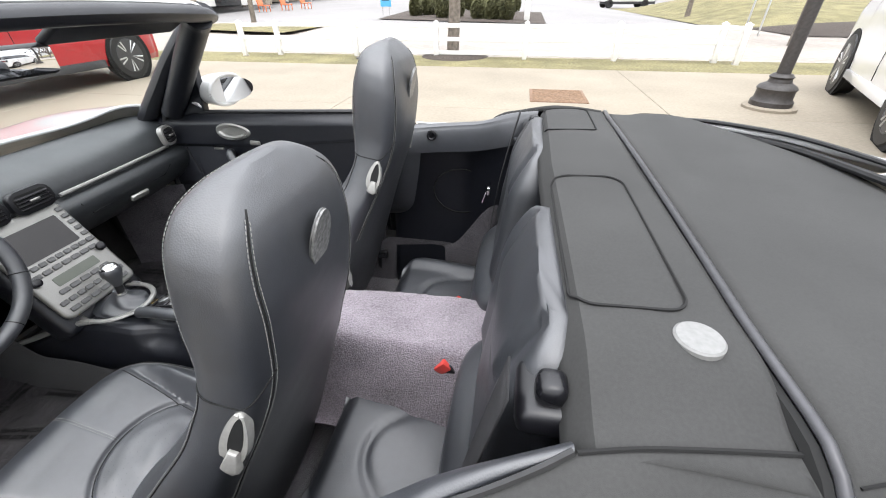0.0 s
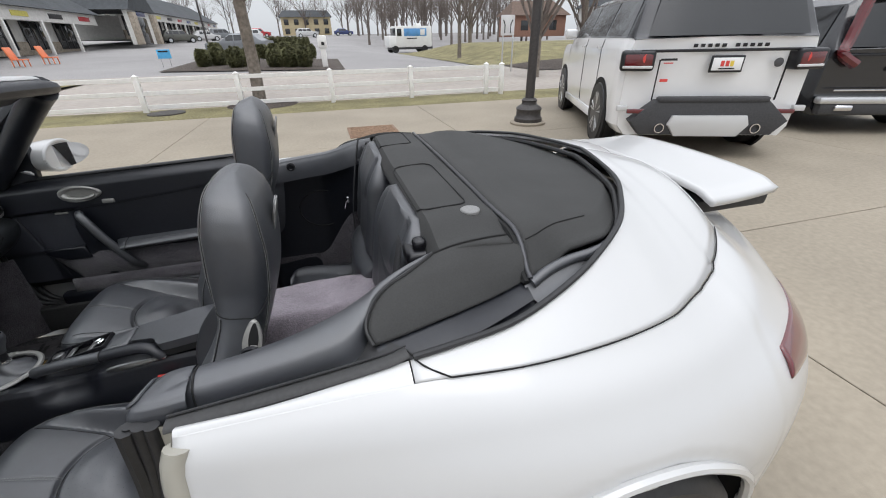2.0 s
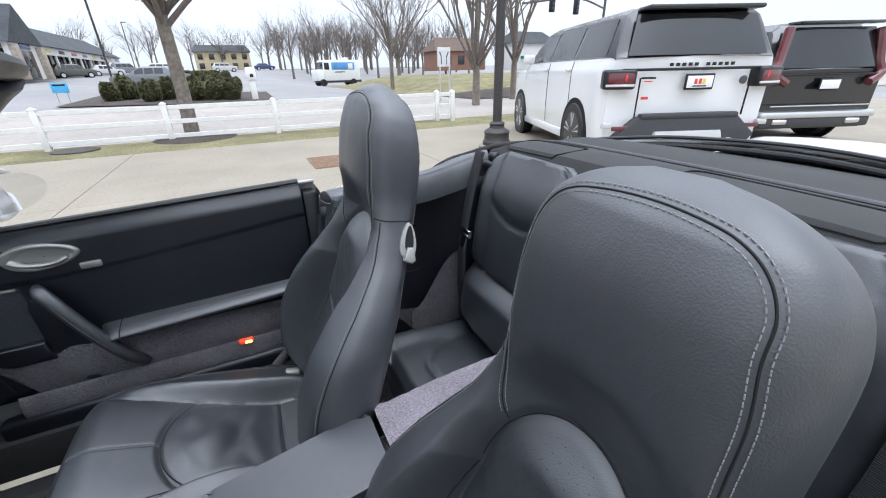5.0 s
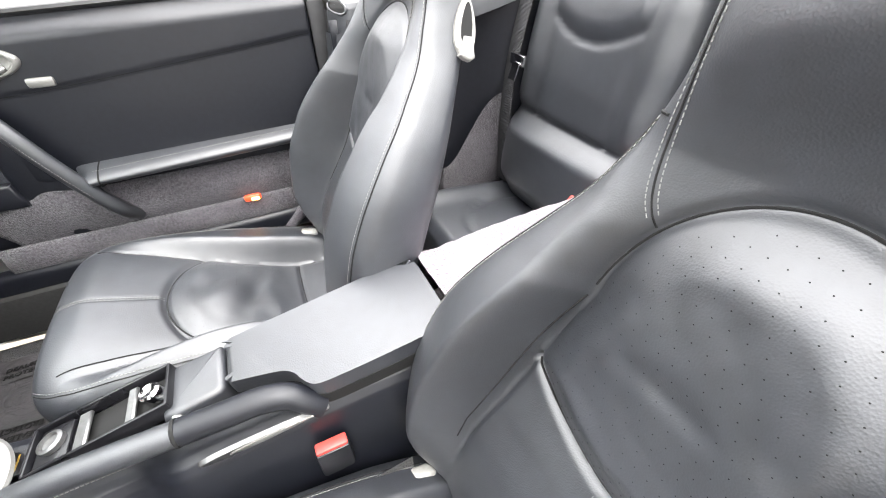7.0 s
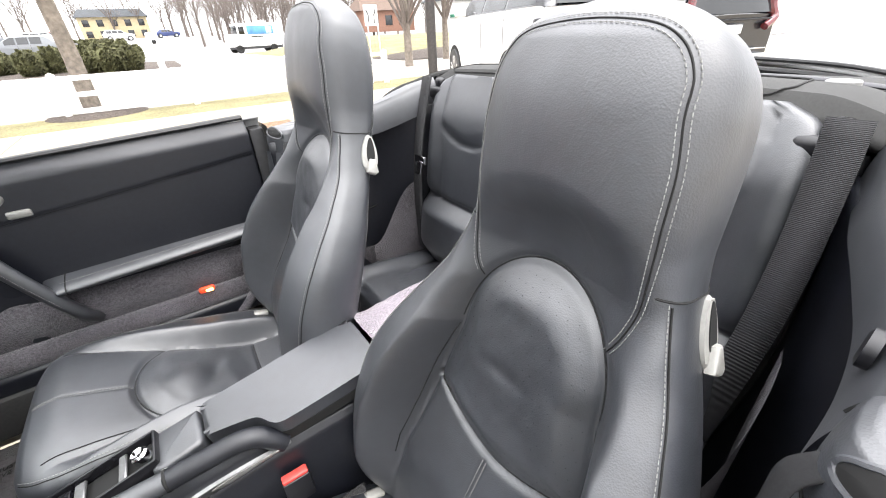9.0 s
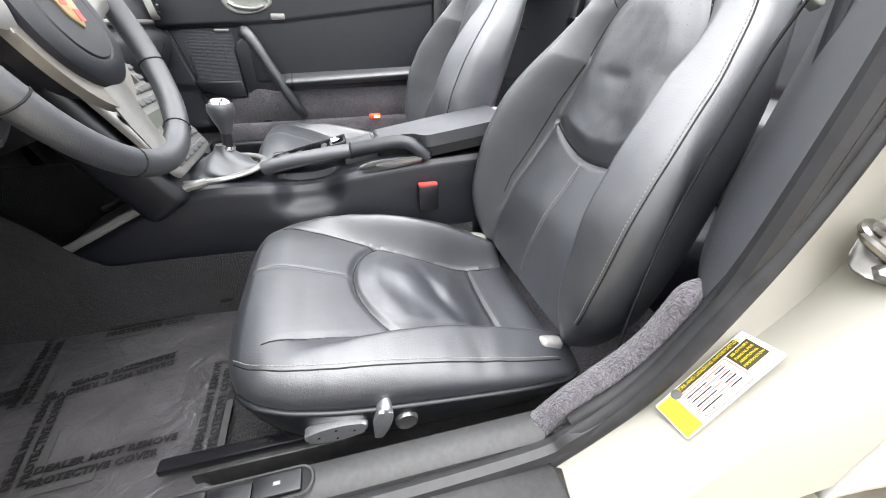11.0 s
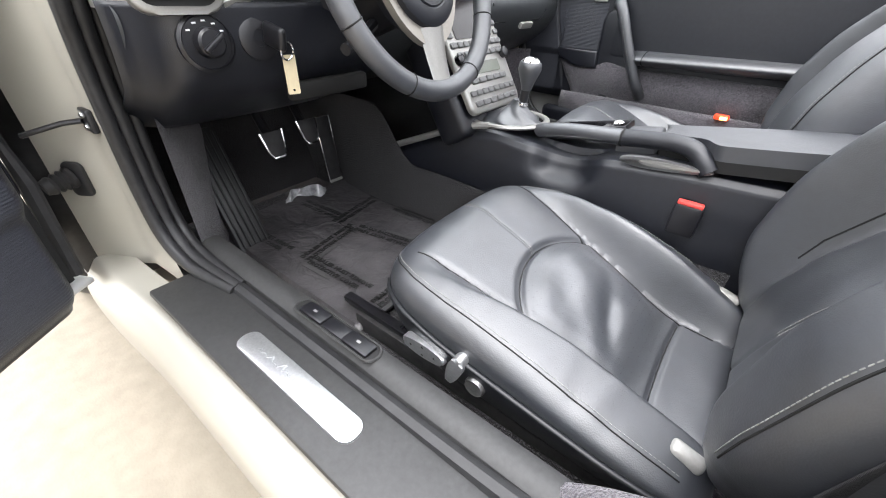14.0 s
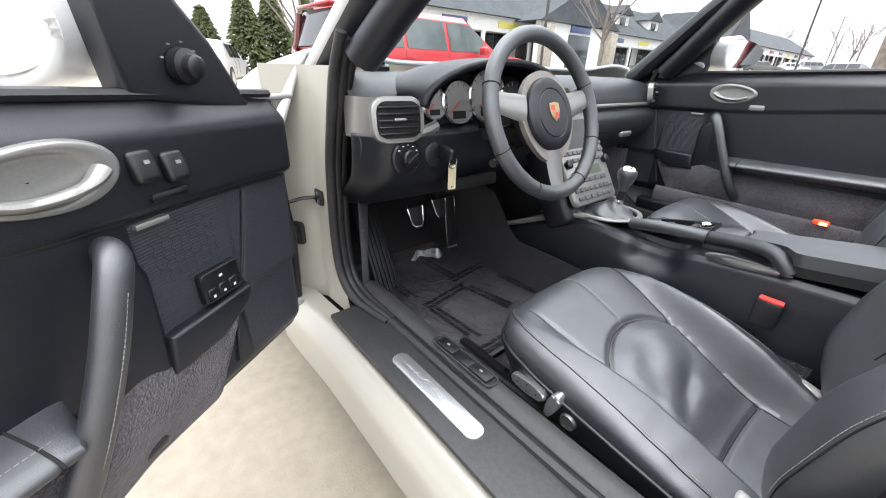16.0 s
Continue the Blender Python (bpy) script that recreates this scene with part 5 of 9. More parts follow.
def rear_back(s, th, y0):
    w = lerp_table([(0, 0.185), (0.1, 0.205), (0.6, 0.205), (0.85, 0.195), (0.96, 0.165), (1, 0.12)], s)
    u, d = ring(th, 3.4)
    y = u * w
    dep = d * lerp_table([(0, 0.03), (0.2, 0.045), (0.8, 0.045), (1, 0.015)], s)
    if d > 0:
        # a roll along the bottom, side bolsters and the curved seam under the head
        dep += d * (0.036 * (1 - sstep(0.30, 0.385, s)) * sstep(-0.02, 0.12, s) + groove(s - 0.388, 0.016, 0.012))
        if s > 0.39:
            inner = 1 - sstep(0.110, 0.122, abs(y))
            dep += (groove(abs(y) - 0.116, 0.004, 0.005) + groove(s - 0.694 - 0.063 * (y / 0.115) ** 2, 0.009, 0.006) * inner) * d
            dep += 0.016 * sstep(0.116, 0.165, abs(y)) * d * sstep(0.39, 0.46, s)
            dep += 0.007 * sstep(0.0, 0.06, s - 0.70 - 0.063 * (y / 0.115) ** 2) * inner * d
        dep += 0.0018 * noise.noise(Vector((y * 12, s * 9, 4)))
    a, b = Vector((-0.005, 0, 0.42)), Vector((0.072, 0, 0.990))
    ax = b - a
    n = Vector((-ax.z, 0, ax.x)).normalized()
    return a + ax * s + Vector((0, y + y0, 0)) + n * dep


def rear_cush(s, th, y0):
    w = lerp_table([(0, 0.13), (0.05, 0.17), (0.2, 0.198), (1, 0.205)], s)
    u, d = ring(th, 4.0)
    y = u * w
    x = -0.33 + 0.33 * s
    z = 0.425 - 0.03 * s
    if d > 0:
        z += d * lerp_table([(0, 0.01), (0.1, 0.035), (0.5, 0.03), (1, 0.02)], s) + 0.02 * sstep(0.6, 0.95, abs(u)) + groove(pl_ell(y, x, 0, -0.05, 0.13, 0.19), 0.006, 0.008) + 0.002 * noise.noise(Vector((x * 12, y * 12, 6)))
    else:
        z += d * 0.15
    return Vector((x, y + y0, z))


for y0 in (-0.258, 0.258):
    rs = new("rear_seat")
    rs.matrix_basis = Matrix.Translation((-0.15, y0, 0.22))
    rs.parent = car
    rs.matrix_parent_inverse = parent_world(car).inverted()
    rs["label"] = "small black leather rear seat"
    part("rear_backrest", grid(lambda u, v: rear_back(u, v, y0), 70, 80, wrap_v=True, caps=True), LEATHER, rs, "", 75)
    part("rear_cushion", grid(lambda u, v: rear_cush(u, v, y0), 50, 70, wrap_v=True, caps=True), LEATHER, rs, "", 75)
    part("belt_retractor", box((0.060, math.copysign(0.436, y0), 0.940), (0.060, 0.070, 0.034), 0.012, 3), PLASTIC, rs, "black belt retractor housing")
    part("belt_guide", box((0.060, math.copysign(0.444, y0), 0.964), (0.028, 0.030, 0.030), 0.010, 3), PLASTIC, rs)
    # belt hanging down beside the backrest
    sy = 1 if y0 > 0 else -1
    bm = grid(lambda u, v: Vector((0.02 - 0.06 * u - 0.02 * math.sin(u * 3), sy * (0.455 + 0.012 * math.sin(u * 4)) + (v - 0.5) * 0.046 * sy, 0.985 - 0.54 * u)), 24, 3)
    q = part("rear_belt", bm, WEB, rs, "black belt webbing")
    q.modifiers.new("thick", "SOLIDIFY").thickness = 0.002
    if sy > 0:
        tg = part("belt_tongue", box((-0.050, sy * 0.410, 0.766), (0.010, 0.052, 0.024), 0.003), CHROME, rs, "metal belt tongue")
        part("tongue_blade", slab([(-0.012, 0), (0.012, 0), (0.012, 0.035), (-0.012, 0.035)], 0.003, facing((-0.056, sy * 0.404, 0.760), (0, 1, 0), (-0.3, -0.5 * sy, -1))), CHROME, tg)
    part("wheel_house_carpet", grid(lambda u, v: Vector((-0.20 + 0.20 * u, sy * (0.497 + 0.018 * math.sin(math.pi * u)), 0.38 + (0.11 + 0.175 * sstep(0.05, 0.9, u)) * v)), 20, 14), CARPET, rs, "grey carpet over the wheel house")
    # buckle on the carpet
    bk = part("rear_buckle", box((-0.068, sy * 0.102, 0.528), (0.090, 0.032, 0.046), 0.008, 3, Matrix.Rotation(radians(42), 3, "Y")), PLASTIC, rs, "black buckle with red button")
    part("buckle_button", box((-0.100, sy * 0.104, 0.562), (0.026, 0.030, 0.034), 0.004, 2, Matrix.Rotation(radians(42), 3, "Y")), RED_BTN, bk)

def tunnel(u, v):
    """Carpeted hump between the rear seats."""
    x = -0.447 + 0.452 * u
    k = 2 * v - 1
    a = abs(k)
    y = 0.185 * k * (1 + 0.12 * sstep(0.5, 1, u))
    top = 0.588 + 0.014 * sstep(0, 0.5, u) - 0.012 * sstep(0.7, 1, u)
    z = top - 0.20 * sstep(0.42, 1.0, a) - 0.008 * a * a
    z += 0.006 * noise.noise(Vector((x * 11, y * 11, 1))) + 0.003 * noise.noise(Vector((x * 40, y * 40, 5)))
    return Vector((x, y, z))


# the car's one carpet, made paler here to carry the sky light
part("tunnel_carpet", grid(tunnel, 60, 60), mat("lit_lilac_grey_carpet", (0.27, 0.235, 0.265), 0.95, noise_scale=260, vary=0.35, bump=1.0, bump_scale=300, sheen=0.2, vary2=0.2, scale2=10, distance=0.006), car, "lilac-grey deep-pile carpet over the tunnel, painted paler as lit")
part("rear_floor", grid(lambda u, v: Vector((-0.56 + 0.25 * u, -0.6 + 1.2 * v, 0.22 + 0.10 * sstep(0.4, 1, u))), 12, 20), CARPET, car)

# ---- console ----
con = new("centre_console")
con.matrix_basis = Matrix.Translation((-0.85, 0, 0.215))
con.parent = car
con.matrix_parent_inverse = parent_world(car).inverted()
con["label"] = "black centre console with padded lid, handbrake and gear lever"
CON_Z = [(-1.38, 0.392), (-1.28, 0.438), (-1.18, 0.482), (-1.08, 0.500), (-0.98, 0.490), (-0.90, 0.488), (-0.80, 0.503), (-0.68, 0.515), (-0.46, 0.526)]
CON_W = [(-1.38, 0.112), (-1.25, 0.105), (-1.12, 0.092), (-1.0, 0.080), (-0.85, 0.074), (-0.70, 0.074), (-0.46, 0.078)]


def con_pt(u, v):
    x = -1.38 + 0.92 * u
    w = lerp_table(CON_W, x)
    h = lerp_table(CON_Z, x)
    prof = [(-w - 0.012, 0.215), (-w - 0.010, h - 0.16), (-w - 0.006, h - 0.06), (-w, h - 0.016), (-w + 0.008, h - 0.004), (-w + 0.02, h), (0, h), (w - 0.02, h), (w - 0.008, h - 0.004), (w, h - 0.016), (w + 0.006, h - 0.06), (w + 0.010, h - 0.16), (w + 0.012, 0.215)]
    f = v * 12
    j = min(11, int(f))
    y, z = [prof[j][q] + (prof[j + 1][q] - prof[j][q]) * (f - j) for q in (0, 1)]
    # a smooth finger hollow at the driver's side behind the gear lever
    k = math.exp(-((x + 0.900) / 0.060) ** 4 - ((z - h + 0.005) / 0.050) ** 4)
    if y < -0.01:
        y += 0.030 * k * sstep(-0.01, -0.05, y)
        z -= 0.014 * k
    return Vector((x, y, z))


part("console_body", grid(con_pt, 110, 73), SOFT, con, "soft black console body")
for sy in (-1, 1):
    # tunnel sides take the darkened carpet copy in place of real shadow
    part("console_carpet", grid(lambda u, v: Vector((-1.80 + 1.25 * u, sy * (0.122 + 0.012 * v + 0.004 * math.sin(23 * u)), 0.372 + 0.14 * sstep(0.42, 0.30, u) - (0.155 + 0.14 * sstep(0.42, 0.30, u)) * v)), 50, 12), SHADED_CARPET, con, "grey carpet along the tunnel, darkened for shade")
# padded lid, stepped in beside the handbrake, and the fixed piece before it
LM = facing((-0.742, 0, 0.510), (1, 0, 0.150), (0, 1, 0))
lid = cr([(0.000, 0.050, 0), (0.004, 0.062, 0), (0.016, 0.066, 0), (0.10, 0.068, 0), (0.20, 0.070, 0), (0.272, 0.070, 0), (0.286, 0.064, 0), (0.291, 0.050, 0), (0.292, 0.0, 0), (0.291, -0.056, 0), (0.286, -0.070, 0), (0.272, -0.077, 0), (0.20, -0.077, 0), (0.128, -0.074, 0), (0.106, -0.070, 0), (0.094, -0.058, 0), (0.084, -0.040, 0), (0.072, -0.030, 0), (0.05, -0.022, 0), (0.016, -0.012, 0), (0.004, -0.008, 0), (0.000, 0.004, 0)], 110)
part("console_lid", slab([(p.x, p.y) for p in lid][::-1], 0.042, LM, 0.012, 4), LEATHER, con, "grey-black leather armrest lid", 50)
part("lid_joint", slab([(p.x * 1.004 - 0.001, p.y * 1.012) for p in lid][::-1], 0.020, LM @ Matrix.Translation((0, 0, -0.004))), DARK, con)
part("lid_front", slab([(-0.078, 0.056), (-0.072, 0.062), (-0.006, 0.066), (-0.0022, 0.060), (-0.0022, -0.004), (-0.008, -0.012), (-0.060, -0.018), (-0.076, -0.016), (-0.078, -0.008)][::-1], 0.038, LM @ Matrix.Translation((0, 0, 0.001)), 0.009, 3), LEATHER, con, "", 50)
part("lid_catch", box((-0.808, -0.010, 0.528), (0.012, 0.018, 0.016), 0.003), SILVER, con, "small silver catch")
# open tray with ashtray and socket
TM = facing((-0.893, 0.029, 0.512), (1, 0, 0.235), (0, 1, 0))
tray = part("console_tray", box(TM @ Vector((0, 0, -0.002)), (0.160, 0.056, 0.006), 0.002, 1, TM.to_3x3()), DARK, con, "open black tray")
for y in (-0.031, 0.031):
    part("tray_wall", box(TM @ Vector((0, y, 0.006)), (0.168, 0.005, 0.026), 0.002, 2, TM.to_3x3()), PLASTIC, tray)
for x in (-0.083, 0.083):
    part("tray_wall", box(TM @ Vector((x, 0, 0.006)), (0.005, 0.064, 0.026), 0.002, 2, TM.to_3x3()), PLASTIC, tray)
part("ash_box", box(TM @ Vector((-0.058, 0.0, 0.006)), (0.040, 0.052, 0.016), 0.003, 2, TM.to_3x3()), PLASTIC, tray)
part("tray_divider", box(TM @ Vector((-0.026, 0, 0.010)), (0.016, 0.052, 0.006), 0.002, 1, TM.to_3x3()), DARK_ALU, tray)
part("tray_divider", box(TM @ Vector((0.034, 0, 0.010)), (0.012, 0.052, 0.006), 0.002, 1, TM.to_3x3()), DARK_ALU, tray)
part("ash_cap", lathe([(0.015, 0), (0.015, 0.006), (0.011, 0.008), (0.010, 0.003)], 24, TM @ Matrix.Translation((-0.058, 0, 0.014))), DARK_ALU, tray)
part("socket", lathe([(0.013, 0), (0.013, 0.014), (0.010, 0.017), (0.004, 0.014)], 24, TM @ Matrix.Translation((0.062, -0.002, 0.006))), CHROME, tray, "chrome socket cap")
gb = part("gold_badge", box((-0.998, 0.030, 0.4985), (0.020, 0.034, 0.003), 0.0008, 1), PLASTIC, tray, "black plate with gold print")
for k in range(2):
    part("print_bar", box((-1.001 + 0.006 * k, 0.030, 0.5003), (0.0018, 0.022, 0.0006), 0, 1), mat("gold_print", (0.35, 0.22, 0.04), 0.4) if k == 0 else bpy.data.materials["gold_print"], tray)
# handbrake with its sleeve and the inset under it
hb = part("handbrake", tube(cr([(-0.990, -0.024, 0.506), (-0.978, -0.026, 0.512), (-0.93, -0.031, 0.523), (-0.86, -0.038, 0.533), (-0.806, -0.043, 0.539)], 24), 0.0165, 14, flat=0.92, taper=[0.55, 0.85] + [1.0] * 22), LEATHER, con, "leather-wrapped handbrake lever")
part("stitching", stitches(cr([(-0.97, -0.040, 0.506), (-0.90, -0.049, 0.520), (-0.815, -0.056, 0.532)], 20)), THREAD, hb)
part("handbrake_sleeve", tube(cr([(-0.804, -0.043, 0.539), (-0.75, -0.049, 0.547), (-0.71, -0.052, 0.551), (-0.680, -0.057, 0.547), (-0.660, -0.064, 0.533), (-0.645, -0.068, 0.518)], 24), 0.0170, 12, flat=0.95), SOFT, hb)
part("handbrake_ring", lathe([(0.0172, -0.002), (0.0178, 0), (0.0172, 0.002)], 18, facing((-0.805, -0.043, 0.539), (0, 1, 0), (0, 0, 1))), DARK, hb)
ins = part("side_inset", slab([(0.078 * math.cos(a), 0.0105 * math.sin(a) * (1 - 0.45 * math.cos(a))) for a in [2 * math.pi * k / 40 for k in range(40)]], 0.006, facing((-0.715, -0.0735, 0.516), (1, 0, 0.07), (0, -0.30, 1)), 0.002), DARK_ALU, con, "satin grey inset panel")
part("inset_dish", slab([(0.052 * math.cos(a), 0.0062 * math.sin(a) * (1 - 0.35 * math.cos(a))) for a in [2 * math.pi * k / 36 for k in range(36)]], 0.003, facing((-0.706, -0.0780, 0.517), (1, 0, 0.07), (0, -0.30, 1)), 0.001), SILVER, ins, "pale metal dish")
# gear lever with gaiter and silver surround
gl = part("gear_surround", tube([Vector((-1.085 + 0.095 * math.cos(a), 0.083 * math.sin(a), 0.512 + 0.004 * math.cos(a))) for a in [radians(-118 + 236 * k / 40) for k in range(41)]], 0.0075, 8, flat=0.7), SILVER, con, "silver surround of the gear lever")
part("side_trim", tube(cr([(-1.085, -0.083, 0.512), (-1.13, -0.092, 0.503), (-1.20, -0.101, 0.478), (-1.28, -0.110, 0.443), (-1.385, -0.120, 0.398)], 24), 0.008, 8), SILVER, con)
part("side_trim", tube(cr([(-1.085, 0.083, 0.512), (-1.13, 0.092, 0.503), (-1.20, 0.101, 0.478), (-1.28, 0.110, 0.443), (-1.385, 0.120, 0.398)], 24), 0.008, 8), SILVER, con)


def gaiter(u, v):
    a = 2 * math.pi * v
    r = lerp_table([(0, 0.078), (0.25, 0.070), (0.6, 0.04), (0.85, 0.020), (1, 0.014)], u) * (1 + 0.10 * math.sin(5 * a + 9 * u) * math.sin(math.pi * u))
    return Vector((-1.075 + r * math.cos(a) + 0.015 * u, r * 0.8 * math.sin(a), 0.508 + 0.052 * u ** 1.6))


part("gaiter", grid(gaiter, 24, 48, wrap_v=True, caps=True), LEATHER, con, "folded leather gaiter")
part("gear_stalk", tube(cr([(-1.052, 0, 0.54), (-1.048, 0, 0.575), (-1.046, 0, 0.600)], 12), 0.0105, 12), PLASTIC, con)
part("stalk_ring", lathe([(0.013, 0), (0.014, 0.004), (0.013, 0.008)], 16, Matrix.Translation((-1.051, 0, 0.548))), CHROME, con)
kn = part("gear_knob", lathe([(0.011, 0), (0.014, 0.012), (0.021, 0.03), (0.0255, 0.044), (0.024, 0.056), (0.017, 0.064), (0.006, 0.067)], 28, Matrix.Translation((-1.046, 0, 0.582)) @ pose(0, 0, 0, 0, 2)), LEATHER, con, "black gear knob with silver cap")
part("knob_cap", lathe([(0.0225, 0), (0.0195, 0.006), (0.012, 0.011), (0.003, 0.0125)], 28, Matrix.Translation((-1.044, 0, 0.6385)) @ pose(0, 0, 0, 0, 2)), CHROME, kn)
# driver's buckle
for sy in (-1, 1):
    bk = part("front_buckle", box((-0.650, sy * 0.099, 0.436), (0.046, 0.018, 0.060), 0.006, 2), PLASTIC, con, "black buckle with red button")
    part("buckle_button", box((-0.650, sy * 0.097, 0.467), (0.042, 0.016, 0.008), 0.003, 2), RED_BTN, bk)

# ---- dashboard ----
dash = new("dashboard")
dash.matrix_basis = Matrix.Translation((-1.35, 0, 0.6))
dash.parent = car
dash.matrix_parent_inverse = parent_world(car).inverted()
dash["label"] = "black leather-grained dashboard with silver trim"
DP = [(-1.66, 0.800), (-1.58, 0.842), (-1.48, 0.862), (-1.40, 0.862), (-1.345, 0.850), (-1.315, 0.828), (-1.300, 0.800), (-1.296, 0.775), (-1.300, 0.765), (-1.285, 0.755), (-1.272, 0.735), (-1.278, 0.700), (-1.31, 0.655), (-1.37, 0.61), (-1.45, 0.57)]


DC = cr([(a, 0, b) for a, b in DP], 60)


def dash_skin_point(u, v):
    y = -0.66 + 1.32 * u
    p = DC[min(59, int(round(v * 59)))]
    k = (abs(y) / 0.66) ** 2
    return Vector((p.x + 0.025 - 0.05 * k, y, p.z - 0.006 * k))


part("dash_pad", grid(dash_skin_point, 50, 60), mat("grained_dash_skin", (0.016, 0.019, 0.022), 0.50, spec=1.0, noise_scale=90, vary=0.2, bump=0.3, bump_scale=700, kind="cells", rough_vary=0.05, distance=0.0006), dash, "soft black dashboard pad")
part("dash_trim", tube([dash_skin_point(0.60 + 0.34 * i / 30, 29 / 59) + Vector((0.004, 0, 0.0)) for i in range(31)], 0.006, 8), SILVER, dash, "thin silver trim line")
# glove box with latch
part("glove_seam", tube([dash_skin_point(0.62, 0.60), dash_skin_point(0.62, 0.72), dash_skin_point(0.64, 0.80), dash_skin_point(0.88, 0.80), dash_skin_point(0.905, 0.75), dash_skin_point(0.905, 0.60)], 0.002, 5), DARK, dash)
part("glove_latch", box((-1.245, 0.34, 0.683), (0.012, 0.07, 0.018), 0.004, m=Matrix.Rotation(radians(20), 3, "Y")), SILVER, dash, "silver glove-box latch")


def air_vent(c, w, h, turn, name, m_frame=SILVER, tilt=-8, blades=5):
    """A louvred vent facing rearwards; turn about z in degrees."""
    m = Matrix.Translation(c) @ pose(0, 0, 0, 0, tilt, turn) @ facing((0, 0, 0), (0, 1, 0), (0, 0, 1))
    fr = part(name, slab(rrect(w, h, h * 0.32, 7), 0.018, m @ Matrix.Translation((0, 0, -0.008)), 0.004, 3), m_frame, dash, "silver-framed air vent")
    part("vent_well", slab(rrect(w - 0.018, h - 0.018, h * 0.24, 7), 0.003, m @ Matrix.Translation((0, 0, 0.0085))), DARK, fr)
    for k in range(blades):
        yk = (k + 0.5 - blades / 2) * (h - 0.026) / blades
        part("vent_blade", box(m @ Vector((0, yk, 0.013)), (w - 0.024, 0.003, 0.009), 0.001, 1, m.to_3x3() @ Matrix.Rotation(radians(25), 3, "X")), PLASTIC, fr)
    part("vent_tab", box(m @ Vector((0, 0, 0.017)), (0.026, 0.006, 0.008), 0.002, 1, m.to_3x3()), SILVER, fr)
    return fr


air_vent((-1.246, -0.602, 0.775), 0.112, 0.088, -8, "outer_vent")
air_vent((-1.300, 0.590, 0.812), 0.075, 0.070, 14, "outer_vent", blades=4)
air_vent((-1.262, 0.058, 0.800), 0.105, 0.062, 0, "centre_vent", PLASTIC, blades=4)
air_vent((-1.262, -0.058, 0.800), 0.105, 0.062, 0, "centre_vent", PLASTIC, blades=4)
air_vent((-1.46, -0.52, 0.866), 0.06, 0.035, 0, "defrost_vent", PLASTIC, tilt=-75, blades=4)
part("vent_surround", grid(lambda u, v: Vector((-1.345 + 0.075 * u, -0.668 + 0.03 * u * u, 0.736 + 0.080 * v)), 6, 6), SILVER, dash, "silver end plate")
part("trim_tail", tube(cr([(-1.245, -0.55, 0.745), (-1.245, -0.53, 0.75), (-1.25, -0.50, 0.758)], 10), 0.012, 8), SILVER, dash)
# lower driver's panel with light switch and ignition


def knee(u, v):
    y = -0.665 + 0.46 * u
    z = 0.745 - 0.175 * v
    x = -1.262 - 0.03 * sstep(0.5, 1, v) - 0.11 * v ** 3 - 0.03 * sstep(0.72, 1.0, u) + 0.02 * math.sin(math.pi * u)
    return Vector((x - 0.06 * (1 - sstep(0, 0.12, u)), y, z))


q = part("knee_panel", grid(knee, 40, 24), SOFT, dash, "soft black lower panel")
q.modifiers.new("thick", "SOLIDIFY").thickness = 0.012
m = facing((-1.240, -0.583, 0.699), (0, 1, 0), (-0.08, 0, 1))
ls = part("light_switch", lathe([(0.036, -0.006), (0.037, 0.003), (0.033, 0.006), (0.031, 0.003), (0.02, 0.004)], 36, m), PLASTIC, dash, "round black light switch")
part("switch_knob", lathe([(0.019, 0), (0.018, 0.014), (0.015, 0.017), (0.004, 0.0175)], 28, m @ Matrix.Translation((0, 0, 0.004))), PLASTIC, ls)
part("knob_grip", box(m @ Vector((0, 0, 0.023)), (0.034, 0.007, 0.010), 0.002, 2, m.to_3x3() @ Matrix.Rotation(radians(35), 3, "Z")), PLASTIC, ls)
for k in range(5):
    a = radians(30 + 28 * k)
    part("switch_mark", box(m @ Vector((0.026 * math.cos(a), 0.026 * math.sin(a), 0.0042)), (0.005, 0.002, 0.0006), 0, 1, m.to_3x3()), WHITE_PRINT, ls)
m = facing((-1.236, -0.508, 0.701), (0, 1, 0), (-0.08, 0, 1))
part("ignition", lathe([(0.030, -0.006), (0.031, 0.002), (0.027, 0.005), (0.012, 0.006), (0.011, 0.001)], 32, m), PLASTIC, dash, "black ignition surround")
part("panel_slot", box((-1.255, -0.38, 0.615), (0.02, 0.17, 0.03), 0.006), DARK, dash)
# instrument hood and dials


def hood(u, v):
    a = math.pi * (0.02 + 0.96 * v)
    ry, rz = 0.220, 0.110
    y = -0.335 - ry * math.cos(a)
    z = 0.785 + rz * max(0, math.sin(a)) ** 0.75
    x = -1.222 + 0.030 * math.sin(a) - 0.24 * u
    return Vector((x, y * (1 - 0.0 * u), z + 0.012 * math.sin(math.pi * u) - 0.028 * u * math.sin(a)))


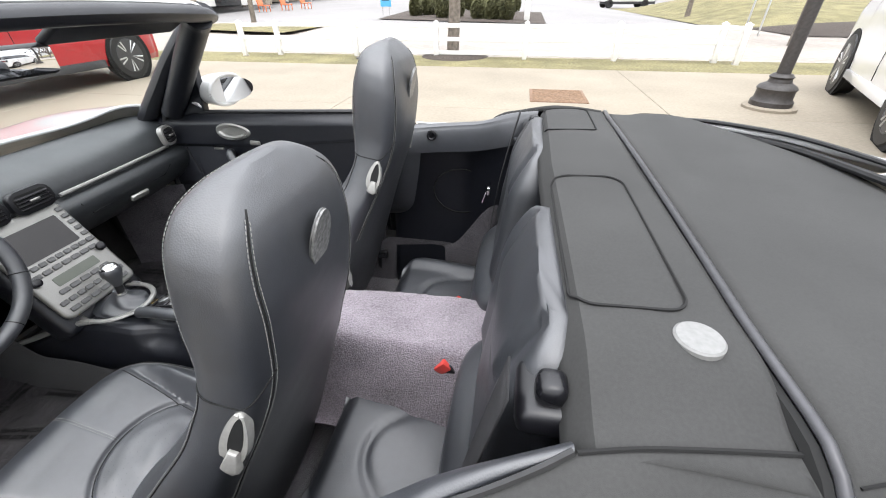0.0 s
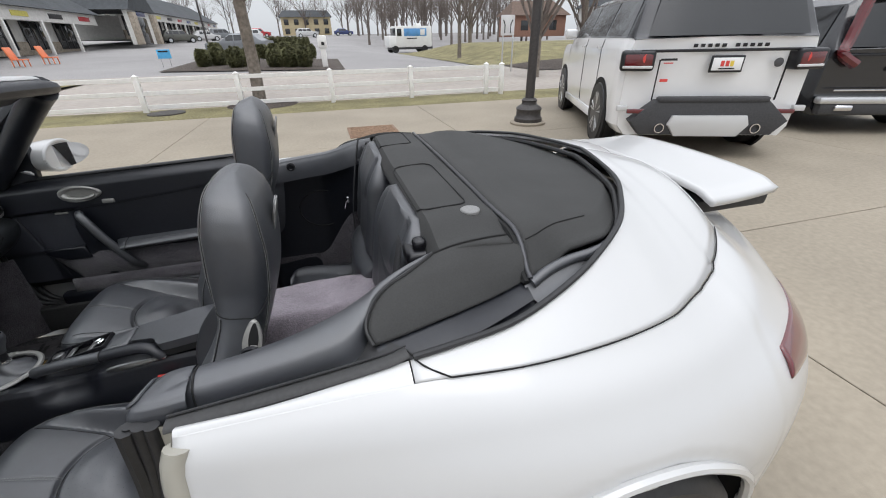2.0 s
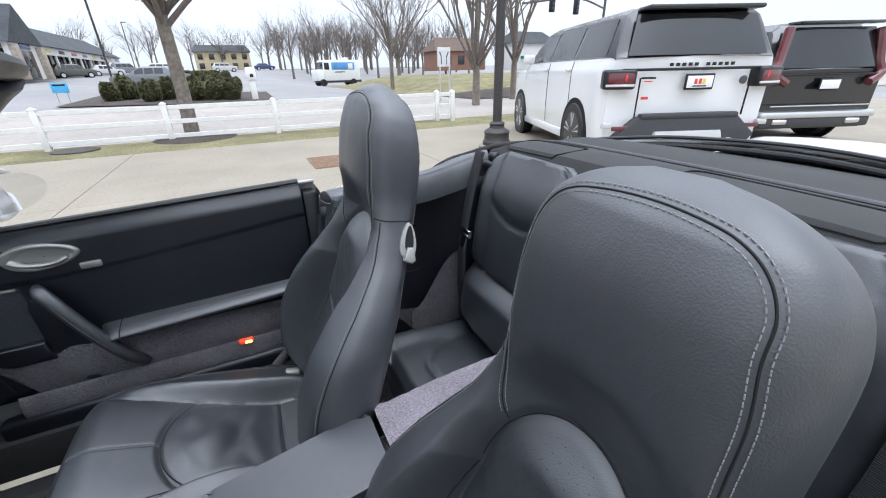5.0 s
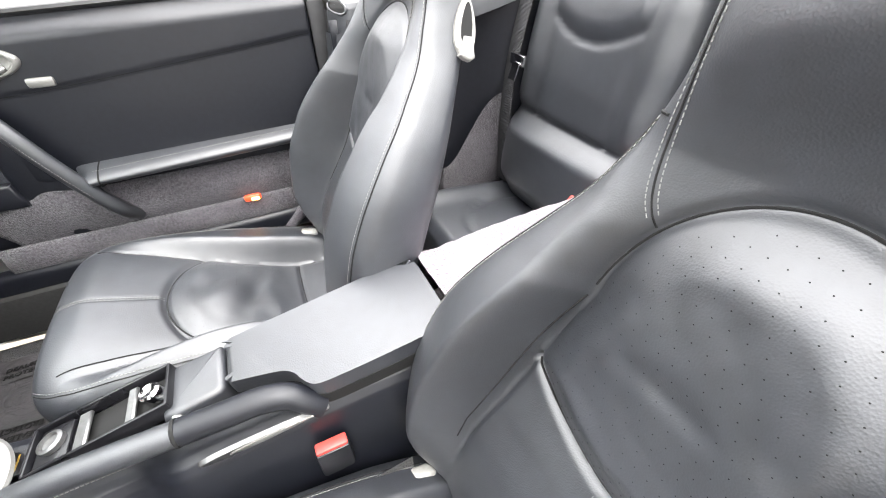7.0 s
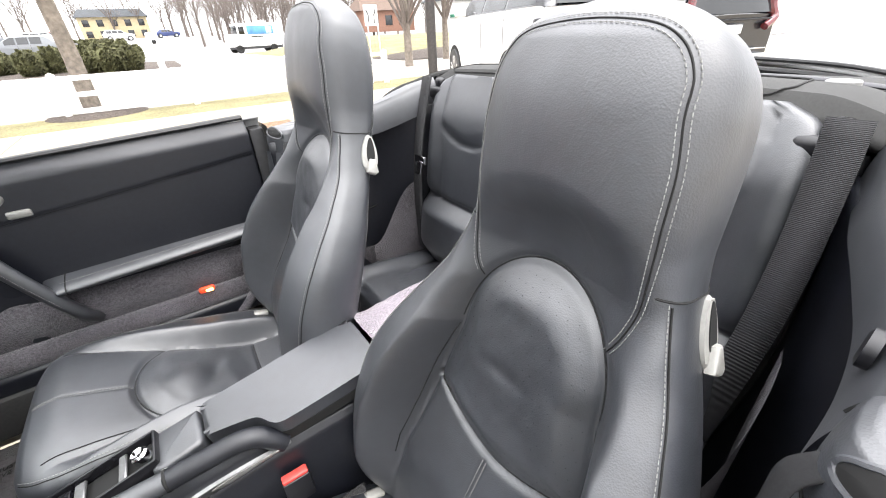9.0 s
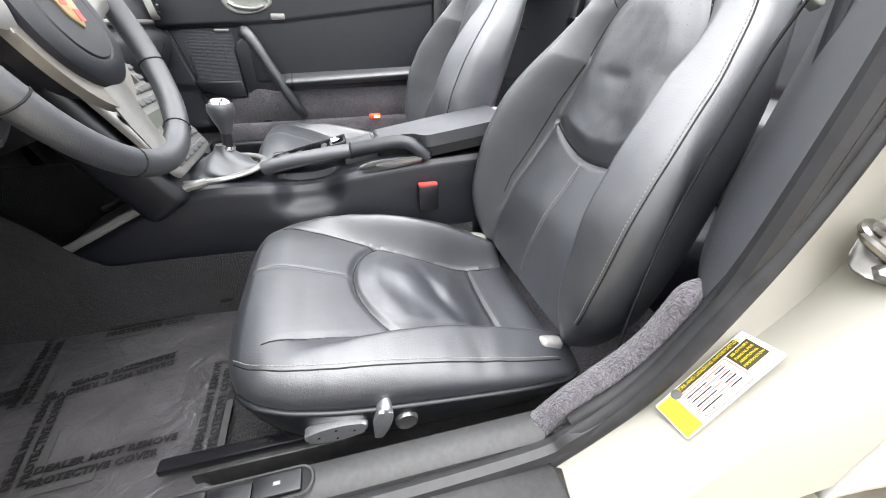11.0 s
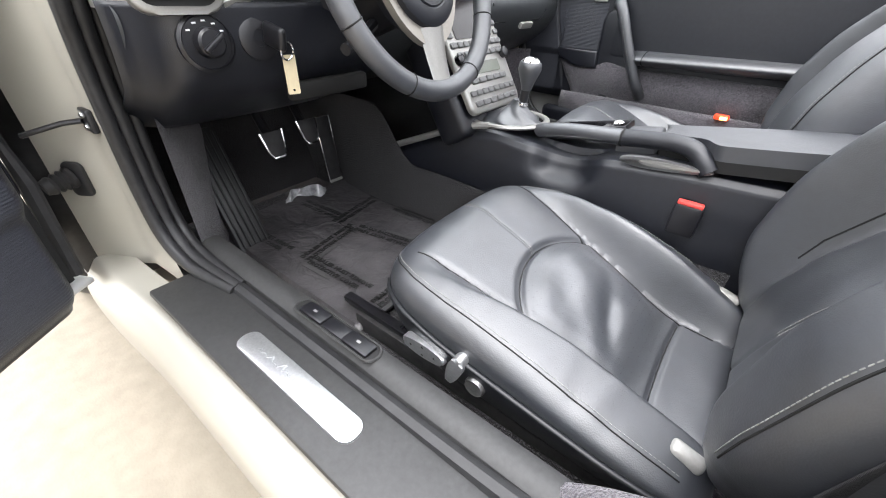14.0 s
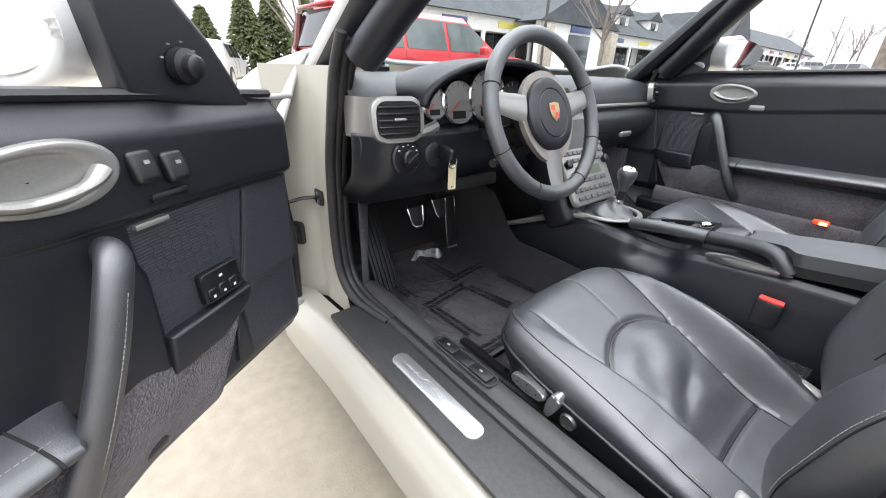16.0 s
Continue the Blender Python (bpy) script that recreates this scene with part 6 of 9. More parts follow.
q = part("instrument_hood", grid(hood, 20, 48), SOFT, dash, "curved black instrument hood")
q.modifiers.new("thick", "SOLIDIFY").thickness = 0.014
part("dial_panel", slab([(-0.205 * math.cos(math.pi * k / 24), 0.088 * math.sin(math.pi * k / 24) ** 0.8 + (0 if 0 < k < 24 else -0.02)) for k in range(25)], 0.004, facing((-1.272, -0.335, 0.778), (0, 1, 0), (-0.15, 0, 1))), DARK, dash)
for y, r, face in ((-0.495, 0.034, 1), (-0.425, 0.048, 1), (-0.335, 0.060, 1), (-0.245, 0.048, 0), (-0.175, 0.034, 0)):
    m = facing((-1.266, y, 0.802 + 0.012 * (r > 0.05)), (0, 1, 0), (-0.15, 0, 1))
    g = part("dial", lathe([(r, -0.004), (r + 0.002, 0.006), (r - 0.002, 0.008), (r - 0.003, 0.002)], 40, m), CHROME, dash, "silver-faced round dial")
    part("dial_face", slab(oval(r - 0.003, r - 0.003, 36), 0.002, m @ Matrix.Translation((0, 0, 0.0015))), SILVER if face else PLASTIC, g)
    for k in range(11):
        a = radians(-30 + 24 * k)
        part("dial_mark", box(m @ Vector(((r - 0.009) * math.cos(a), (r - 0.009) * math.sin(a), 0.004)), (0.007, 0.0015, 0.0005), 0, 1, m.to_3x3() @ Matrix.Rotation(a, 3, "Z")), PRINT if face else WHITE_PRINT, g)
    part("dial_needle", box(m @ Vector((-0.012, -0.010, 0.0045)), (r * 0.8, 0.0025, 0.001), 0.0004, 1, m.to_3x3() @ Matrix.Rotation(radians(40), 3, "Z")), RED_BTN, g)
    part("dial_window", box(m @ Vector((0, -r * 0.55, 0.004)), (r * 0.8, r * 0.35, 0.0008), 0.0002, 1, m.to_3x3()), DARK, g)

# centre stack
STACK_KEY = mat("grey_key", (0.10, 0.10, 0.10), 0.4, noise_scale=200, vary=0.2)
SM = facing((-1.185, 0, 0.655), (0, 1, 0), (-0.62, 0, 1))
stk = part("control_panel", slab(rrect(0.215, 0.285, 0.02), 0.014, SM @ Matrix.Translation((0, 0, -0.014)), 0.008, 3), SILVER, dash, "silver centre stack with screen and many buttons")
part("stack_shell", box(SM @ Vector((0, -0.02, -0.07)), (0.245, 0.32, 0.09), 0.02, 3, SM.to_3x3()), SOFT, stk)
part("screen", slab(rrect(0.145, 0.085, 0.004), 0.002, SM @ Matrix.Translation((0, 0.065, 0.0))), mat("black_screen", (0.012, 0.010, 0.010), 0.12, noise_scale=20, vary=0.2), stk, "dark screen")
for k in range(6):
    for sx in (-1, 1):
        part("stack_button", box(SM @ Vector((sx * 0.093, 0.115 - 0.021 * k, 0.002)), (0.018, 0.012, 0.005), 0.002, 1, SM.to_3x3()), STACK_KEY, stk)
for r, (n, w, y) in enumerate(((9, 0.018, 0.010), (7, 0.022, -0.012), (5, 0.026, -0.072), (8, 0.020, -0.098), (6, 0.026, -0.122))):
    for k in range(n):
        part("stack_button", box(SM @ Vector(((k - (n - 1) / 2) * (w + 0.004), y, 0.002)), (w, 0.013, 0.006), 0.002, 1, SM.to_3x3()), STACK_KEY, stk)
for sx in (-1, 1):
    part("stack_knob", lathe([(0.012, 0), (0.012, 0.012), (0.009, 0.014), (0.003, 0.0145)], 20, SM @ Matrix.Translation((sx * 0.092, -0.022, 0))), PLASTIC, stk)
part("stack_display", slab(rrect(0.12, 0.026, 0.004), 0.002, SM @ Matrix.Translation((0, -0.045, 0))), mat("grey_green_display", (0.10, 0.11, 0.09), 0.2, noise_scale=20, vary=0.1), stk)

# ---- steering wheel ----
sw = new("steering_wheel")
sw.matrix_basis = Matrix.Translation((-1.111, -0.302, 0.786))
sw.parent = car
sw.matrix_parent_inverse = parent_world(car).inverted()
sw["label"] = "three-spoke black leather steering wheel with silver spokes"
WM = facing((-1.105, -0.306, 0.786), (0, 1, 0), (-math.sin(radians(21)), 0, math.cos(radians(21))))
part("rim", tube([WM @ Vector((0.169 * math.cos(a), 0.169 * math.sin(a), 0.0)) for a in [2 * math.pi * k / 72 for k in range(72)]], 0.0165, 14, closed=True), LEATHER, sw, "black leather wheel rim")
for a in (radians(22), radians(158), radians(202), radians(270 - 28), radians(270 + 28), radians(338)):
    part("rim_seam", tube([WM @ (Vector((0.169 * math.cos(a), 0.169 * math.sin(a), 0)) + 0.0168 * (math.cos(b) * Vector((math.cos(a), math.sin(a), 0)) + math.sin(b) * Vector((0, 0, 1)))) for b in [2 * math.pi * k / 14 for k in range(14)]], 0.0012, 5, closed=True), DARK, sw)
part("hub", lathe([(0.070, -0.035), (0.074, 0.0), (0.072, 0.012), (0.066, 0.017), (0.05, 0.0185), (0.048, 0.017), (0.046, 0.019), (0.004, 0.021)], 48, WM @ Matrix.Diagonal((1.0, 1.06, 1, 1))), SOFT, sw, "padded black hub")
sp = part("hub_surround", slab([(0.088 * math.cos(a) * (1 - 0.12 * max(0, -math.sin(a))), 0.093 * math.sin(a) - 0.01 * max(0, -math.sin(a))) for a in [2 * math.pi * k / 48 for k in range(48)]], 0.012, WM @ Matrix.Translation((0, 0, -0.008)), 0.004), mat("bronze_grey_metal", (0.30, 0.28, 0.25), 0.4, metal=0.7, noise_scale=120, vary=0.06), sw)
for a, l in ((radians(12), 0.16), (radians(168), 0.16), (radians(270), 0.165)):
    d = Vector((math.cos(a), math.sin(a), 0))
    part("spoke", tube([WM @ (d * 0.075 + Vector((0, 0, 0.002))), WM @ (d * 0.12 + Vector((0, 0, -0.001))), WM @ (d * l + Vector((0, 0, 0.0)))], 0.026, 10, flat=0.28, up=WM.to_3x3() @ Vector((0, 0, 1)), taper=[1.15, 0.95, 0.8]), SILVER, sw, "silver spoke")
part("crest", slab([(0, -0.021), (0.012, -0.010), (0.016, 0.004), (0.0155, 0.018), (0, 0.020), (-0.0155, 0.018), (-0.016, 0.004), (-0.012, -0.010)], 0.002, WM @ Matrix.Translation((0, 0.002, 0.0205)), 0.0006), mat("gold_enamel", (0.40, 0.30, 0.15), 0.3, metal=0.5, noise_scale=200, vary=0.2), sw, "small gold and red shield")
part("crest_field", box(WM @ Vector((-0.007, 0.010, 0.0228)), (0.012, 0.012, 0.0008), 0, 1, WM.to_3x3()), RED_BTN, sw)
part("crest_field", box(WM @ Vector((0.006, -0.006, 0.0228)), (0.010, 0.012, 0.0008), 0, 1, WM.to_3x3()), RED_BTN, sw)
part("column", tube([(-1.14, -0.302, 0.775), (-1.30, -0.302, 0.715)], 0.055, 16), PLASTIC, sw)
for a in (1, -1):
    part("stalk", tube(cr([WM @ Vector((a * 0.05, -0.005, -0.06)), WM @ Vector((a * 0.10, -0.012, -0.055)), WM @ Vector((a * 0.145, -0.02, -0.05))], 8), 0.009, 8, taper=[0.7, 0.7, 0.7, 0.8, 1, 1.2, 1.3, 1.2]), PLASTIC, sw)
part("stalk", tube(cr([WM @ Vector((-0.05, -0.045, -0.07)), WM @ Vector((-0.10, -0.07, -0.065)), WM @ Vector((-0.13, -0.08, -0.06))], 8), 0.009, 8), PLASTIC, sw)

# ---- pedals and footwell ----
# firewall: shade under the dash is part of this carpet's colour
part("firewall", grid(lambda u, v: Vector((-1.78 + 0.07 * sstep(0.55, 1, v), -0.62 + 1.24 * u, 0.66 - 0.44 * v)), 8, 24), SHADED_CARPET, car, "carpeted firewall, footwell shade put into its colour")
for sy in (-1, 1):
    part("kick_carpet", grid(lambda u, v: Vector((-1.60 + 0.235 * u, sy * (0.49 + 0.150 * u), 0.225 + 0.36 * v)), 8, 8), CARPET, car, "grey kick panel carpet")
for name, c, w, h in (("clutch_pedal", (-1.490, -0.386, 0.448), 0.056, 0.060), ("brake_pedal", (-1.522, -0.268, 0.446), 0.056, 0.060)):
    m = facing(c, (0, 1, 0), (-0.35, 0, 1))
    pd = part(name, slab([(-w / 2, h / 2), (-w / 2 * 0.72, -h * 0.30), (-w / 2 * 0.45, -h / 2), (w / 2 * 0.45, -h / 2), (w / 2 * 0.72, -h * 0.30), (w / 2, h / 2)], 0.012, m, 0.003), RUBBER, car, "black rubber pedal with metal edge")
    part("pedal_edge", tube([m @ Vector(p) for p in ((-w / 2, h / 2, 0.010), (-w / 2 * 0.72, -h * 0.30, 0.010), (-w / 2 * 0.45, -h / 2, 0.010), (w / 2 * 0.45, -h / 2, 0.010), (w / 2 * 0.72, -h * 0.30, 0.010), (w / 2, h / 2, 0.010))], 0.003, 6), CHROME, pd)
    part("pedal_arm", tube(cr([m @ Vector((0, 0.01, -0.005)), m @ Vector((0.0, 0.10, -0.03)), m @ Vector((0, 0.22, -0.02))], 10), 0.011, 8), PLASTIC, pd)
m = facing((-1.549, -0.197, 0.371), (0, 1, 0.0), (-0.17, 0.09, 1))
gp = part("throttle_pedal", slab(rrect(0.046, 0.185, 0.006), 0.012, m, 0.003), RUBBER, car, "long black throttle pedal")
part("pedal_edge", tube([m @ Vector((-0.022, 0.092, 0.011)), m @ Vector((-0.022, -0.090, 0.011)), m @ Vector((0.022, -0.090, 0.011)), m @ Vector((0.022, 0.092, 0.011))], 0.0018, 6), CHROME, gp)
part("pedal_foot", box(m @ Vector((0, -0.088, 0.012)), (0.044, 0.008, 0.006), 0.002, 1, m.to_3x3()), SILVER, gp)
fr = part("foot_rest", slab(rrect(0.075, 0.30, 0.01), 0.02, facing((-1.55, -0.500, 0.345), (0, 1, 0), (-0.55, -0.03, 1)), 0.004), RUBBER, car, "ribbed black foot rest")
for k in range(5):
    mm = facing((-1.55, -0.500, 0.345), (0, 1, 0), (-0.55, -0.03, 1))
    part("rib", box(mm @ Vector((-0.028 + 0.014 * k, 0, 0.022)), (0.005, 0.28, 0.006), 0.002, 1, mm.to_3x3()), RUBBER, fr)

# ---- windscreen frame ----
for flip in (False, True):
    pil = cr([(-1.42, -0.655, 0.86), (-1.34, -0.640, 0.93), (-1.18, -0.607, 1.065), (-1.02, -0.570, 1.180), (-0.955, -0.545, 1.215)], 40)
    bm = tube(pil, 0.043, 12, flat=0.75, up=(0.6, 0.2, 0.8))
    if flip:
        mirror_y(bm)
    wp = part("windscreen_pillar", bm, SOFT, car, "black-trimmed windscreen pillar")
    bm = tube(cr([(-1.29, -0.648, 0.885), (-1.185, -0.610, 0.985), (-1.065, -0.560, 1.098), (-0.965, -0.508, 1.180), (-0.925, -0.478, 1.205)], 30), 0.040, 12, flat=0.8, up=(0.6, 0.2, 0.8))
    if flip:
        mirror_y(bm)
    part("pillar_cover", bm, SOFT, wp, "padded cover on the pillar")
    bm = tube([p + Vector((-0.022, -0.028, 0.0)) for p in pil], 0.022, 10)
    if flip:
        mirror_y(bm)
    part("pillar_skin", bm, PAINT, car)
hd = cr([(-0.945, -0.545, 1.205), (-0.905, -0.45, 1.215), (-0.888, -0.22, 1.225), (-0.885, 0, 1.228), (-0.888, 0.22, 1.225), (-0.905, 0.45, 1.215), (-0.945, 0.545, 1.205)], 50)
part("windscreen_header", tube(hd, 0.034, 12, flat=0.62), SOFT, car, "black windscreen header")
part("header_skin", tube([p + Vector((-0.04, 0, 0.024)) for p in hd], 0.03, 12, flat=0.4), PAINT, car)
for sy in (-1, 1):
    vz = part("sun_visor", box((-0.965, sy * 0.28, 1.205), (0.13, 0.38, 0.018), 0.008, 3, Matrix.Rotation(radians(-28), 3, "Y")), SOFT, car, "black sun visor folded up")
    part("visor_label", box((-0.955, sy * 0.38, 1.222), (0.03, 0.05, 0.002), 0, 1, Matrix.Rotation(radians(-28), 3, "Y")), PLASTIC, vz)
scr = part("windscreen", grid(lambda u, v: pil[int(round(v * 39))].lerp(Vector((pil[int(round(v * 39))].x, -pil[int(round(v * 39))].y, pil[int(round(v * 39))].z)), u) + Vector((-0.09 * math.sin(math.pi * u) * (1 - 0.4 * v) - 0.015, 0, 0.012 * math.sin(math.pi * u))), 20, 40), WINDOW, car, "clear windscreen")
scr.visible_shadow = False
im = part("inner_mirror", box((-1.02, 0.0, 1.145), (0.03, 0.22, 0.062), 0.014, 3), PLASTIC, car, "black inside mirror")
part("mirror_face", box((-1.003, 0, 1.145), (0.002, 0.20, 0.048), 0.0005), MIRROR, im)
part("mirror_stem", tube([(-1.03, 0, 1.16), (-1.06, 0, 1.205)], 0.010, 8), PLASTIC, im)

# ---- bonnet and front fenders ----


def bonnet(u, v):
    x = -1.44 - 1.15 * u
    y = -0.80 + 1.60 * v
    k = abs(2 * v - 1)
    z = lerp_table([(0, 0.875), (0.3, 0.84), (0.6, 0.76), (0.85, 0.66), (1, 0.52)], u)
    z += 0.045 * math.exp(-((k - 0.78) / 0.16) ** 2) * (1 - u) * 0.6 - 0.16 * sstep(0.86, 1.0, k) + 0.015 * (1 - k * k)
    w = lerp_table([(0, 1.0), (0.5, 1.02), (0.8, 0.95), (1, 0.75)], u)
    return Vector((x + 0.10 * (1 - u) * (1 - k * k) * -1, y * w, z))


q = part("bonnet", grid(bonnet, 40, 60), PAINT, car, "white painted front bonnet and fenders")
q.modifiers.new("thick", "SOLIDIFY").thickness = 0.01
for sy in (-1, 1):
    q = part("front_fender", grid(lambda u, v: Vector((-1.44 - 1.1 * u, sy * (0.80 + 0.02 * math.sin(math.pi * v)) * lerp_table([(0, 1.0), (0.5, 1.02), (0.8, 0.95), (1, 0.75)], u), 0.73 - 0.12 * u - 0.42 * v)), 30, 12), PAINT, car)


# ---- floor mats under printed film, key and tag ----
WORDS = ("DEALER MUST REMOVE", "PROTECTIVE COVER")


def floor_mat(y0, x0, x1, w, spots, seed):
    """A carpet mat covered with clear film that carries the printed warning."""
    def top(x, y):
        return 0.2335 + 0.0025 * noise.noise(Vector((x * 9, y * 9, seed))) + 0.0012 * noise.noise(Vector((x * 30, y * 30, seed))) + 0.02 * sstep(-1.5, -1.66, x)
    fm = part("floor_mat", grid(lambda u, v: Vector((x0 + (x1 - x0) * u, y0 - w / 2 + w * v, top(x0 + (x1 - x0) * u, y0 - w / 2 + w * v) + (0 if 0.01 < v < 0.99 and 0.01 < u < 0.99 else -0.012))), 70, 50), FILM, car, "dark carpet mat under clear printed film")
    for sx, sy_, turn in spots:
        m = Matrix.Translation((sx, sy_, 0.2378 + 0.02 * sstep(-1.5, -1.66, sx))) @ pose(0, 0, 0, 0, 0, turn)
        for k, wd in enumerate(WORDS):
            part("printed_warning", text_mesh(wd, 0.0158, m @ Matrix.Translation((-0.07, 0.0085 - 0.0195 * k, 0.0012)), bold=0.0006, spacing=1.10, align="LEFT"), PRINT, fm)
        bar = box(m @ Vector((-0.030, -0.024, 0)), (0.085, 0.010, 0.0006), 0, 1, m.to_3x3())
        part("printed_mark", bar, PALE_PRINT, fm)
    return fm


PALE_PRINT = mat("pale_print", (0.05, 0.05, 0.05), 0.4, noise_scale=200, vary=0.2)
floor_mat(-0.325, -1.60, -1.06, 0.42, [(-1.232, -0.450, 3), (-1.330, -0.396, 100), (-1.247, -0.274, 191), (-1.083, -0.398, 92), (-1.262, -0.140, 4), (-1.406, -0.241, 99), (-1.481, -0.474, 4), (-1.470, -0.290, 184)], 3.0)
floor_mat(0.345, -1.60, -1.06, 0.42, [(-1.15, 0.24, -4), (-1.10, 0.36, 92), (-1.25, 0.32, 176), (-1.33, 0.42, 98), (-1.22, 0.50, 3), (-1.41, 0.28, 92), (-1.46, 0.45, 182)], 8.0)
# a raised fold of loose film at the pedals
FA, FB = Vector((-1.605, -0.335, 0.243)), Vector((-1.548, -0.212, 0.250))


def film_fold(u, v):
    """A crumpled ridge of stiff film between two points."""
    k = math.sin(math.pi * u) ** 0.6
    w = 2 * v - 1
    zig = 0.016 * math.sin(9 * u + 1.2)
    return FA.lerp(FB, u) + Vector((0.012 * w + zig, -0.006 * w, (0.026 * k * (1 - abs(w)) ** 0.8) * (1 + 0.35 * math.sin(11 * u)) + 0.004 * noise.noise(Vector((u * 9, v * 7, 1)))))


# pale base colour stands in for the sky mirrored in clear film
part("film_fold", grid(film_fold, 30, 15), mat("film_fold_with_painted_glint", (0.30, 0.30, 0.31), 0.12, spec=1.0, coat=1.0, noise_scale=40, vary=0.5), car, "raised glossy fold of film, its sky glint painted pale", 20)
# ignition key with ring and paper tag
key = part("ignition_key", box((-1.212, -0.498, 0.704), (0.046, 0.013, 0.032), 0.006, 3, Matrix.Rotation(radians(12), 3, "Y")), PLASTIC, car, "black ignition key with a cream tag")
part("key_blade", box((-1.236, -0.498, 0.698), (0.02, 0.004, 0.012), 0.001, 1), CHROME, key)
part("key_ring", tube([Vector((-1.196 + 0.003 * math.sin(a), -0.492 + 0.010 * math.cos(a), 0.686 + 0.012 * math.sin(a))) for a in [2 * math.pi * k / 28 for k in range(28)]], 0.0014, 6, closed=True), CHROME, key)
tm = facing((-1.205, -0.486, 0.652), (0.25, 1, 0.0), (-0.05, -0.22, 1))
part("key_tag", slab(rrect(0.019, 0.056, 0.002), 0.0016, tm), CREAM, key, "blank cream key tag with two holes")
for dy in (0.022, -0.022):
    part("tag_hole", slab(oval(0.0018, 0.0018, 12), 0.0006, tm @ Matrix.Translation((0, dy, 0.0016))), DARK, key)

# ---- doors ----
MESH_GRILLE = mat("black_speaker_mesh", (0.030, 0.032, 0.040), 0.45, noise_scale=700, vary=0.3, bump=0.35, bump_scale=900, kind="cells", distance=0.0006)
DX0, DX1 = -1.440, -0.458


def door_belt(x):
    return 0.880 + 0.031 * (x + 1.2) / 0.75


BAND = [(-1.445, 0.752), (-1.30, 0.758), (-1.12, 0.763), (-1.0, 0.769), (-0.75, 0.792), (-0.458, 0.824)]


def door_face(x, z):
    """How far the trimmed inner face stands in, over length and height."""
    zt = door_belt(x)
    y = -0.672 + 0.030 * sstep(zt + 0.002, zt - 0.040, z)
    zb = lerp_table(BAND, x)
    y -= (0.004 + 0.012 * sstep(-1.05, -1.14, x)) * sstep(zb + 0.007, zb - 0.007, z)
    y -= 0.010 * sstep(0.60, 0.57, z)
    y -= 0.045 * sstep(-1.385, -1.440, x) ** 1.5
    y -= 0.016 * sstep(0.47, 0.43, z) ** 2
    # vertical joint in the front speaker cover
    y -= 0.004 * math.exp(-((x + 1.30 - 0.25 * (0.765 - z)) / 0.003) ** 2) * sstep(zb, zb - 0.01, z) * sstep(0.46, 0.5, z)
    return y


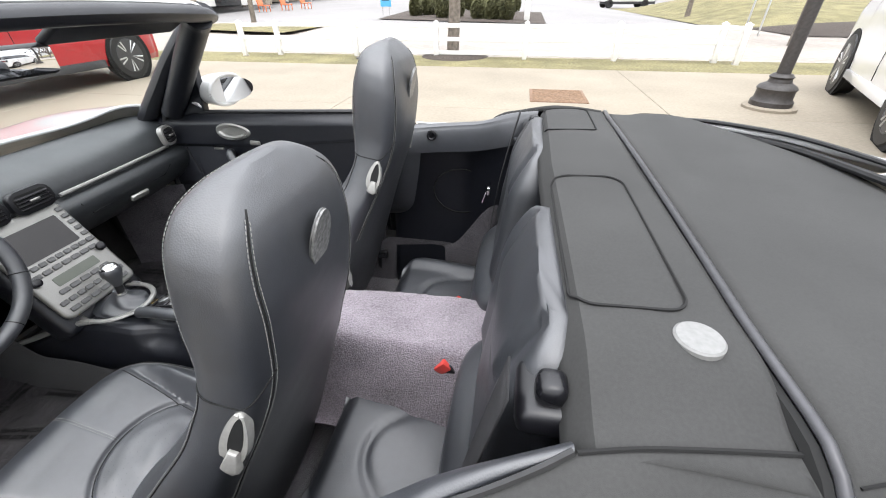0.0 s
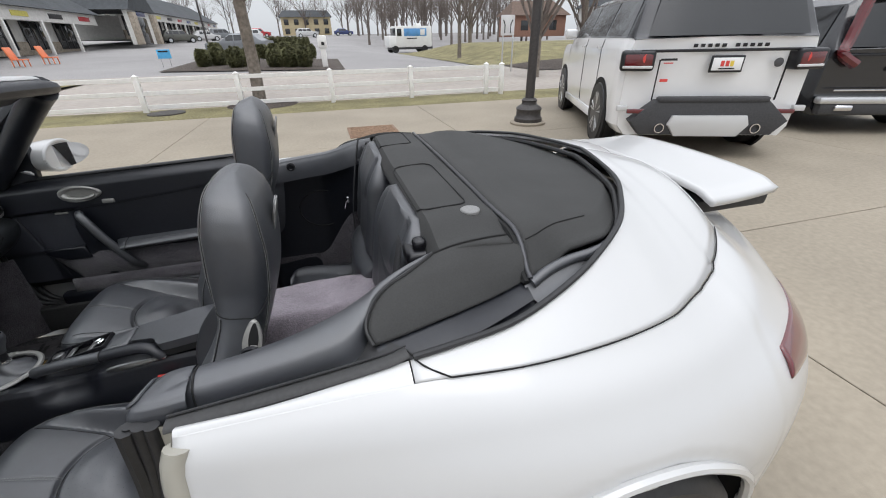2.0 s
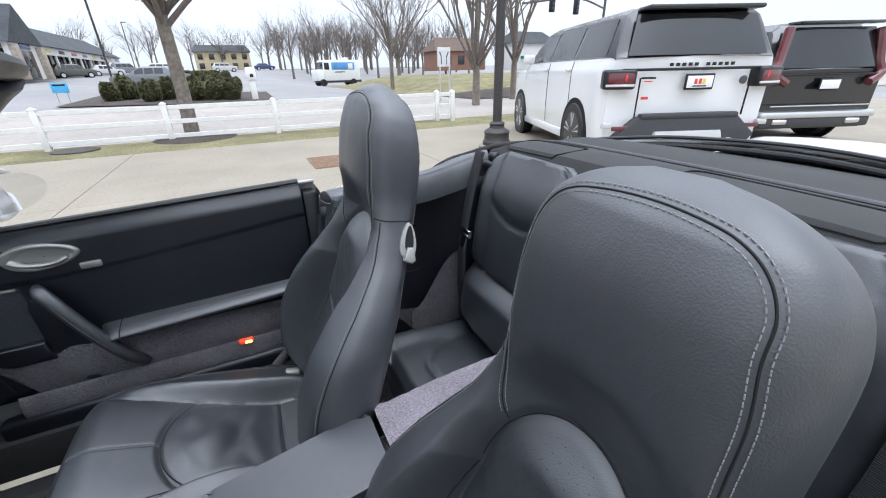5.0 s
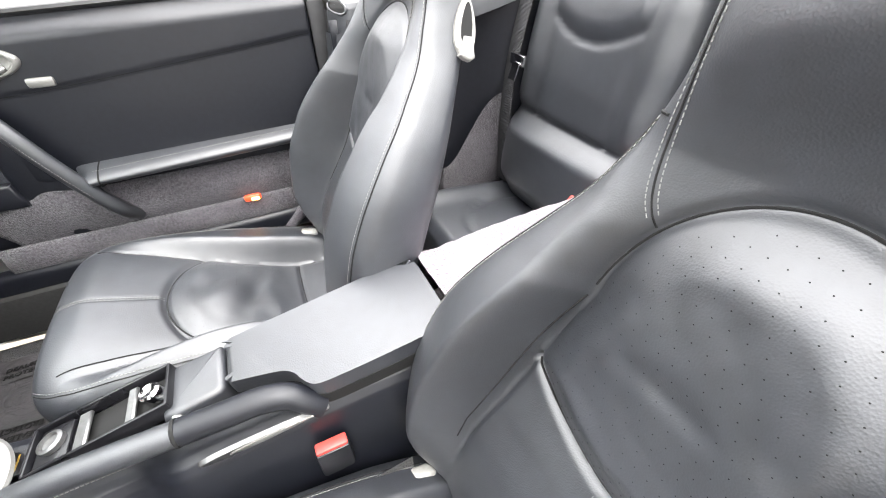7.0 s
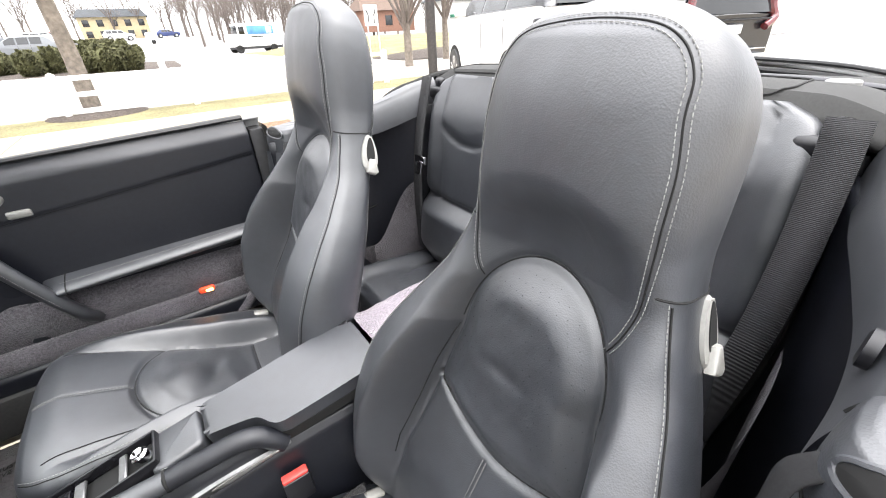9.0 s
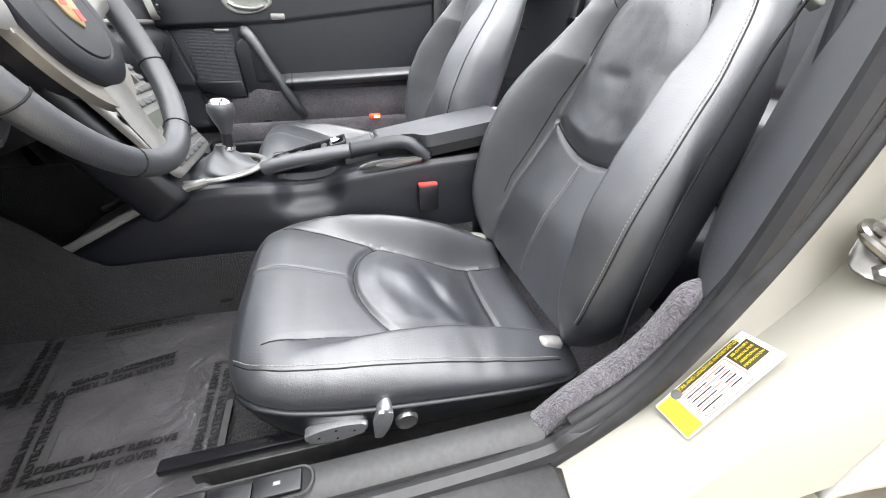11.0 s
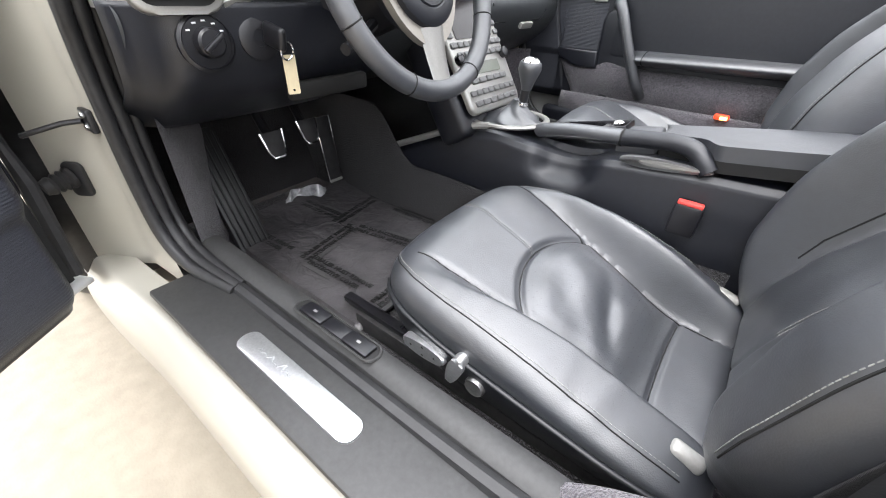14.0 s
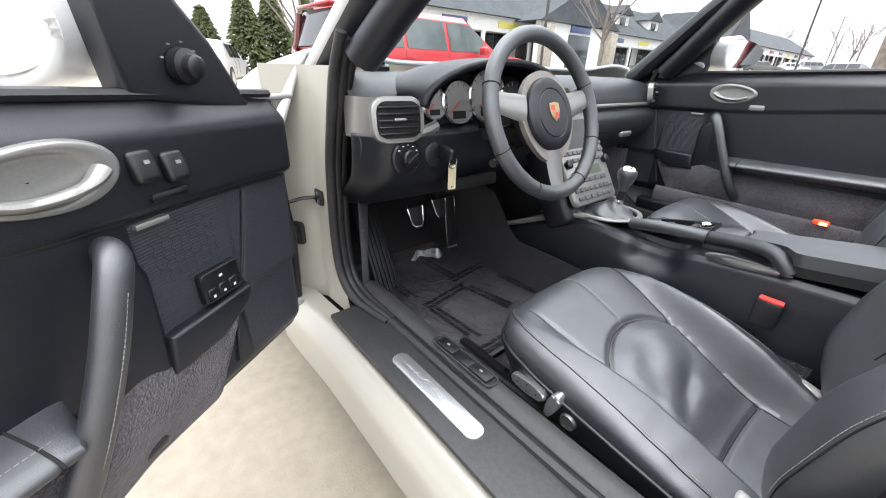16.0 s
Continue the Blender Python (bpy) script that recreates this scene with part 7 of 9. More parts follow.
def build_door(left):
    """A door modelled shut on the driver's side; the other one is mirrored, the driver's own is swung open."""
    dr = new("door")
    dr.matrix_basis = Matrix.Translation((-1.44, -0.78 if left else 0.78, 0.6))
    dr.parent = car
    dr.matrix_parent_inverse = parent_world(car).inverted()
    dr["label"] = "opened driver's door with leather panel, carpet pocket and silver handle" if left else "closed passenger door with black leather panel and silver handle"
    H = Vector((-1.455, -0.800, 0))
    swing = Matrix.Translation(H) @ Matrix.Rotation(radians(-54), 4, "Z") @ Matrix.Translation(-H) @ Matrix.Translation((0.09, 0, -0.05))

    def put(name, bm, m, parent=None, label="", thick=0.0, angle=38):
        if left:
            bmesh.ops.transform(bm, matrix=swing, verts=bm.verts)
        else:
            mirror_y(bm)
        q = part(name, bm, m, parent or dr, label, angle)
        if thick:
            q.modifiers.new("thick", "SOLIDIFY").thickness = thick
            q.modifiers["thick"].offset = 0.0
        return q

    # outer skin with a rounded shoulder
    prof = [(-0.676, 0.0), (-0.700, -0.006), (-0.722, -0.04), (-0.752, -0.12), (-0.778, -0.22), (-0.782, -0.32), (-0.772, -0.42), (-0.752, -0.452), (-0.71, -0.46)]
    pc = cr([(0, y, z) for y, z in prof], 30)

    def outer(u, v):
        x = -1.46 + 1.045 * u
        p = pc[int(round(v * 29))]
        return Vector((x, p.y + 0.012 * (2 * u - 1) ** 2, p.z * (0.94 if left else 1.27) + door_belt(x)))
    put("door_skin", grid(outer, 30, 30), PAINT, None, "white painted door skin", 0.008)
    put("door_front_face", grid(lambda u, v: Vector((-1.46 + 0.03 * u, -0.76 + 0.07 * u, 0.46 + 0.40 * v)), 4, 8), PAINT_IN)
    put("window_seal", tube([(x, -0.672, door_belt(x) + 0.004) for x in (-1.40, -1.2, -1.0, -0.7, -0.46)], 0.012, 8, flat=0.6), RUBBER)

    def inner(u, v):
        x = DX0 + (DX1 - DX0) * u
        zt = door_belt(x)
        z = zt - (zt - 0.430) * v
        return Vector((x, door_face(x, z), z))
    put("door_panel", grid(inner, 190, 130), SOFT, None, "soft black door panel", 0.006)
    put("door_rear_face", grid(lambda u, v: Vector((-0.410, -0.765 + 0.145 * u, 0.36 + 0.53 * v)), 3, 6), RUBBER, None, "black rear edge of the door")
    put("door_end_trim", box((-0.4345, -0.674, 0.662), (0.042, 0.056, 0.446), 0.010, 2), RUBBER)
    put("panel_back", grid(lambda u, v: Vector((DX0 + 0.01 + (DX1 - DX0 - 0.01) * u, -0.69, 0.46 + 0.40 * v)), 4, 4), DARK)
    # joints of the padded upper band
    put("panel_seam", tube([Vector((x, door_face(x, lerp_table(BAND, x)) + 0.001, lerp_table(BAND, x) - 0.002)) for x in [-1.41 + 0.95 * k / 60 for k in range(61)]], 0.0018, 5), DARK)
    put("panel_seam", tube([Vector((x, door_face(x, lerp_table(BAND, x) + 0.026) + 0.0005, lerp_table(BAND, x) + 0.026)) for x in [-1.02 + 0.55 * k / 40 for k in range(41)]], 0.0016, 5), DARK)
    # silver latch handle in its dished surround
    hc = (-1.051, -0.648, 0.822)
    hm = facing(hc, (1, 0, 0), (0, 0, 1)) @ pose(0, 0, 0, 180)
    BOWL = [(0.0, 1.0, 0.0), (0.14, 0.97, 0.010), (0.28, 0.90, 0.016), (0.42, 0.80, 0.0165), (0.54, 0.72, 0.0145), (0.66, 0.66, 0.0115), (0.82, 0.45, 0.0100), (1.0, 0.02, 0.0095)]

    def bowl(u, v):
        """An oval surround with a raised rim round a hollow set towards the rear."""
        a = 2 * math.pi * v
        r = lerp_table([(q[0], q[1]) for q in BOWL], u)
        h = lerp_table([(q[0], q[2]) for q in BOWL], u)
        x = (0.078 * math.cos(a) if math.cos(a) > 0 else 0.070 * math.cos(a)) * (1 - 0.06 * math.sin(a))
        z = 0.033 * math.sin(a) * (1 - 0.14 * math.cos(a))
        shift = 0.010 * sstep(0.25, 0.7, u)
        return hm @ Vector((x * r + shift, z * r * (1 - 0.06 * sstep(0.4, 0.7, u)), h))
    hs = put("handle_surround", grid(bowl, 26, 56, wrap_v=True), SILVER, None, "silver door handle surround with a hollow", angle=60)
    put("latch_pull", tube(cr([hm @ Vector((-0.046, 0.0, 0.015)), hm @ Vector((-0.028, 0.010, 0.021)), hm @ Vector((0.0, 0.0155, 0.021)), hm @ Vector((0.028, 0.015, 0.018)), hm @ Vector((0.050, 0.008, 0.012))], 20), 0.0072, 10, flat=0.75, taper=[1.5 - 0.5 * sstep(0, 0.35, k / 19) for k in range(20)]), SILVER, hs)
    if not left:
        put("panel_button", box((-0.966, -0.640, 0.784), (0.044, 0.012, 0.018), 0.005, 2), SILVER, None, "small silver button")
    put("vent_slot", box((-1.143, -0.653, 0.748), (0.044, 0.012, 0.008), 0.003, 2), SILVER)
    # moulded base of the grab handle
    put("grab_base", slab([(-1.122, 0.69), (-1.112, 0.715), (-1.09, 0.730), (-1.045, 0.736), (-1.03, 0.70), (-1.005, 0.62), (-0.99, 0.548), (-1.10, 0.548), (-1.118, 0.555)], 0.018, facing((0, -0.663, 0), (1, 0, 0), (0, 0, 1)) @ Matrix.Diagonal((1, 1, -1, 1)), 0.012, 4), SOFT, None, "moulded base of the handle")
    gh = put("grab_handle", tube(cr([(-1.082, -0.645, 0.738), (-1.068, -0.612, 0.744), (-1.048, -0.598, 0.716), (-1.020, -0.594, 0.655), (-0.985, -0.598, 0.580), (-0.955, -0.612, 0.515), (-0.940, -0.640, 0.480)], 44), 0.0165, 14, flat=0.85, up=(0, 1, 0.2)), LEATHER, None, "padded black grab handle")
    put("stitching", stitches([v + Vector((-0.003, 0.0145, 0)) for v in cr([(-1.048, -0.598, 0.716), (-1.020, -0.594, 0.655), (-0.985, -0.598, 0.580), (-0.955, -0.612, 0.515)], 30)]), THREAD, gh)
    ar = put("armrest", grid(lambda u, v: Vector((-1.000 + 0.525 * u, -0.652 + 0.070 * math.sin(math.pi * min(1, v * 1.05)) ** 0.6 * sstep(-0.02, 0.05, u) * (1 - 0.35 * u), 0.572 + 0.048 * v + 0.012 * u)), 40, 20), LEATHER, None, "stitched black leather armrest")
    put("armrest_joint", tube([Vector((-0.955, -0.652 + 0.071 * math.sin(math.pi * min(1, v * 1.05)) ** 0.6, 0.573 + 0.048 * v)) for v in [k / 16 for k in range(17)]], 0.0016, 5), DARK, ar)
    put("stitching", stitches([(-0.96 + 0.48 * k / 40, -0.5985 - 0.022 * k / 40, 0.616 + 0.012 * k / 40) for k in range(41)]), THREAD, ar)
    # carpet under it
    put("pocket_carpet", grid(lambda u, v: Vector((-1.25 + 0.078 * v + (0.78 - 0.078 * v) * u, door_face(-1.25 + 0.78 * u, 0.565 - 0.118 * v) + 0.007 + 0.016 * math.sin(math.pi * min(1, v * 1.2)) * sstep(0, 0.12, u), 0.562 + 0.028 * math.exp(-((u - 0.17) / 0.08) ** 2) * (1 - v) - 0.125 * v)), 40, 16), CARPET, None, "grey carpet on the lower door", 0.006)
    if not left:
        put("pocket_carpet", grid(lambda u, v: Vector((-1.215 + 0.74 * u, -0.640 + 0.012 * math.sin(math.pi * v), 0.462 - 0.075 * v)), 20, 6), CARPET, None, "", 0.006)
        put("pocket", box((-0.90, -0.640, 0.375), (0.75, 0.045, 0.06), 0.015, 3), SOFT)
    lamp = put("door_lamp", box((-0.690, -0.622, 0.466), (0.042, 0.014, 0.018), 0.007, 3), LAMP_RED, None, "lit red and amber door lamp")
    put("lamp_core", box((-0.684, -0.6145, 0.4645), (0.020, 0.003, 0.009), 0.0014, 1), LAMP_WARM, lamp)
    # front part: ribbed speaker cover, plinth and mirror triangle

    def cover(u, v):
        x = -1.405 + 0.29 * u
        zt = lerp_table(BAND, x) - 0.010
        zl = 0.455 + 0.145 * sstep(-1.262, -1.250, x)
        z = zt + (zl - zt) * v
        return Vector((x, door_face(x, z) + 0.0035 + 0.00025 * math.cos(2 * math.pi * z / 0.0040), z))
    put("speaker_mesh", grid(cover, 80, 330), MESH_GRILLE, None, "ribbed black speaker cover")
    put("speaker_joint", tube([Vector((-1.30 + 0.25 * (0.765 - z), door_face(-1.30 + 0.25 * (0.765 - z), z) + 0.006, z)) for z in (0.745, 0.70, 0.64, 0.58, 0.52, 0.47)], 0.0022, 6), SOFT)
    # honeycomb of fine ridges pressed into the speaker cover
    honey = bmesh.new()
    R = 0.0085
    for col in range(-7, 8):
        for row in range(-7, 8):
            hx, hz = -1.182 + 1.5 * R * col, 0.700 + math.sqrt(3) * R * (row + 0.5 * (col % 2))
            for a in (0, 60, 120):
                e = [Vector((hx + R * math.cos(radians(a + da)), 0, hz + R * math.sin(radians(a + da)))) for da in (0, 60)]
                mid = (e[0] + e[1]) / 2
                if (mid.x + 1.182) ** 2 + (mid.z - 0.700) ** 2 > 0.050 ** 2 or any(p.z > lerp_table(BAND, p.x) - 0.012 or p.x > -1.118 for p in e):
                    continue
                for p in e:
                    p.y = door_face(p.x, p.z) + 0.0040
                d = (e[1] - e[0]).normalized().cross(Vector((0, 1, 0))) * 0.0007
                vs = [honey.verts.new(p + k * d + Vector((0, h, 0))) for p in e for k, h in ((-1, 0), (0, 0.0004), (1, 0))]
                for i in (0, 1):
                    honey.faces.new((vs[i], vs[i + 1], vs[i + 4], vs[i + 3]))
    put("speaker_honeycomb", honey, SOFT)
    put("plinth", slab([(-1.262, 0.603), (-1.115, 0.603), (-1.108, 0.548), (-1.19, 0.548), (-1.25, 0.575)], 0.026, facing((0, -0.663, 0), (1, 0, 0), (0, 0, 1)) @ Matrix.Diagonal((1, 1, -1, 1)), 0.008, 3), SOFT, None, "soft black ledge")
    mt = put("mirror_triangle", slab([(-1.365, 0.846), (-1.165, 0.880), (-1.158, 0.95), (-1.150, 1.045), (-1.205, 1.045), (-1.30, 0.945)], 0.030, facing((0, -0.690, 0), (1, 0, 0), (0, 0, 1)) @ Matrix.Diagonal((1, 1, -1, 1)), 0.013, 5), SOFT, None, "black mirror triangle")
    put("triangle_seal", tube([(-1.38, -0.70, 0.846), (-1.30, -0.70, 0.95), (-1.205, -0.70, 1.045)], 0.012, 8), RUBBER, mt)
    if left:
        sp = put("switch_bank", box((-1.213, -0.652, 0.632), (0.068, 0.012, 0.046), 0.004, 2), PLASTIC, None, "black memory switches")
        put("bank_rim", tube([Vector((-1.213 + a, -0.6455, 0.632 + b)) for a, b in rrect(0.066, 0.044, 0.006, 4)], 0.0014, 5, closed=True), RUBBER, sp)
        for kx in (-0.019, 0, 0.019):
            put("memory_key", box((-1.213 + kx, -0.646, 0.622), (0.016, 0.006, 0.016), 0.0015, 1), PLASTIC, sp)
            put("key_mark", box((-1.213 + kx, -0.6427, 0.618), (0.004, 0.0006, 0.004), 0, 1), WHITE_PRINT, sp)
        put("key_mark", box((-1.213, -0.6455, 0.642), (0.006, 0.0006, 0.003), 0, 1), WHITE_PRINT, sp)
        for kx, kz in ((-1.140, 0.815), (-1.177, 0.808)):
            wsw = put("window_switch", box((kx, -0.636, kz), (0.029, 0.016, 0.036), 0.006, 3, Matrix.Rotation(radians(18), 3, "X")), PLASTIC, None, "black window switch")
            put("switch_mark", box((kx, -0.6275, kz + 0.006), (0.006, 0.0016, 0.004), 0, 1, Matrix.Rotation(radians(18), 3, "X")), GREY_DISC, wsw)
        put("lock_switch", box((-1.165, -0.642, 0.778), (0.050, 0.016, 0.012), 0.005, 2), PLASTIC, None, "black lock switch")
        kb = put("mirror_knob", lathe([(0.021, -0.002), (0.020, 0.010), (0.014, 0.013), (0.013, 0.022), (0.010, 0.025), (0.003, 0.026)], 28, facing((-1.240, -0.656, 0.914), (-1, 0, 0), (0, 0, 1))), PLASTIC, None, "round mirror adjuster")
        for a in (20, 60, 100, 140):
            put("knob_mark", box((-1.240 + 0.027 * math.cos(radians(a)), -0.6555, 0.914 + 0.027 * math.sin(radians(a))), (0.004, 0.001, 0.002), 0, 1), GREY_DISC, kb)
        put("edge_trim", tube([(DX0 - 0.004, -0.70, 0.46), (DX0 - 0.012, -0.70, 0.60), (DX0 - 0.006, -0.70, 0.80), (DX0 + 0.02, -0.69, 0.86)], 0.010, 8), RUBBER)
    # outside mirror
    mc = Vector((-1.150, -0.765, 0.950)) if not left else Vector((-1.175, -0.797, 0.945))

    def shell(u, v):
        k = lerp_table([(0, 0.15), (0.06, 0.38), (0.2, 0.66), (0.5, 0.90), (0.8, 0.985), (1, 1)], u)
        return mc + Vector((-0.095 + 0.128 * u, 0.108 * math.cos(2 * math.pi * v) * k, 0.060 * math.sin(2 * math.pi * v) * k))
    body = put("mirror_housing", grid(shell, 22, 44, wrap_v=True, caps=True), PAINT, None, "white mirror housing")
    put("mirror_rim", tube([mc + Vector((0.031, 0.100 * math.cos(a), 0.053 * math.sin(a))) for a in [2 * math.pi * k / 44 for k in range(44)]], 0.008, 10, closed=True), PAINT, body)
    put("mirror_glass", slab(oval(0.090, 0.045, 44), 0.003, facing(mc + Vector((0.046, 0, 0)), (-0.25 if left else -0.62, 1, 0), (0.03 if left else 0.0, 0, 1))), MIRROR, body, "mirror glass")
    put("mirror_foot", tube(cr([mc + Vector((-0.03, 0.06, -0.02)), mc + Vector((-0.04, 0.085, -0.035)), mc + Vector((-0.045, 0.10, -0.045))], 8), 0.028, 10, flat=0.6), PAINT, body)
    return dr


build_door(True)
build_door(False)

# ---- ground ----
CONCRETE = mat("pale_concrete", (0.28, 0.242, 0.186), 0.75, noise_scale=25, vary=0.10, bump=0.25, bump_scale=180, vary2=0.12, scale2=0.8, distance=0.003)
ROAD = mat("worn_road_concrete", (0.34, 0.305, 0.27), 0.85, noise_scale=6, vary=0.12, bump=0.3, bump_scale=60, vary2=0.12, scale2=0.4, distance=0.004)
ASPHALT = mat("grey_asphalt", (0.26, 0.25, 0.245), 0.9, noise_scale=14, vary=0.15, bump=0.4, bump_scale=90, vary2=0.12, scale2=0.15, distance=0.004)
GRASS = mat("dry_winter_grass", (0.20, 0.178, 0.088), 0.95, noise_scale=22, vary=0.35, bump=0.8, bump_scale=60, vary2=0.3, scale2=1.2, distance=0.02)
MULCH = mat("brown_mulch", (0.075, 0.06, 0.05), 0.95, noise_scale=30, vary=0.5, bump=1.0, bump_scale=40, distance=0.03)
VINYL = mat("white_vinyl", (0.78, 0.77, 0.74), 0.45, noise_scale=12, vary=0.05)


def flat(x0, y0, x1, y1, z, nx=2, ny=2):
    return grid(lambda u, v: Vector((x0 + (x1 - x0) * u, y0 + (y1 - y0) * v, z)), nx, ny)


def rise(x, y):
    """Height of the land: flat round the lot, climbing gently beyond the road."""
    k = 1 - sstep(2.0, 9.0, x) * (1 - sstep(55, 100, y))
    return min(2.9, 0.027 * max(0.0, y - 14.0)) * k


def land(x0, y0, x1, y1, nx, ny, up):
    return grid(lambda u, v: Vector((x0 + (x1 - x0) * u, y0 + (y1 - y0) * v, rise(x0 + (x1 - x0) * u, y0 + (y1 - y0) * v) + up)), nx, ny)


GX = [-900, -400, -200, -120, -80] + list(range(-60, 64, 4)) + [80, 120, 200, 400, 900]
GY = [-900, -300, -100, -40, 0] + list(range(8, 124, 4)) + [140, 200, 300, 500, 900]
solid("ground", grid(lambda u, v: Vector((GX[int(round(u * (len(GX) - 1)))], GY[int(round(v * (len(GY) - 1)))], rise(GX[int(round(u * (len(GX) - 1)))], GY[int(round(v * (len(GY) - 1)))]) - 0.03)), len(GX), len(GY)), ASPHALT, "grey asphalt lot reaching to the horizon", "ground", kind="structure")
lotm = thing("concrete_lot", (0, 0, 0), "pale concrete car lot with saw-cut joints", "pavement", kind="structure")
xs = [-30, -24, -18, -12, -6.6, -2.4, 1.9, 6.2, 10.5, 15, 20]
ys = [-20, -14, -9, -4.6, 0.8, 4.6, 8.05]
for i in range(len(xs) - 1):
    for j in range(len(ys) - 1):
        part("slab", box(((xs[i] + xs[i + 1]) / 2, (ys[j] + ys[j + 1]) / 2, -0.05), (xs[i + 1] - xs[i] - 0.008, ys[j + 1] - ys[j] - 0.008, 0.1), 0.003, 1), CONCRETE, lotm)
solid("grass_strip", box((-5, 8.85, -0.045), (60, 1.6, 0.1), 0.02), GRASS, "dry green-brown grass strip along the fence", "grass", kind="structure")
solid("road", land(-60, 9.65, 60, 19.5, 31, 8, 0.0), ROAD, "worn pale concrete road behind the fence", "road", kind="structure")

# ---- white fence ----
fence = thing("fence", (0, 9.33, 0), "white three-rail vinyl ranch fence", "fence")
FX = [-5.96, -3.93, -1.95, 0.10, 2.06, 4.09]
ends = [(-6.75, 9.05), (4.42, 9.08)]
posts = [(x, 9.33) for x in FX] + ends
for x, y in posts:
    po = part("post", box((x, y, 0.35), (0.105, 0.105, 0.76), 0.006), VINYL, fence)
    part("post_cap", lathe([(0.082, 0), (0.082, 0.014), (0.055, 0.03), (0.005, 0.055)], 4, Matrix.Translation((x, y, 0.72)) @ pose(0, 0, 0, 0, 0, 45)), VINYL, po)
pairs = list(zip(posts[:6], posts[1:6])) + [(ends[0], posts[0]), (posts[5], ends[1])]
for (xa, ya), (xb, yb) in pairs:
    L = math.hypot(xb - xa, yb - ya)
    a = math.atan2(yb - ya, xb - xa)
    for z in (0.115, 0.395, 0.665):
        part("rail", box(((xa + xb) / 2, (ya + yb) / 2, z), (L, 0.04, 0.085), 0.004, 1, Matrix.Rotation(a, 3, "Z")), VINYL, fence)

# ---- lamp post ----
LAMP_PAINT = mat("dark_bronze_paint", (0.045, 0.04, 0.038), 0.5, noise_scale=30, vary=0.25, bump=0.2, bump_scale=120)
lp = thing("street_lamp", (3.25, 5.2, 0), "dark bronze lamp post on a concrete footing", "lamp post")
M0 = Matrix.Translation((3.25, 5.2, 0))
part("footing", lathe([(0.30, -0.05), (0.30, 0.03), (0.28, 0.045)], 32, M0), CONCRETE, lp)
part("lamp_base", lathe([(0.235, 0.04), (0.235, 0.10), (0.21, 0.13), (0.205, 0.22), (0.22, 0.25), (0.20, 0.28), (0.13, 0.32), (0.12, 0.36), (0.135, 0.385), (0.10, 0.42)], 24, M0), LAMP_PAINT, lp)
part("pole", lathe([(0.075, 0.40), (0.07, 2.5), (0.06, 6.2)], 20, M0), LAMP_PAINT, lp)
part("lantern", lathe([(0.06, 6.2), (0.2, 6.3), (0.24, 6.75), (0.1, 6.9), (0.01, 7.0)], 16, M0), LAMP_PAINT, lp)

# ---- parked cars ----
TINT = mat("dark_tinted_glass", (0.012, 0.014, 0.016), 0.06, noise_scale=3, vary=0.2, spec=0.8)
CLEARG = mat("light_tinted_glass", (0.06, 0.075, 0.075), 0.06, noise_scale=3, vary=0.2, spec=0.8)
SUV_WHITE = mat("bright_white_paint", (0.80, 0.80, 0.80), 0.25, coat=0.8, noise_scale=3, vary=0.015)
RED_PAINT = mat("red_paint", (0.42, 0.012, 0.02), 0.28, coat=0.8, noise_scale=4, vary=0.05)
BLACK_PAINT = mat("black_paint", (0.012, 0.013, 0.016), 0.25, coat=0.8, noise_scale=4, vary=0.1)
GREY_PAINT = mat("grey_paint", (0.16, 0.17, 0.18), 0.3, coat=0.6, noise_scale=4, vary=0.05)
OLIVE_PAINT = mat("olive_grey_paint", (0.09, 0.09, 0.075), 0.3, coat=0.6, noise_scale=4, vary=0.05)
BLUE_PAINT = mat("blue_paint", (0.03, 0.05, 0.16), 0.3, coat=0.6, noise_scale=4, vary=0.05)
GREY_TRIM = mat("grey_bumper_plastic", (0.045, 0.045, 0.048), 0.6, noise_scale=60, vary=0.2)
DARK_RIM = mat("dark_grey_rim", (0.10, 0.10, 0.105), 0.35, metal=0.7, noise_scale=40, vary=0.1)
BRIGHT_LENS = mat("clear_lens", (0.6, 0.6, 0.6), 0.1, coat=1.0, noise_scale=60, vary=0.1)


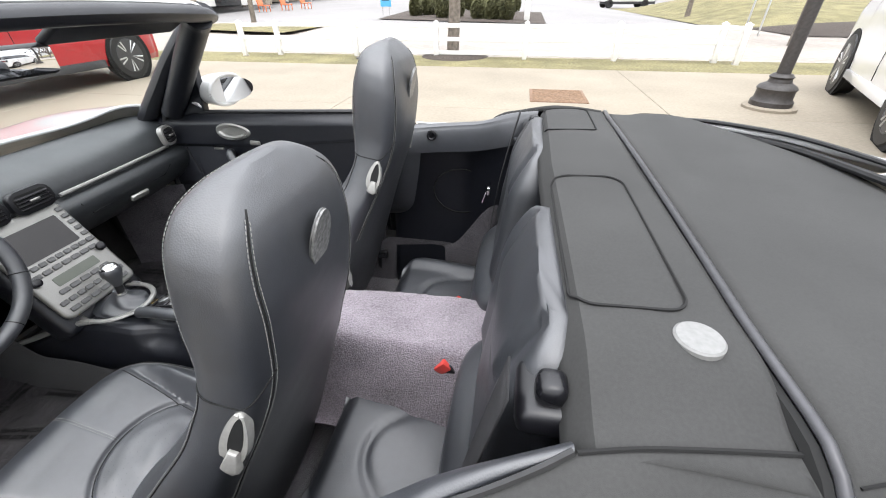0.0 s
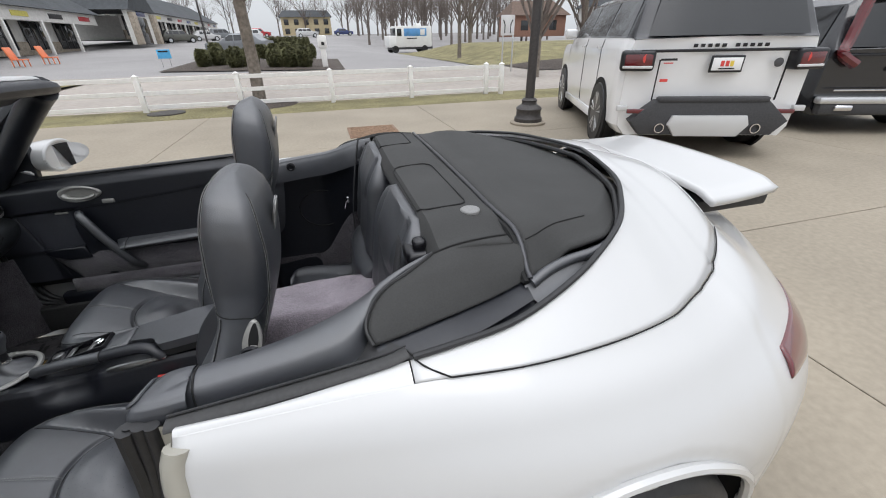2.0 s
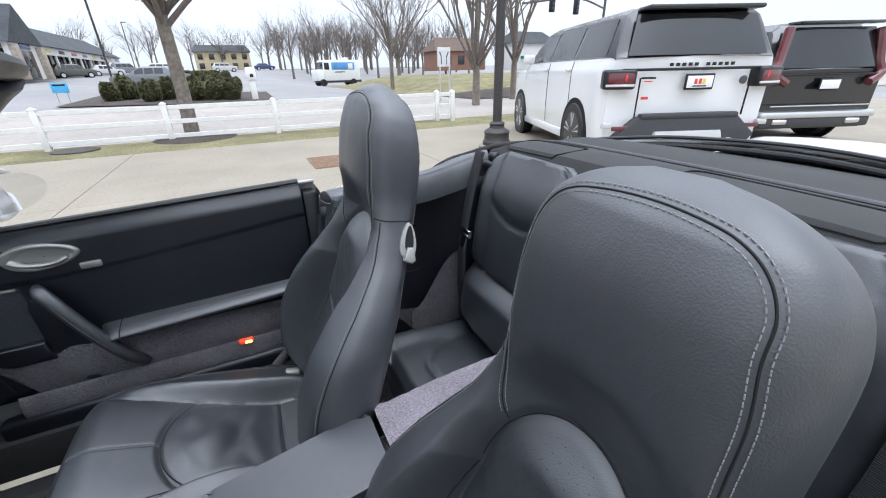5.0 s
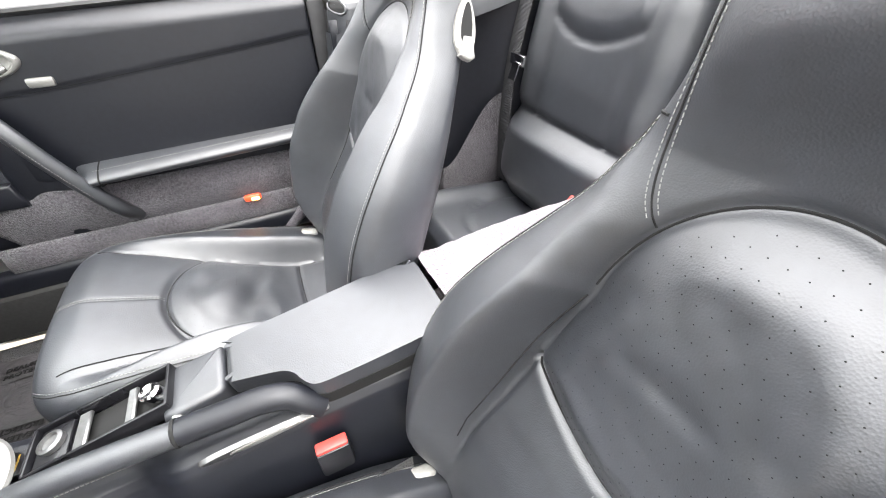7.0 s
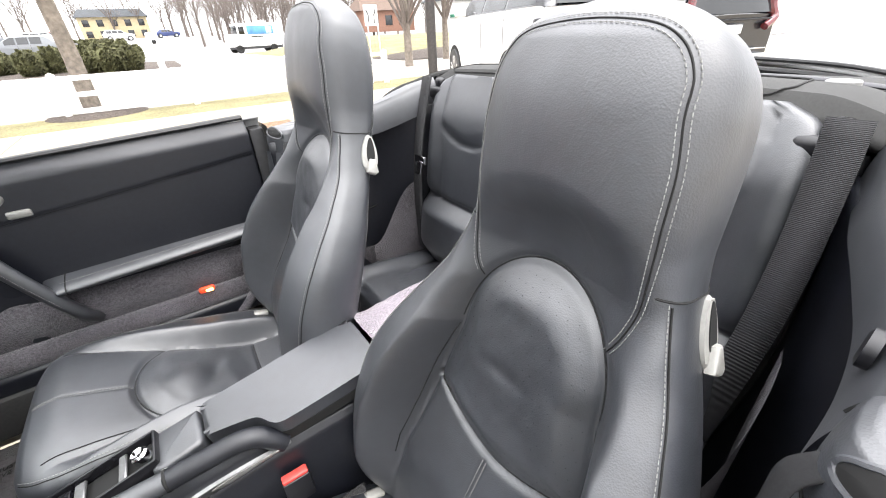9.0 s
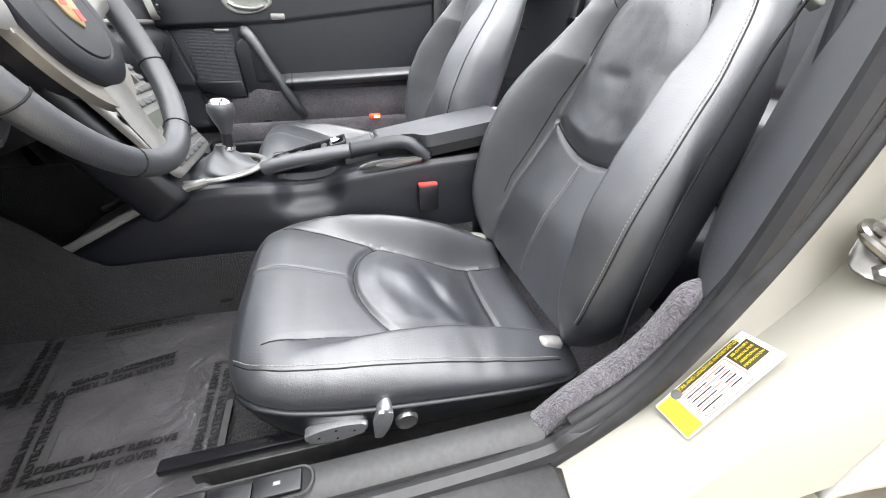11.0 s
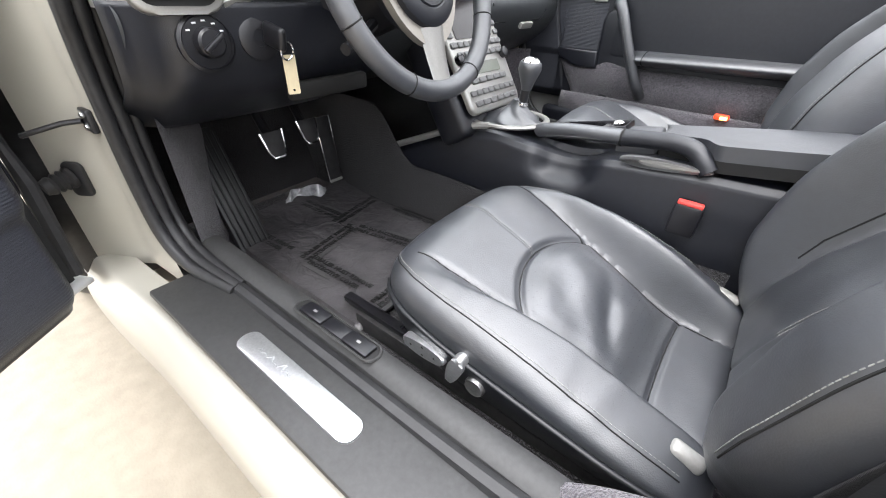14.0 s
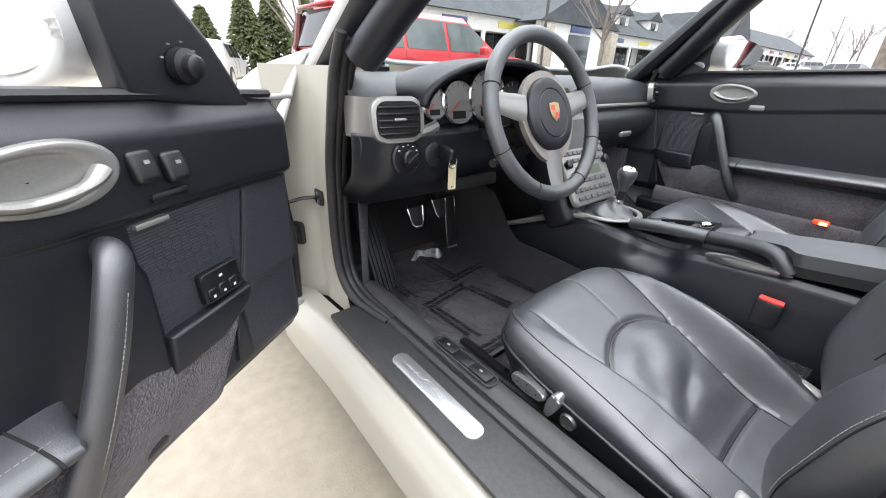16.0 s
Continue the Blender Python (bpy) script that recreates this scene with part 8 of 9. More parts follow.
def vehicle(at, forward, L, W, hood_h, belt, roof, paint, label, glass_mat, name="suv", cab=(0.06, 0.12, 0.60, 0.74), wheel_r=0.37, axles=(0.19, 0.79), rim=None, detail=True, rear_lean=0.16, group=""):
    """A car: at is its rear middle on the ground, forward its heading. cab: shares of the length where the rear glass starts, roof starts, roof ends, windscreen ends."""
    f = Vector((forward[0], forward[1], 0)).normalized()
    r = Vector((f.y, -f.x, 0))
    M = Matrix.Translation(at) @ Matrix((r, f, Vector((0, 0, 1)))).transposed().to_4x4()
    ob = thing(name, at, label, "car", group)
    ob.matrix_basis = M
    h = W / 2
    low = 0.26

    def top(y):
        t = y / L
        a, b, c, d = cab
        if t < a:
            return belt
        if t < b:
            return belt + (roof - belt) * sstep(a, b, t)
        if t < c:
            return roof
        if t < d:
            return roof + (hood_h - roof) * ((t - c) / (d - c))
        return hood_h - 0.16 * ((t - d) / (1 - d)) ** 2.2

    def sec(t, v):
        """v from 0 at the left sill, over the roof, to 1 at the right sill."""
        y = t * L
        tp = top(y)
        k = 1 - 0.10 * sstep(0.86, 1.0, t) - 0.05 * sstep(0.06, 0.0, t)
        bl = min(belt, tp - 0.02)
        up = max(0.0, tp - bl)
        prof = [(0.90, low), (0.985, low + 0.10), (1.0, low + 0.32), (0.995, bl - 0.12), (0.965, bl), (0.965 - 0.20 * min(1, up / 0.65), bl + up * 0.82), (0.88 - 0.26 * min(1, up / 0.65), bl + up * 0.97), (0.0, tp + 0.015)]
        s = v * 2 if v <= 0.5 else (1 - v) * 2
        i = s * 7
        j = min(6, int(i))
        q = i - j
        x = prof[j][0] + (prof[j + 1][0] - prof[j][0]) * q
        z = prof[j][1] + (prof[j + 1][1] - prof[j][1]) * q
        yy = y + rear_lean * sstep(0.25, 0.0, t) * max(0, (z - belt) / (roof - belt))
        yy += 0.10 * sstep(0.05, 0, t) * abs(x) ** 4 - 0.22 * sstep(0.92, 1.0, t) * abs(x) ** 3
        return M @ Vector(((-1 if v <= 0.5 else 1) * x * h * k, yy, z))
    ts = sorted(set([0.0, 0.004, 0.015, 0.03] + [i / 40 for i in range(2, 39)] + [0.97, 0.985, 1.0] + list(cab)))
    nt = len(ts)
    body = part("body", grid(lambda u, v: sec(ts[int(round(u * (nt - 1)))], v), nt, 57, caps=True), paint, ob, angle=28)

    def pane(t0, t1, s0, s1, side, name="side_window", m=None, lift=0.010, n=10):
        def g(u, v):
            s = s0 + (s1 - s0) * v
            vv = s / 2 if side < 0 else 1 - s / 2
            p = sec(t0 + (t1 - t0) * u, vv)
            return p + (M.to_3x3() @ Vector((side * lift, 0, lift * 0.4)))
        return part(name, grid(g, n, 6), m or glass_mat, ob)
    a, b, c, d = cab
    for side in (-1, 1):
        n3 = (c + 0.07 - b) / 3
        for k in range(3):
            pane(b + 0.012 + n3 * k, b + n3 * (k + 1) - 0.004, 4 / 7 + 0.012, 5 / 7 - 0.006, side)
        part("door_line", tube([sec(b + n3, (1.2 + 2.8 * i / 12) / 14 if side < 0 else 1 - (1.2 + 2.8 * i / 12) / 14) + M.to_3x3() @ Vector((side * 0.002, 0, 0)) for i in range(13)], 0.005, 4), DARK, ob)
        part("door_line", tube([sec(b + 2 * n3, (1.2 + 2.8 * i / 12) / 14 if side < 0 else 1 - (1.2 + 2.8 * i / 12) / 14) + M.to_3x3() @ Vector((side * 0.002, 0, 0)) for i in range(13)], 0.005, 4), DARK, ob)
        if detail:
            part("sill_trim", box(M @ Vector((side * (h - 0.03), L * 0.49, low + 0.06)), (0.08, L * 0.42, 0.12), 0.02, 2, M.to_3x3()), paint if paint is SUV_WHITE else GREY_TRIM, ob)
            mr = part("side_mirror", box(M @ Vector((side * (h + 0.10), L * (c + 0.035), belt + 0.08)), (0.20, 0.12, 0.15), 0.04, 3, M.to_3x3()), paint, ob)
            for q in range(2):
                part("door_handle", box(M @ Vector((side * (h + 0.004), L * (b + 0.10 + n3 * (q + 0.62)), belt - 0.10)), (0.03, 0.18, 0.03), 0.01, 2, M.to_3x3()), paint, ob)
        for ax in axles:
            y = L * ax
            part("wheel_arch", lathe([(wheel_r + 0.06, -0.02), (wheel_r + 0.06, 0.02), (0.02, 0.021)], 28, M @ Matrix.Translation((side * (h - 0.014), y, wheel_r)) @ pose(0, 0, 0, 0, 90 * side)), DARK, ob)
            road_wheel_on(M, ob, side, h, y, wheel_r, rim or ALU, detail)
    # windscreen and rear glass
    part("windscreen", grid(lambda u, v: M @ Vector(((2 * u - 1) * h * (0.62 + 0.16 * v), L * (c + (d - c) * (0.06 + 0.88 * v)), 0.012 + top(L * (c + (d - c) * (0.06 + 0.88 * v))))), 6, 8), glass_mat, ob)
    return ob, M, sec


def road_wheel_on(M, ob, side, h, y, R, rim, detail):
    m = M @ Matrix.Translation((side * (h - 0.098), y, R)) @ pose(0, 0, 0, 0, 90 * side)
    w = 0.12
    ty = part("wheel", lathe([(R * 0.66, -w), (R - 0.02, -w), (R, -w + 0.03), (R, w - 0.03), (R - 0.02, w), (R * 0.70, w), (R * 0.69, w - 0.03), (0.03, w - 0.06)], 32, m), RUBBER, ob)
    part("rim", lathe([(R * 0.70, w - 0.002), (R * 0.66, w + 0.002), (R * 0.64, w - 0.03), (R * 0.3, w - 0.05), (0.02, w - 0.05)], 32, m), rim if not detail else DARK_RIM, ty)
    for k in range(5 if detail else 0):
        a = 2 * math.pi * k / 5
        for da in (-0.16, 0.16):
            part("spoke", tube([m @ Vector((0.03 * math.cos(a), 0.03 * math.sin(a), w - 0.02)), m @ Vector((R * 0.66 * math.cos(a + da), R * 0.66 * math.sin(a + da), w - 0.008))], 0.018, 5), rim, ty)


def suv_rear(ob, M, sec, L, W, belt, roof, paint, kind):
    """Rear glass, lamps, plate, badges as bars, bumper and exhausts."""
    h = W / 2
    R = M.to_3x3()

    def bx(name, c, s, m, bev=0.01, label="", parent=None):
        return part(name, box(M @ Vector(c), s, bev, 2, R), m, parent or ob, label)
    lean = 0.16
    gl = part("rear_window", grid(lambda u, v: M @ Vector(((2 * u - 1) * h * (0.80 - 0.12 * v), 0.012 + lean * 0.95 * v - 0.012 + 0.05 * abs(2 * u - 1) ** 4, belt + 0.03 + (roof - belt - 0.12) * v)), 10, 6), TINT, ob, "dark rear window")
    bx("roof_spoiler", (0, 0.17, roof - 0.035), (W * 0.64, 0.26, 0.045), TINT if kind == "white" else paint, 0.02)
    if kind == "white":
        part("black_roof", grid(lambda u, v: sec(0.72 * u ** 1.5, 4.03 / 14 + 5.94 / 14 * v) + R @ Vector(((2 * v - 1) * 0.005, -0.006, 0.006)), 40, 30), BLACK_PAINT, ob, "gloss black roof and pillars")
        belt -= 0.05
    bx("tailgate_strip", (0, -0.004, belt - 0.065), (W * 0.86, 0.02, 0.03), PLASTIC)
    pl = bx("plate", (0.02 * W, -0.012, belt - 0.20), (0.34, 0.02, 0.17), PLASTIC, 0.01, "dealer plate in a black frame")
    bx("plate_card", (0.02 * W, -0.024, belt - 0.20), (0.30, 0.004, 0.125), WHITE_PRINT, 0.002, "", pl)
    if kind == "white":
        for dx, cc in ((-0.05, RED_BTN), (0.0, RED_BTN), (0.045, mat("yellow_print", (0.75, 0.55, 0.08), 0.5))):
            bx("plate_shape", (0.02 * W + dx, -0.028, belt - 0.195), (0.035, 0.003, 0.055), cc, 0.0, "", pl)
        bx("plate_bar", (0.02 * W, -0.028, belt - 0.245), (0.16, 0.003, 0.012), PRINT, 0.0, "", pl)
        for k in range(10):
            bx("badge_bar", (-0.32 + 0.072 * k + (0.06 if k > 4 else 0), -0.006, belt - 0.018), (0.042, 0.012, 0.034), PLASTIC, 0.003)
        bx("small_badge", (-0.56, -0.010, belt - 0.15), (0.17, 0.006, 0.022), PLASTIC, 0.002)
        bx("small_badge", (-0.56, -0.010, belt - 0.185), (0.10, 0.006, 0.012), RED_BTN, 0.002)
        bx("dealer_badge", (-0.57, -0.010, belt - 0.36), (0.085, 0.006, 0.03), RED_BTN, 0.002)
        part("round_badge", lathe([(0.045, 0), (0.045, 0.01), (0.03, 0.013)], 20, M @ Matrix.Translation((0.56, -0.004, belt - 0.19)) @ pose(0, 0, 0, 90)), DARK_RIM, ob)
        for s in (-1, 1):
            lm = part("tail_lamp", box(M @ Vector((s * (h - 0.15), 0.075, belt - 0.155)), (0.32, 0.20, 0.17), 0.035, 3, R @ Matrix.Rotation(radians(s * 14), 3, "Z")), TAIL, ob, "red and clear tail lamp")
            part("clear_strip", box(M @ Vector((s * (h - 0.15), 0.071, belt - 0.222)), (0.31, 0.20, 0.030), 0.010, 2, R @ Matrix.Rotation(radians(s * 14), 3, "Z")), BRIGHT_LENS, lm)
            part("lamp_ring", lathe([(0.055, 0), (0.055, 0.012), (0.03, 0.014)], 20, M @ Matrix.Translation((s * (h - 0.22), -0.025, belt - 0.14)) @ pose(0, 0, 0, 90)), RED_BTN, lm)
            part("lamp_frame", box(M @ Vector((s * (h - 0.145), 0.079, belt - 0.16)), (0.35, 0.20, 0.21), 0.035, 3, R @ Matrix.Rotation(radians(s * 14), 3, "Z")), PLASTIC, lm)
            bx("tailgate_gap", (s * (h - 0.36), -0.002, belt - 0.36), (0.008, 0.02, 0.42), DARK, 0.0)
            ex = part("exhaust", lathe([(0.05, 0), (0.055, 0.10), (0.045, 0.10), (0.043, 0.02)], 20, M @ Matrix.Translation((s * 0.52, 0.03, 0.36)) @ pose(0, 0, 0, 90)), CHROME, ob, "round chrome exhaust tip")
            bx("reflector", (s * (h - 0.22), -0.004, 0.54), (0.22, 0.03, 0.05), TAIL)
            bx("bumper_vent", (s * (h - 0.06), 0.03, 0.57), (0.12, 0.06, 0.06), PAINT)
        part("bumper", slab([(-0.60, 0.66), (0.60, 0.66), (0.86, 0.44), (0.72, 0.28), (-0.72, 0.28), (-0.86, 0.44)], 0.14, M @ Matrix.Translation((0, 0.10, 0)) @ facing((0, 0, 0), (1, 0, 0), (0, 0, 1)), 0.02), GREY_TRIM, ob, "dark grey plastic rear bumper")
        part("skid_plate", slab([(-0.40, 0.50), (0.40, 0.50), (0.44, 0.40), (0.34, 0.27), (-0.34, 0.27), (-0.44, 0.40)], 0.05, M @ Matrix.Translation((0, -0.03, 0)) @ facing((0, 0, 0), (1, 0, 0), (0, 0, 1)), 0.015), PAINT, ob, "white painted skid plate")
        bx("bumper_step", (0, -0.005, 0.67), (1.18, 0.10, 0.06), GREY_TRIM, 0.02)
    else:
        for s in (-1, 1):
            part("tail_lamp", tube(cr([M @ Vector((s * (h - 0.28), 0.14, roof - 0.10)), M @ Vector((s * (h - 0.20), 0.08, belt + 0.12)), M @ Vector((s * (h - 0.16), 0.03, belt - 0.05)), M @ Vector((s * (h - 0.34), 0.0, belt - 0.18))], 20), 0.065, 8, flat=1.0), TAIL, ob, "tall red tail lamp")
            part("exhaust", box(M @ Vector((s * 0.60, -0.02, 0.37)), (0.24, 0.08, 0.085), 0.03, 3, R), CHROME, ob, "flat chrome exhaust tip")
        bx("bumper", (0, 0.02, 0.47), (W * 0.94, 0.14, 0.10), ALU, 0.03)
        bx("bumper_lower", (0, 0.04, 0.36), (W * 0.90, 0.14, 0.16), GREY_TRIM, 0.03)
        bx("chrome_line", (0, -0.01, 0.60), (W * 0.8, 0.02, 0.02), CHROME, 0.005)


F = (0.38, 0.925)
ob, M, sec = vehicle((4.12, 2.52, 0.0), F, 4.87, 2.02, 1.20, 1.28, 1.81, SUV_WHITE, "white sport utility vehicle with dark glass and grey bumper, parked", TINT, rim=ALU, cab=(0.0, 0.036, 0.58, 0.73), axles=(0.185, 0.785), wheel_r=0.39)
suv_rear(ob, M, sec, 4.87, 2.02, 1.28, 1.81, SUV_WHITE, "white")
ob, M, sec = vehicle((6.50 + 0.925 * 1.0, 3.0 - 0.38 * 1.0, 0.0), F, 4.95, 2.0, 1.15, 1.10, 1.76, BLACK_PAINT, "black sport utility vehicle with tall red tail lamps", TINT, cab=(0.0, 0.06, 0.58, 0.73), axles=(0.185, 0.785), wheel_r=0.37)
suv_rear(ob, M, sec, 4.95, 2.0, 1.10, 1.76, BLACK_PAINT, "dark")
ob, M, sec = vehicle((-7.72, 1.85, 0.0), (-0.02, 1.0), 4.95, 2.0, 1.15, 1.12, 1.78, RED_PAINT, "red sport utility vehicle with silver five-spoke wheels", CLEARG, cab=(0.0, 0.06, 0.58, 0.73), axles=(0.185, 0.80), wheel_r=0.38)
suv_rear(ob, M, sec, 4.95, 2.0, 1.12, 1.78, RED_PAINT, "red")

FAR_CARS = [((-21.4, 70.5), (0.9, 0.5), OLIVE_PAINT, "olive-grey wagon parked before the shops", 4.7, 1.65), ((-19.6, 78.9), (0.85, 0.5), PAINT, "white hatchback parked before the shops", 4.5, 1.5), ((-18.6, 87.0), (0.85, 0.5), GREY_PAINT, "grey utility vehicle parked before the shops", 4.7, 1.75), ((-15.6, 95), (0.8, 0.6), PAINT, "white saloon car in the distance", 4.5, 1.5), ((-3.4, 33.8), (-0.97, 0.24), GREY_PAINT, "silver-grey saloon car behind the shrubs", 4.7, 1.42), ((-7.5, 68.5), (-1, -0.1), PAINT, "white utility vehicle behind clipped shrubs", 4.6, 1.6), ((4.0, 106), (1, 0.05), BLUE_PAINT, "dark blue saloon car far off", 4.6, 1.45), ((-4.0, 92), (1, 0.1), PAINT, "white van-like car far off", 4.6, 1.6), ((-14.5, 104), (1, 0), RED_PAINT, "red pickup-like car far off", 5.0, 1.7), ((-15.6, 1.2), (-0.9, 0.4), PAINT, "white hatchback beyond the red vehicle", 4.5, 1.5)]
for (x, y), fw, pt, lb, L, hh in FAR_CARS:
    vehicle((x, y, rise(x, y)), fw, L, 1.82, 0.92 if hh < 1.6 else 1.05, 0.93 if hh < 1.6 else 1.05, hh, pt, lb, TINT, name="parked_car", detail=False, wheel_r=0.32, axles=(0.19, 0.80), cab=(0.06, 0.24, 0.55, 0.72) if hh < 1.6 else (0.02, 0.12, 0.58, 0.72))

# ---- delivery van ----
VANW = mat("van_white", (0.76, 0.76, 0.74), 0.4, noise_scale=3, vary=0.04)
vm = Matrix.Translation((9.9, 48.5, 0)) @ pose(0, 0, 0, 0, 0, 8)
van = thing("delivery_van", (9.9, 48.5, 0), "white delivery step van with blue side panel", "van")


def vp(name, c, s, m, bev=0.05, parent=None, label=""):
    return part(name, box(vm @ Vector(c), s, bev, 2, vm.to_3x3()), m, parent or van, label)


vp("van_body", (0.5, 0, 1.62), (4.3, 2.0, 2.1), VANW, 0.08)
vp("van_nose", (-2.0, 0, 1.15), (0.95, 1.9, 1.15), VANW, 0.12)
vp("van_screen", (-1.66, 0, 2.10), (0.06, 1.7, 0.75), TINT, 0.02)
vp("side_window", (-1.25, -1.0, 2.05), (0.55, 0.03, 0.7), TINT, 0.02)
vp("side_panel", (0.65, -1.005, 2.05), (2.7, 0.02, 0.75), mat("blue_panel", (0.10, 0.28, 0.55), 0.4, noise_scale=2, vary=0.25), 0.01)
vp("panel_shape", (1.5, -1.018, 2.05), (0.55, 0.01, 0.55), VANW, 0.05)
vp("text_bar", (0.2, -1.005, 1.45), (1.2, 0.02, 0.1), PRINT, 0.0)
vp("van_skirt", (0.3, 0, 0.5), (4.9, 1.9, 0.28), GREY_TRIM, 0.04)
vp("roof_unit", (1.3, 0, 2.78), (0.6, 0.6, 0.3), VANW, 0.06)
for x in (-1.75, 1.75):
    for s in (-1, 1):
        part("wheel", lathe([(0.2, -0.12), (0.36, -0.12), (0.38, 0), (0.36, 0.12), (0.2, 0.12), (0.18, 0.06), (0.02, 0.05)], 20, vm @ Matrix.Translation((x, s * 0.92, 0.38)) @ pose(0, 0, 0, 90 if s < 0 else -90)), RUBBER, van)

# ---- trees ----
BARK = mat("grey_brown_bark", (0.17, 0.145, 0.12), 0.9, noise_scale=14, vary=0.3, bump=0.9, bump_scale=30, vary2=0.2, scale2=3, distance=0.02)
TWIG = mat("brown_twigs", (0.15, 0.125, 0.11), 0.9, noise_scale=10, vary=0.2)


def branch(bm, p, d, length, r, depth, rng, up, forks):
    n = 4
    pts, rad = [p.copy()], [r]
    for i in range(n):
        d = (d + Vector((rng.uniform(-0.16, 0.16), rng.uniform(-0.16, 0.16), rng.uniform(-0.05, 0.12) * up))).normalized()
        p = p + d * length / n
        pts.append(p.copy())
        rad.append(r * (1 - 0.55 * (i + 1) / n))
    seg = 6 if depth > 2 else 4 if depth > 0 else 3
    add_tube(bm, pts, rad, seg)
    if depth == 0:
        return
    for k in range(forks):
        f = rng.uniform(0.35, 1.0)
        i = min(n - 1, int(f * n))
        q = pts[i].lerp(pts[i + 1], f * n - i)
        ax = Vector((rng.uniform(-1, 1), rng.uniform(-1, 1), rng.uniform(-0.3, 0.6)))
        nd = (d + ax * 0.75).normalized()
        branch(bm, q, nd, length * rng.uniform(0.5, 0.78), rad[i] * 0.6, depth - 1, rng, up, forks)


def add_tube(bm, pts, rad, seg):
    rings = []
    n = len(pts)
    for i in range(n):
        t = (pts[min(n - 1, i + 1)] - pts[max(0, i - 1)]).normalized()
        s = t.orthogonal().normalized()
        w = t.cross(s)
        rings.append([bm.verts.new(pts[i] + rad[i] * (math.cos(2 * math.pi * q / seg) * s + math.sin(2 * math.pi * q / seg) * w)) for q in range(seg)])
    for a, b in zip(rings, rings[1:]):
        for q in range(seg):
            bm.faces.new((a[q], a[(q + 1) % seg], b[(q + 1) % seg], b[q]))


def bare_tree(x, y, h, clear, r, seed, label, lean=(0, 0), limbs=9, depth=3, forks=4, vase=0.75):
    """A leafless tree: a tapered trunk to the height clear, then limbs spreading upwards."""
    rng = random.Random(seed)
    z = rise(x, y)
    tr = thing("bare_tree", (x, y, z), label, "tree")
    top = Vector((x + lean[0], y + lean[1], z + clear))
    base = Vector((x, y, z - 0.1))
    bm = bmesh.new()
    pts = [base, base.lerp(top, 0.08), base.lerp(top, 0.5) + Vector((0.02, 0.03, 0)), top, top + Vector((lean[0] * 0.3, lean[1] * 0.3, (h - clear) * 0.35))]
    add_tube(bm, pts, [r * 1.7, r * 1.12, r, r * 0.9, r * 0.4], 14)
    part("trunk", bm, BARK, tr)
    bm = bmesh.new()
    for k in range(limbs):
        a = 2 * math.pi * (k / limbs) + rng.uniform(-0.3, 0.3)
        d = Vector((math.cos(a) * vase, math.sin(a) * vase, rng.uniform(0.7, 1.3))).normalized()
        branch(bm, top + Vector((0, 0, rng.uniform(-0.25, 0.5))), d, (h - clear) * rng.uniform(0.5, 0.7), r * 0.42, depth, rng, 1.0, forks)
    part("crown", bm, TWIG, tr, "spreading leafless branches")
    return tr


main_tree = bare_tree(-1.62, 9.72, 6.4, 2.05, 0.135, 3, "bare street tree with grey bark behind the fence", lean=(0.02, 0.05), limbs=13, depth=3, forks=5, vase=1.0)
nest = bmesh.new()
rng = random.Random(5)
for k in range(140):
    p = Vector((-1.60, 9.60, 2.75)) + Vector((rng.gauss(0, 0.10), rng.gauss(0, 0.10), rng.gauss(0, 0.09)))
    d = Vector((rng.uniform(-1, 1), rng.uniform(-1, 1), rng.uniform(-1, 1))).normalized()
    add_tube(nest, [p - d * 0.12, p + d * 0.12], [0.006, 0.004], 3)
part("twig_knot", nest, TWIG, main_tree, "dark tangle of twigs")
solid("mulch_ring", lathe([(0.85, -0.02), (0.75, 0.03), (0.4, 0.07), (0.05, 0.08)], 28, Matrix.Translation((-1.55, 9.6, 0))), MULCH, "low ring of brown mulch round the tree", "mulch", kind="structure")
bare_tree(9.27, 27.4, 8.5, 2.2, 0.13, 8, "bare tree on the grassy bank", limbs=8)
bare_tree(14.5, 40.0, 10.0, 2.0, 0.2, 9, "tall bare tree beside the far road", limbs=8)
bare_tree(7.6, 13.2, 8.5, 1.2, 0.14, 12, "dense upright bare tree beyond the fence", limbs=12, forks=4, vase=0.45)
bare_tree(10.6, 15.0, 8.0, 1.5, 0.13, 14, "bare tree with upswept branches by the bank", limbs=10, vase=0.5)
bare_tree(-22.2, 32.6, 6.5, 1.6, 0.14, 17, "bare tree before the shops", limbs=8, depth=3, forks=3)
bare_tree(-24.0, 8.0, 8.0, 1.8, 0.16, 19, "bare tree beside the evergreens", limbs=9, forks=4)
bare_tree(-11.5, 17.0, 6.0, 2.2, 0.10, 23, "slim bare tree in the grass island", limbs=7, forks=3)

# far woods: too many to count
woods = bmesh.new()
rng = random.Random(31)
for k in range(85):
    if k < 60:
        x = rng.uniform(8, 46)
        y = rng.uniform(70, 125) - 0.25 * x
    else:
        x, y = rng.uniform(-60, 8), rng.uniform(112, 135)
    z = rise(x, y) - 0.2
    h = rng.uniform(7, 11)
    t = Vector((x, y, z))
    add_tube(woods, [t, t + Vector((0, 0, h * 0.3)), t + Vector((0.2, 0, h * 0.8))], [0.22, 0.16, 0.05], 5)
    for j in range(9):
        a = rng.uniform(0, 6.28)
        branch(woods, t + Vector((0, 0, h * rng.uniform(0.2, 0.55))), Vector((math.cos(a) * 0.6, math.sin(a) * 0.6, 1)).normalized(), h * rng.uniform(0.3, 0.5), 0.07, 2, rng, 1.0, 4)
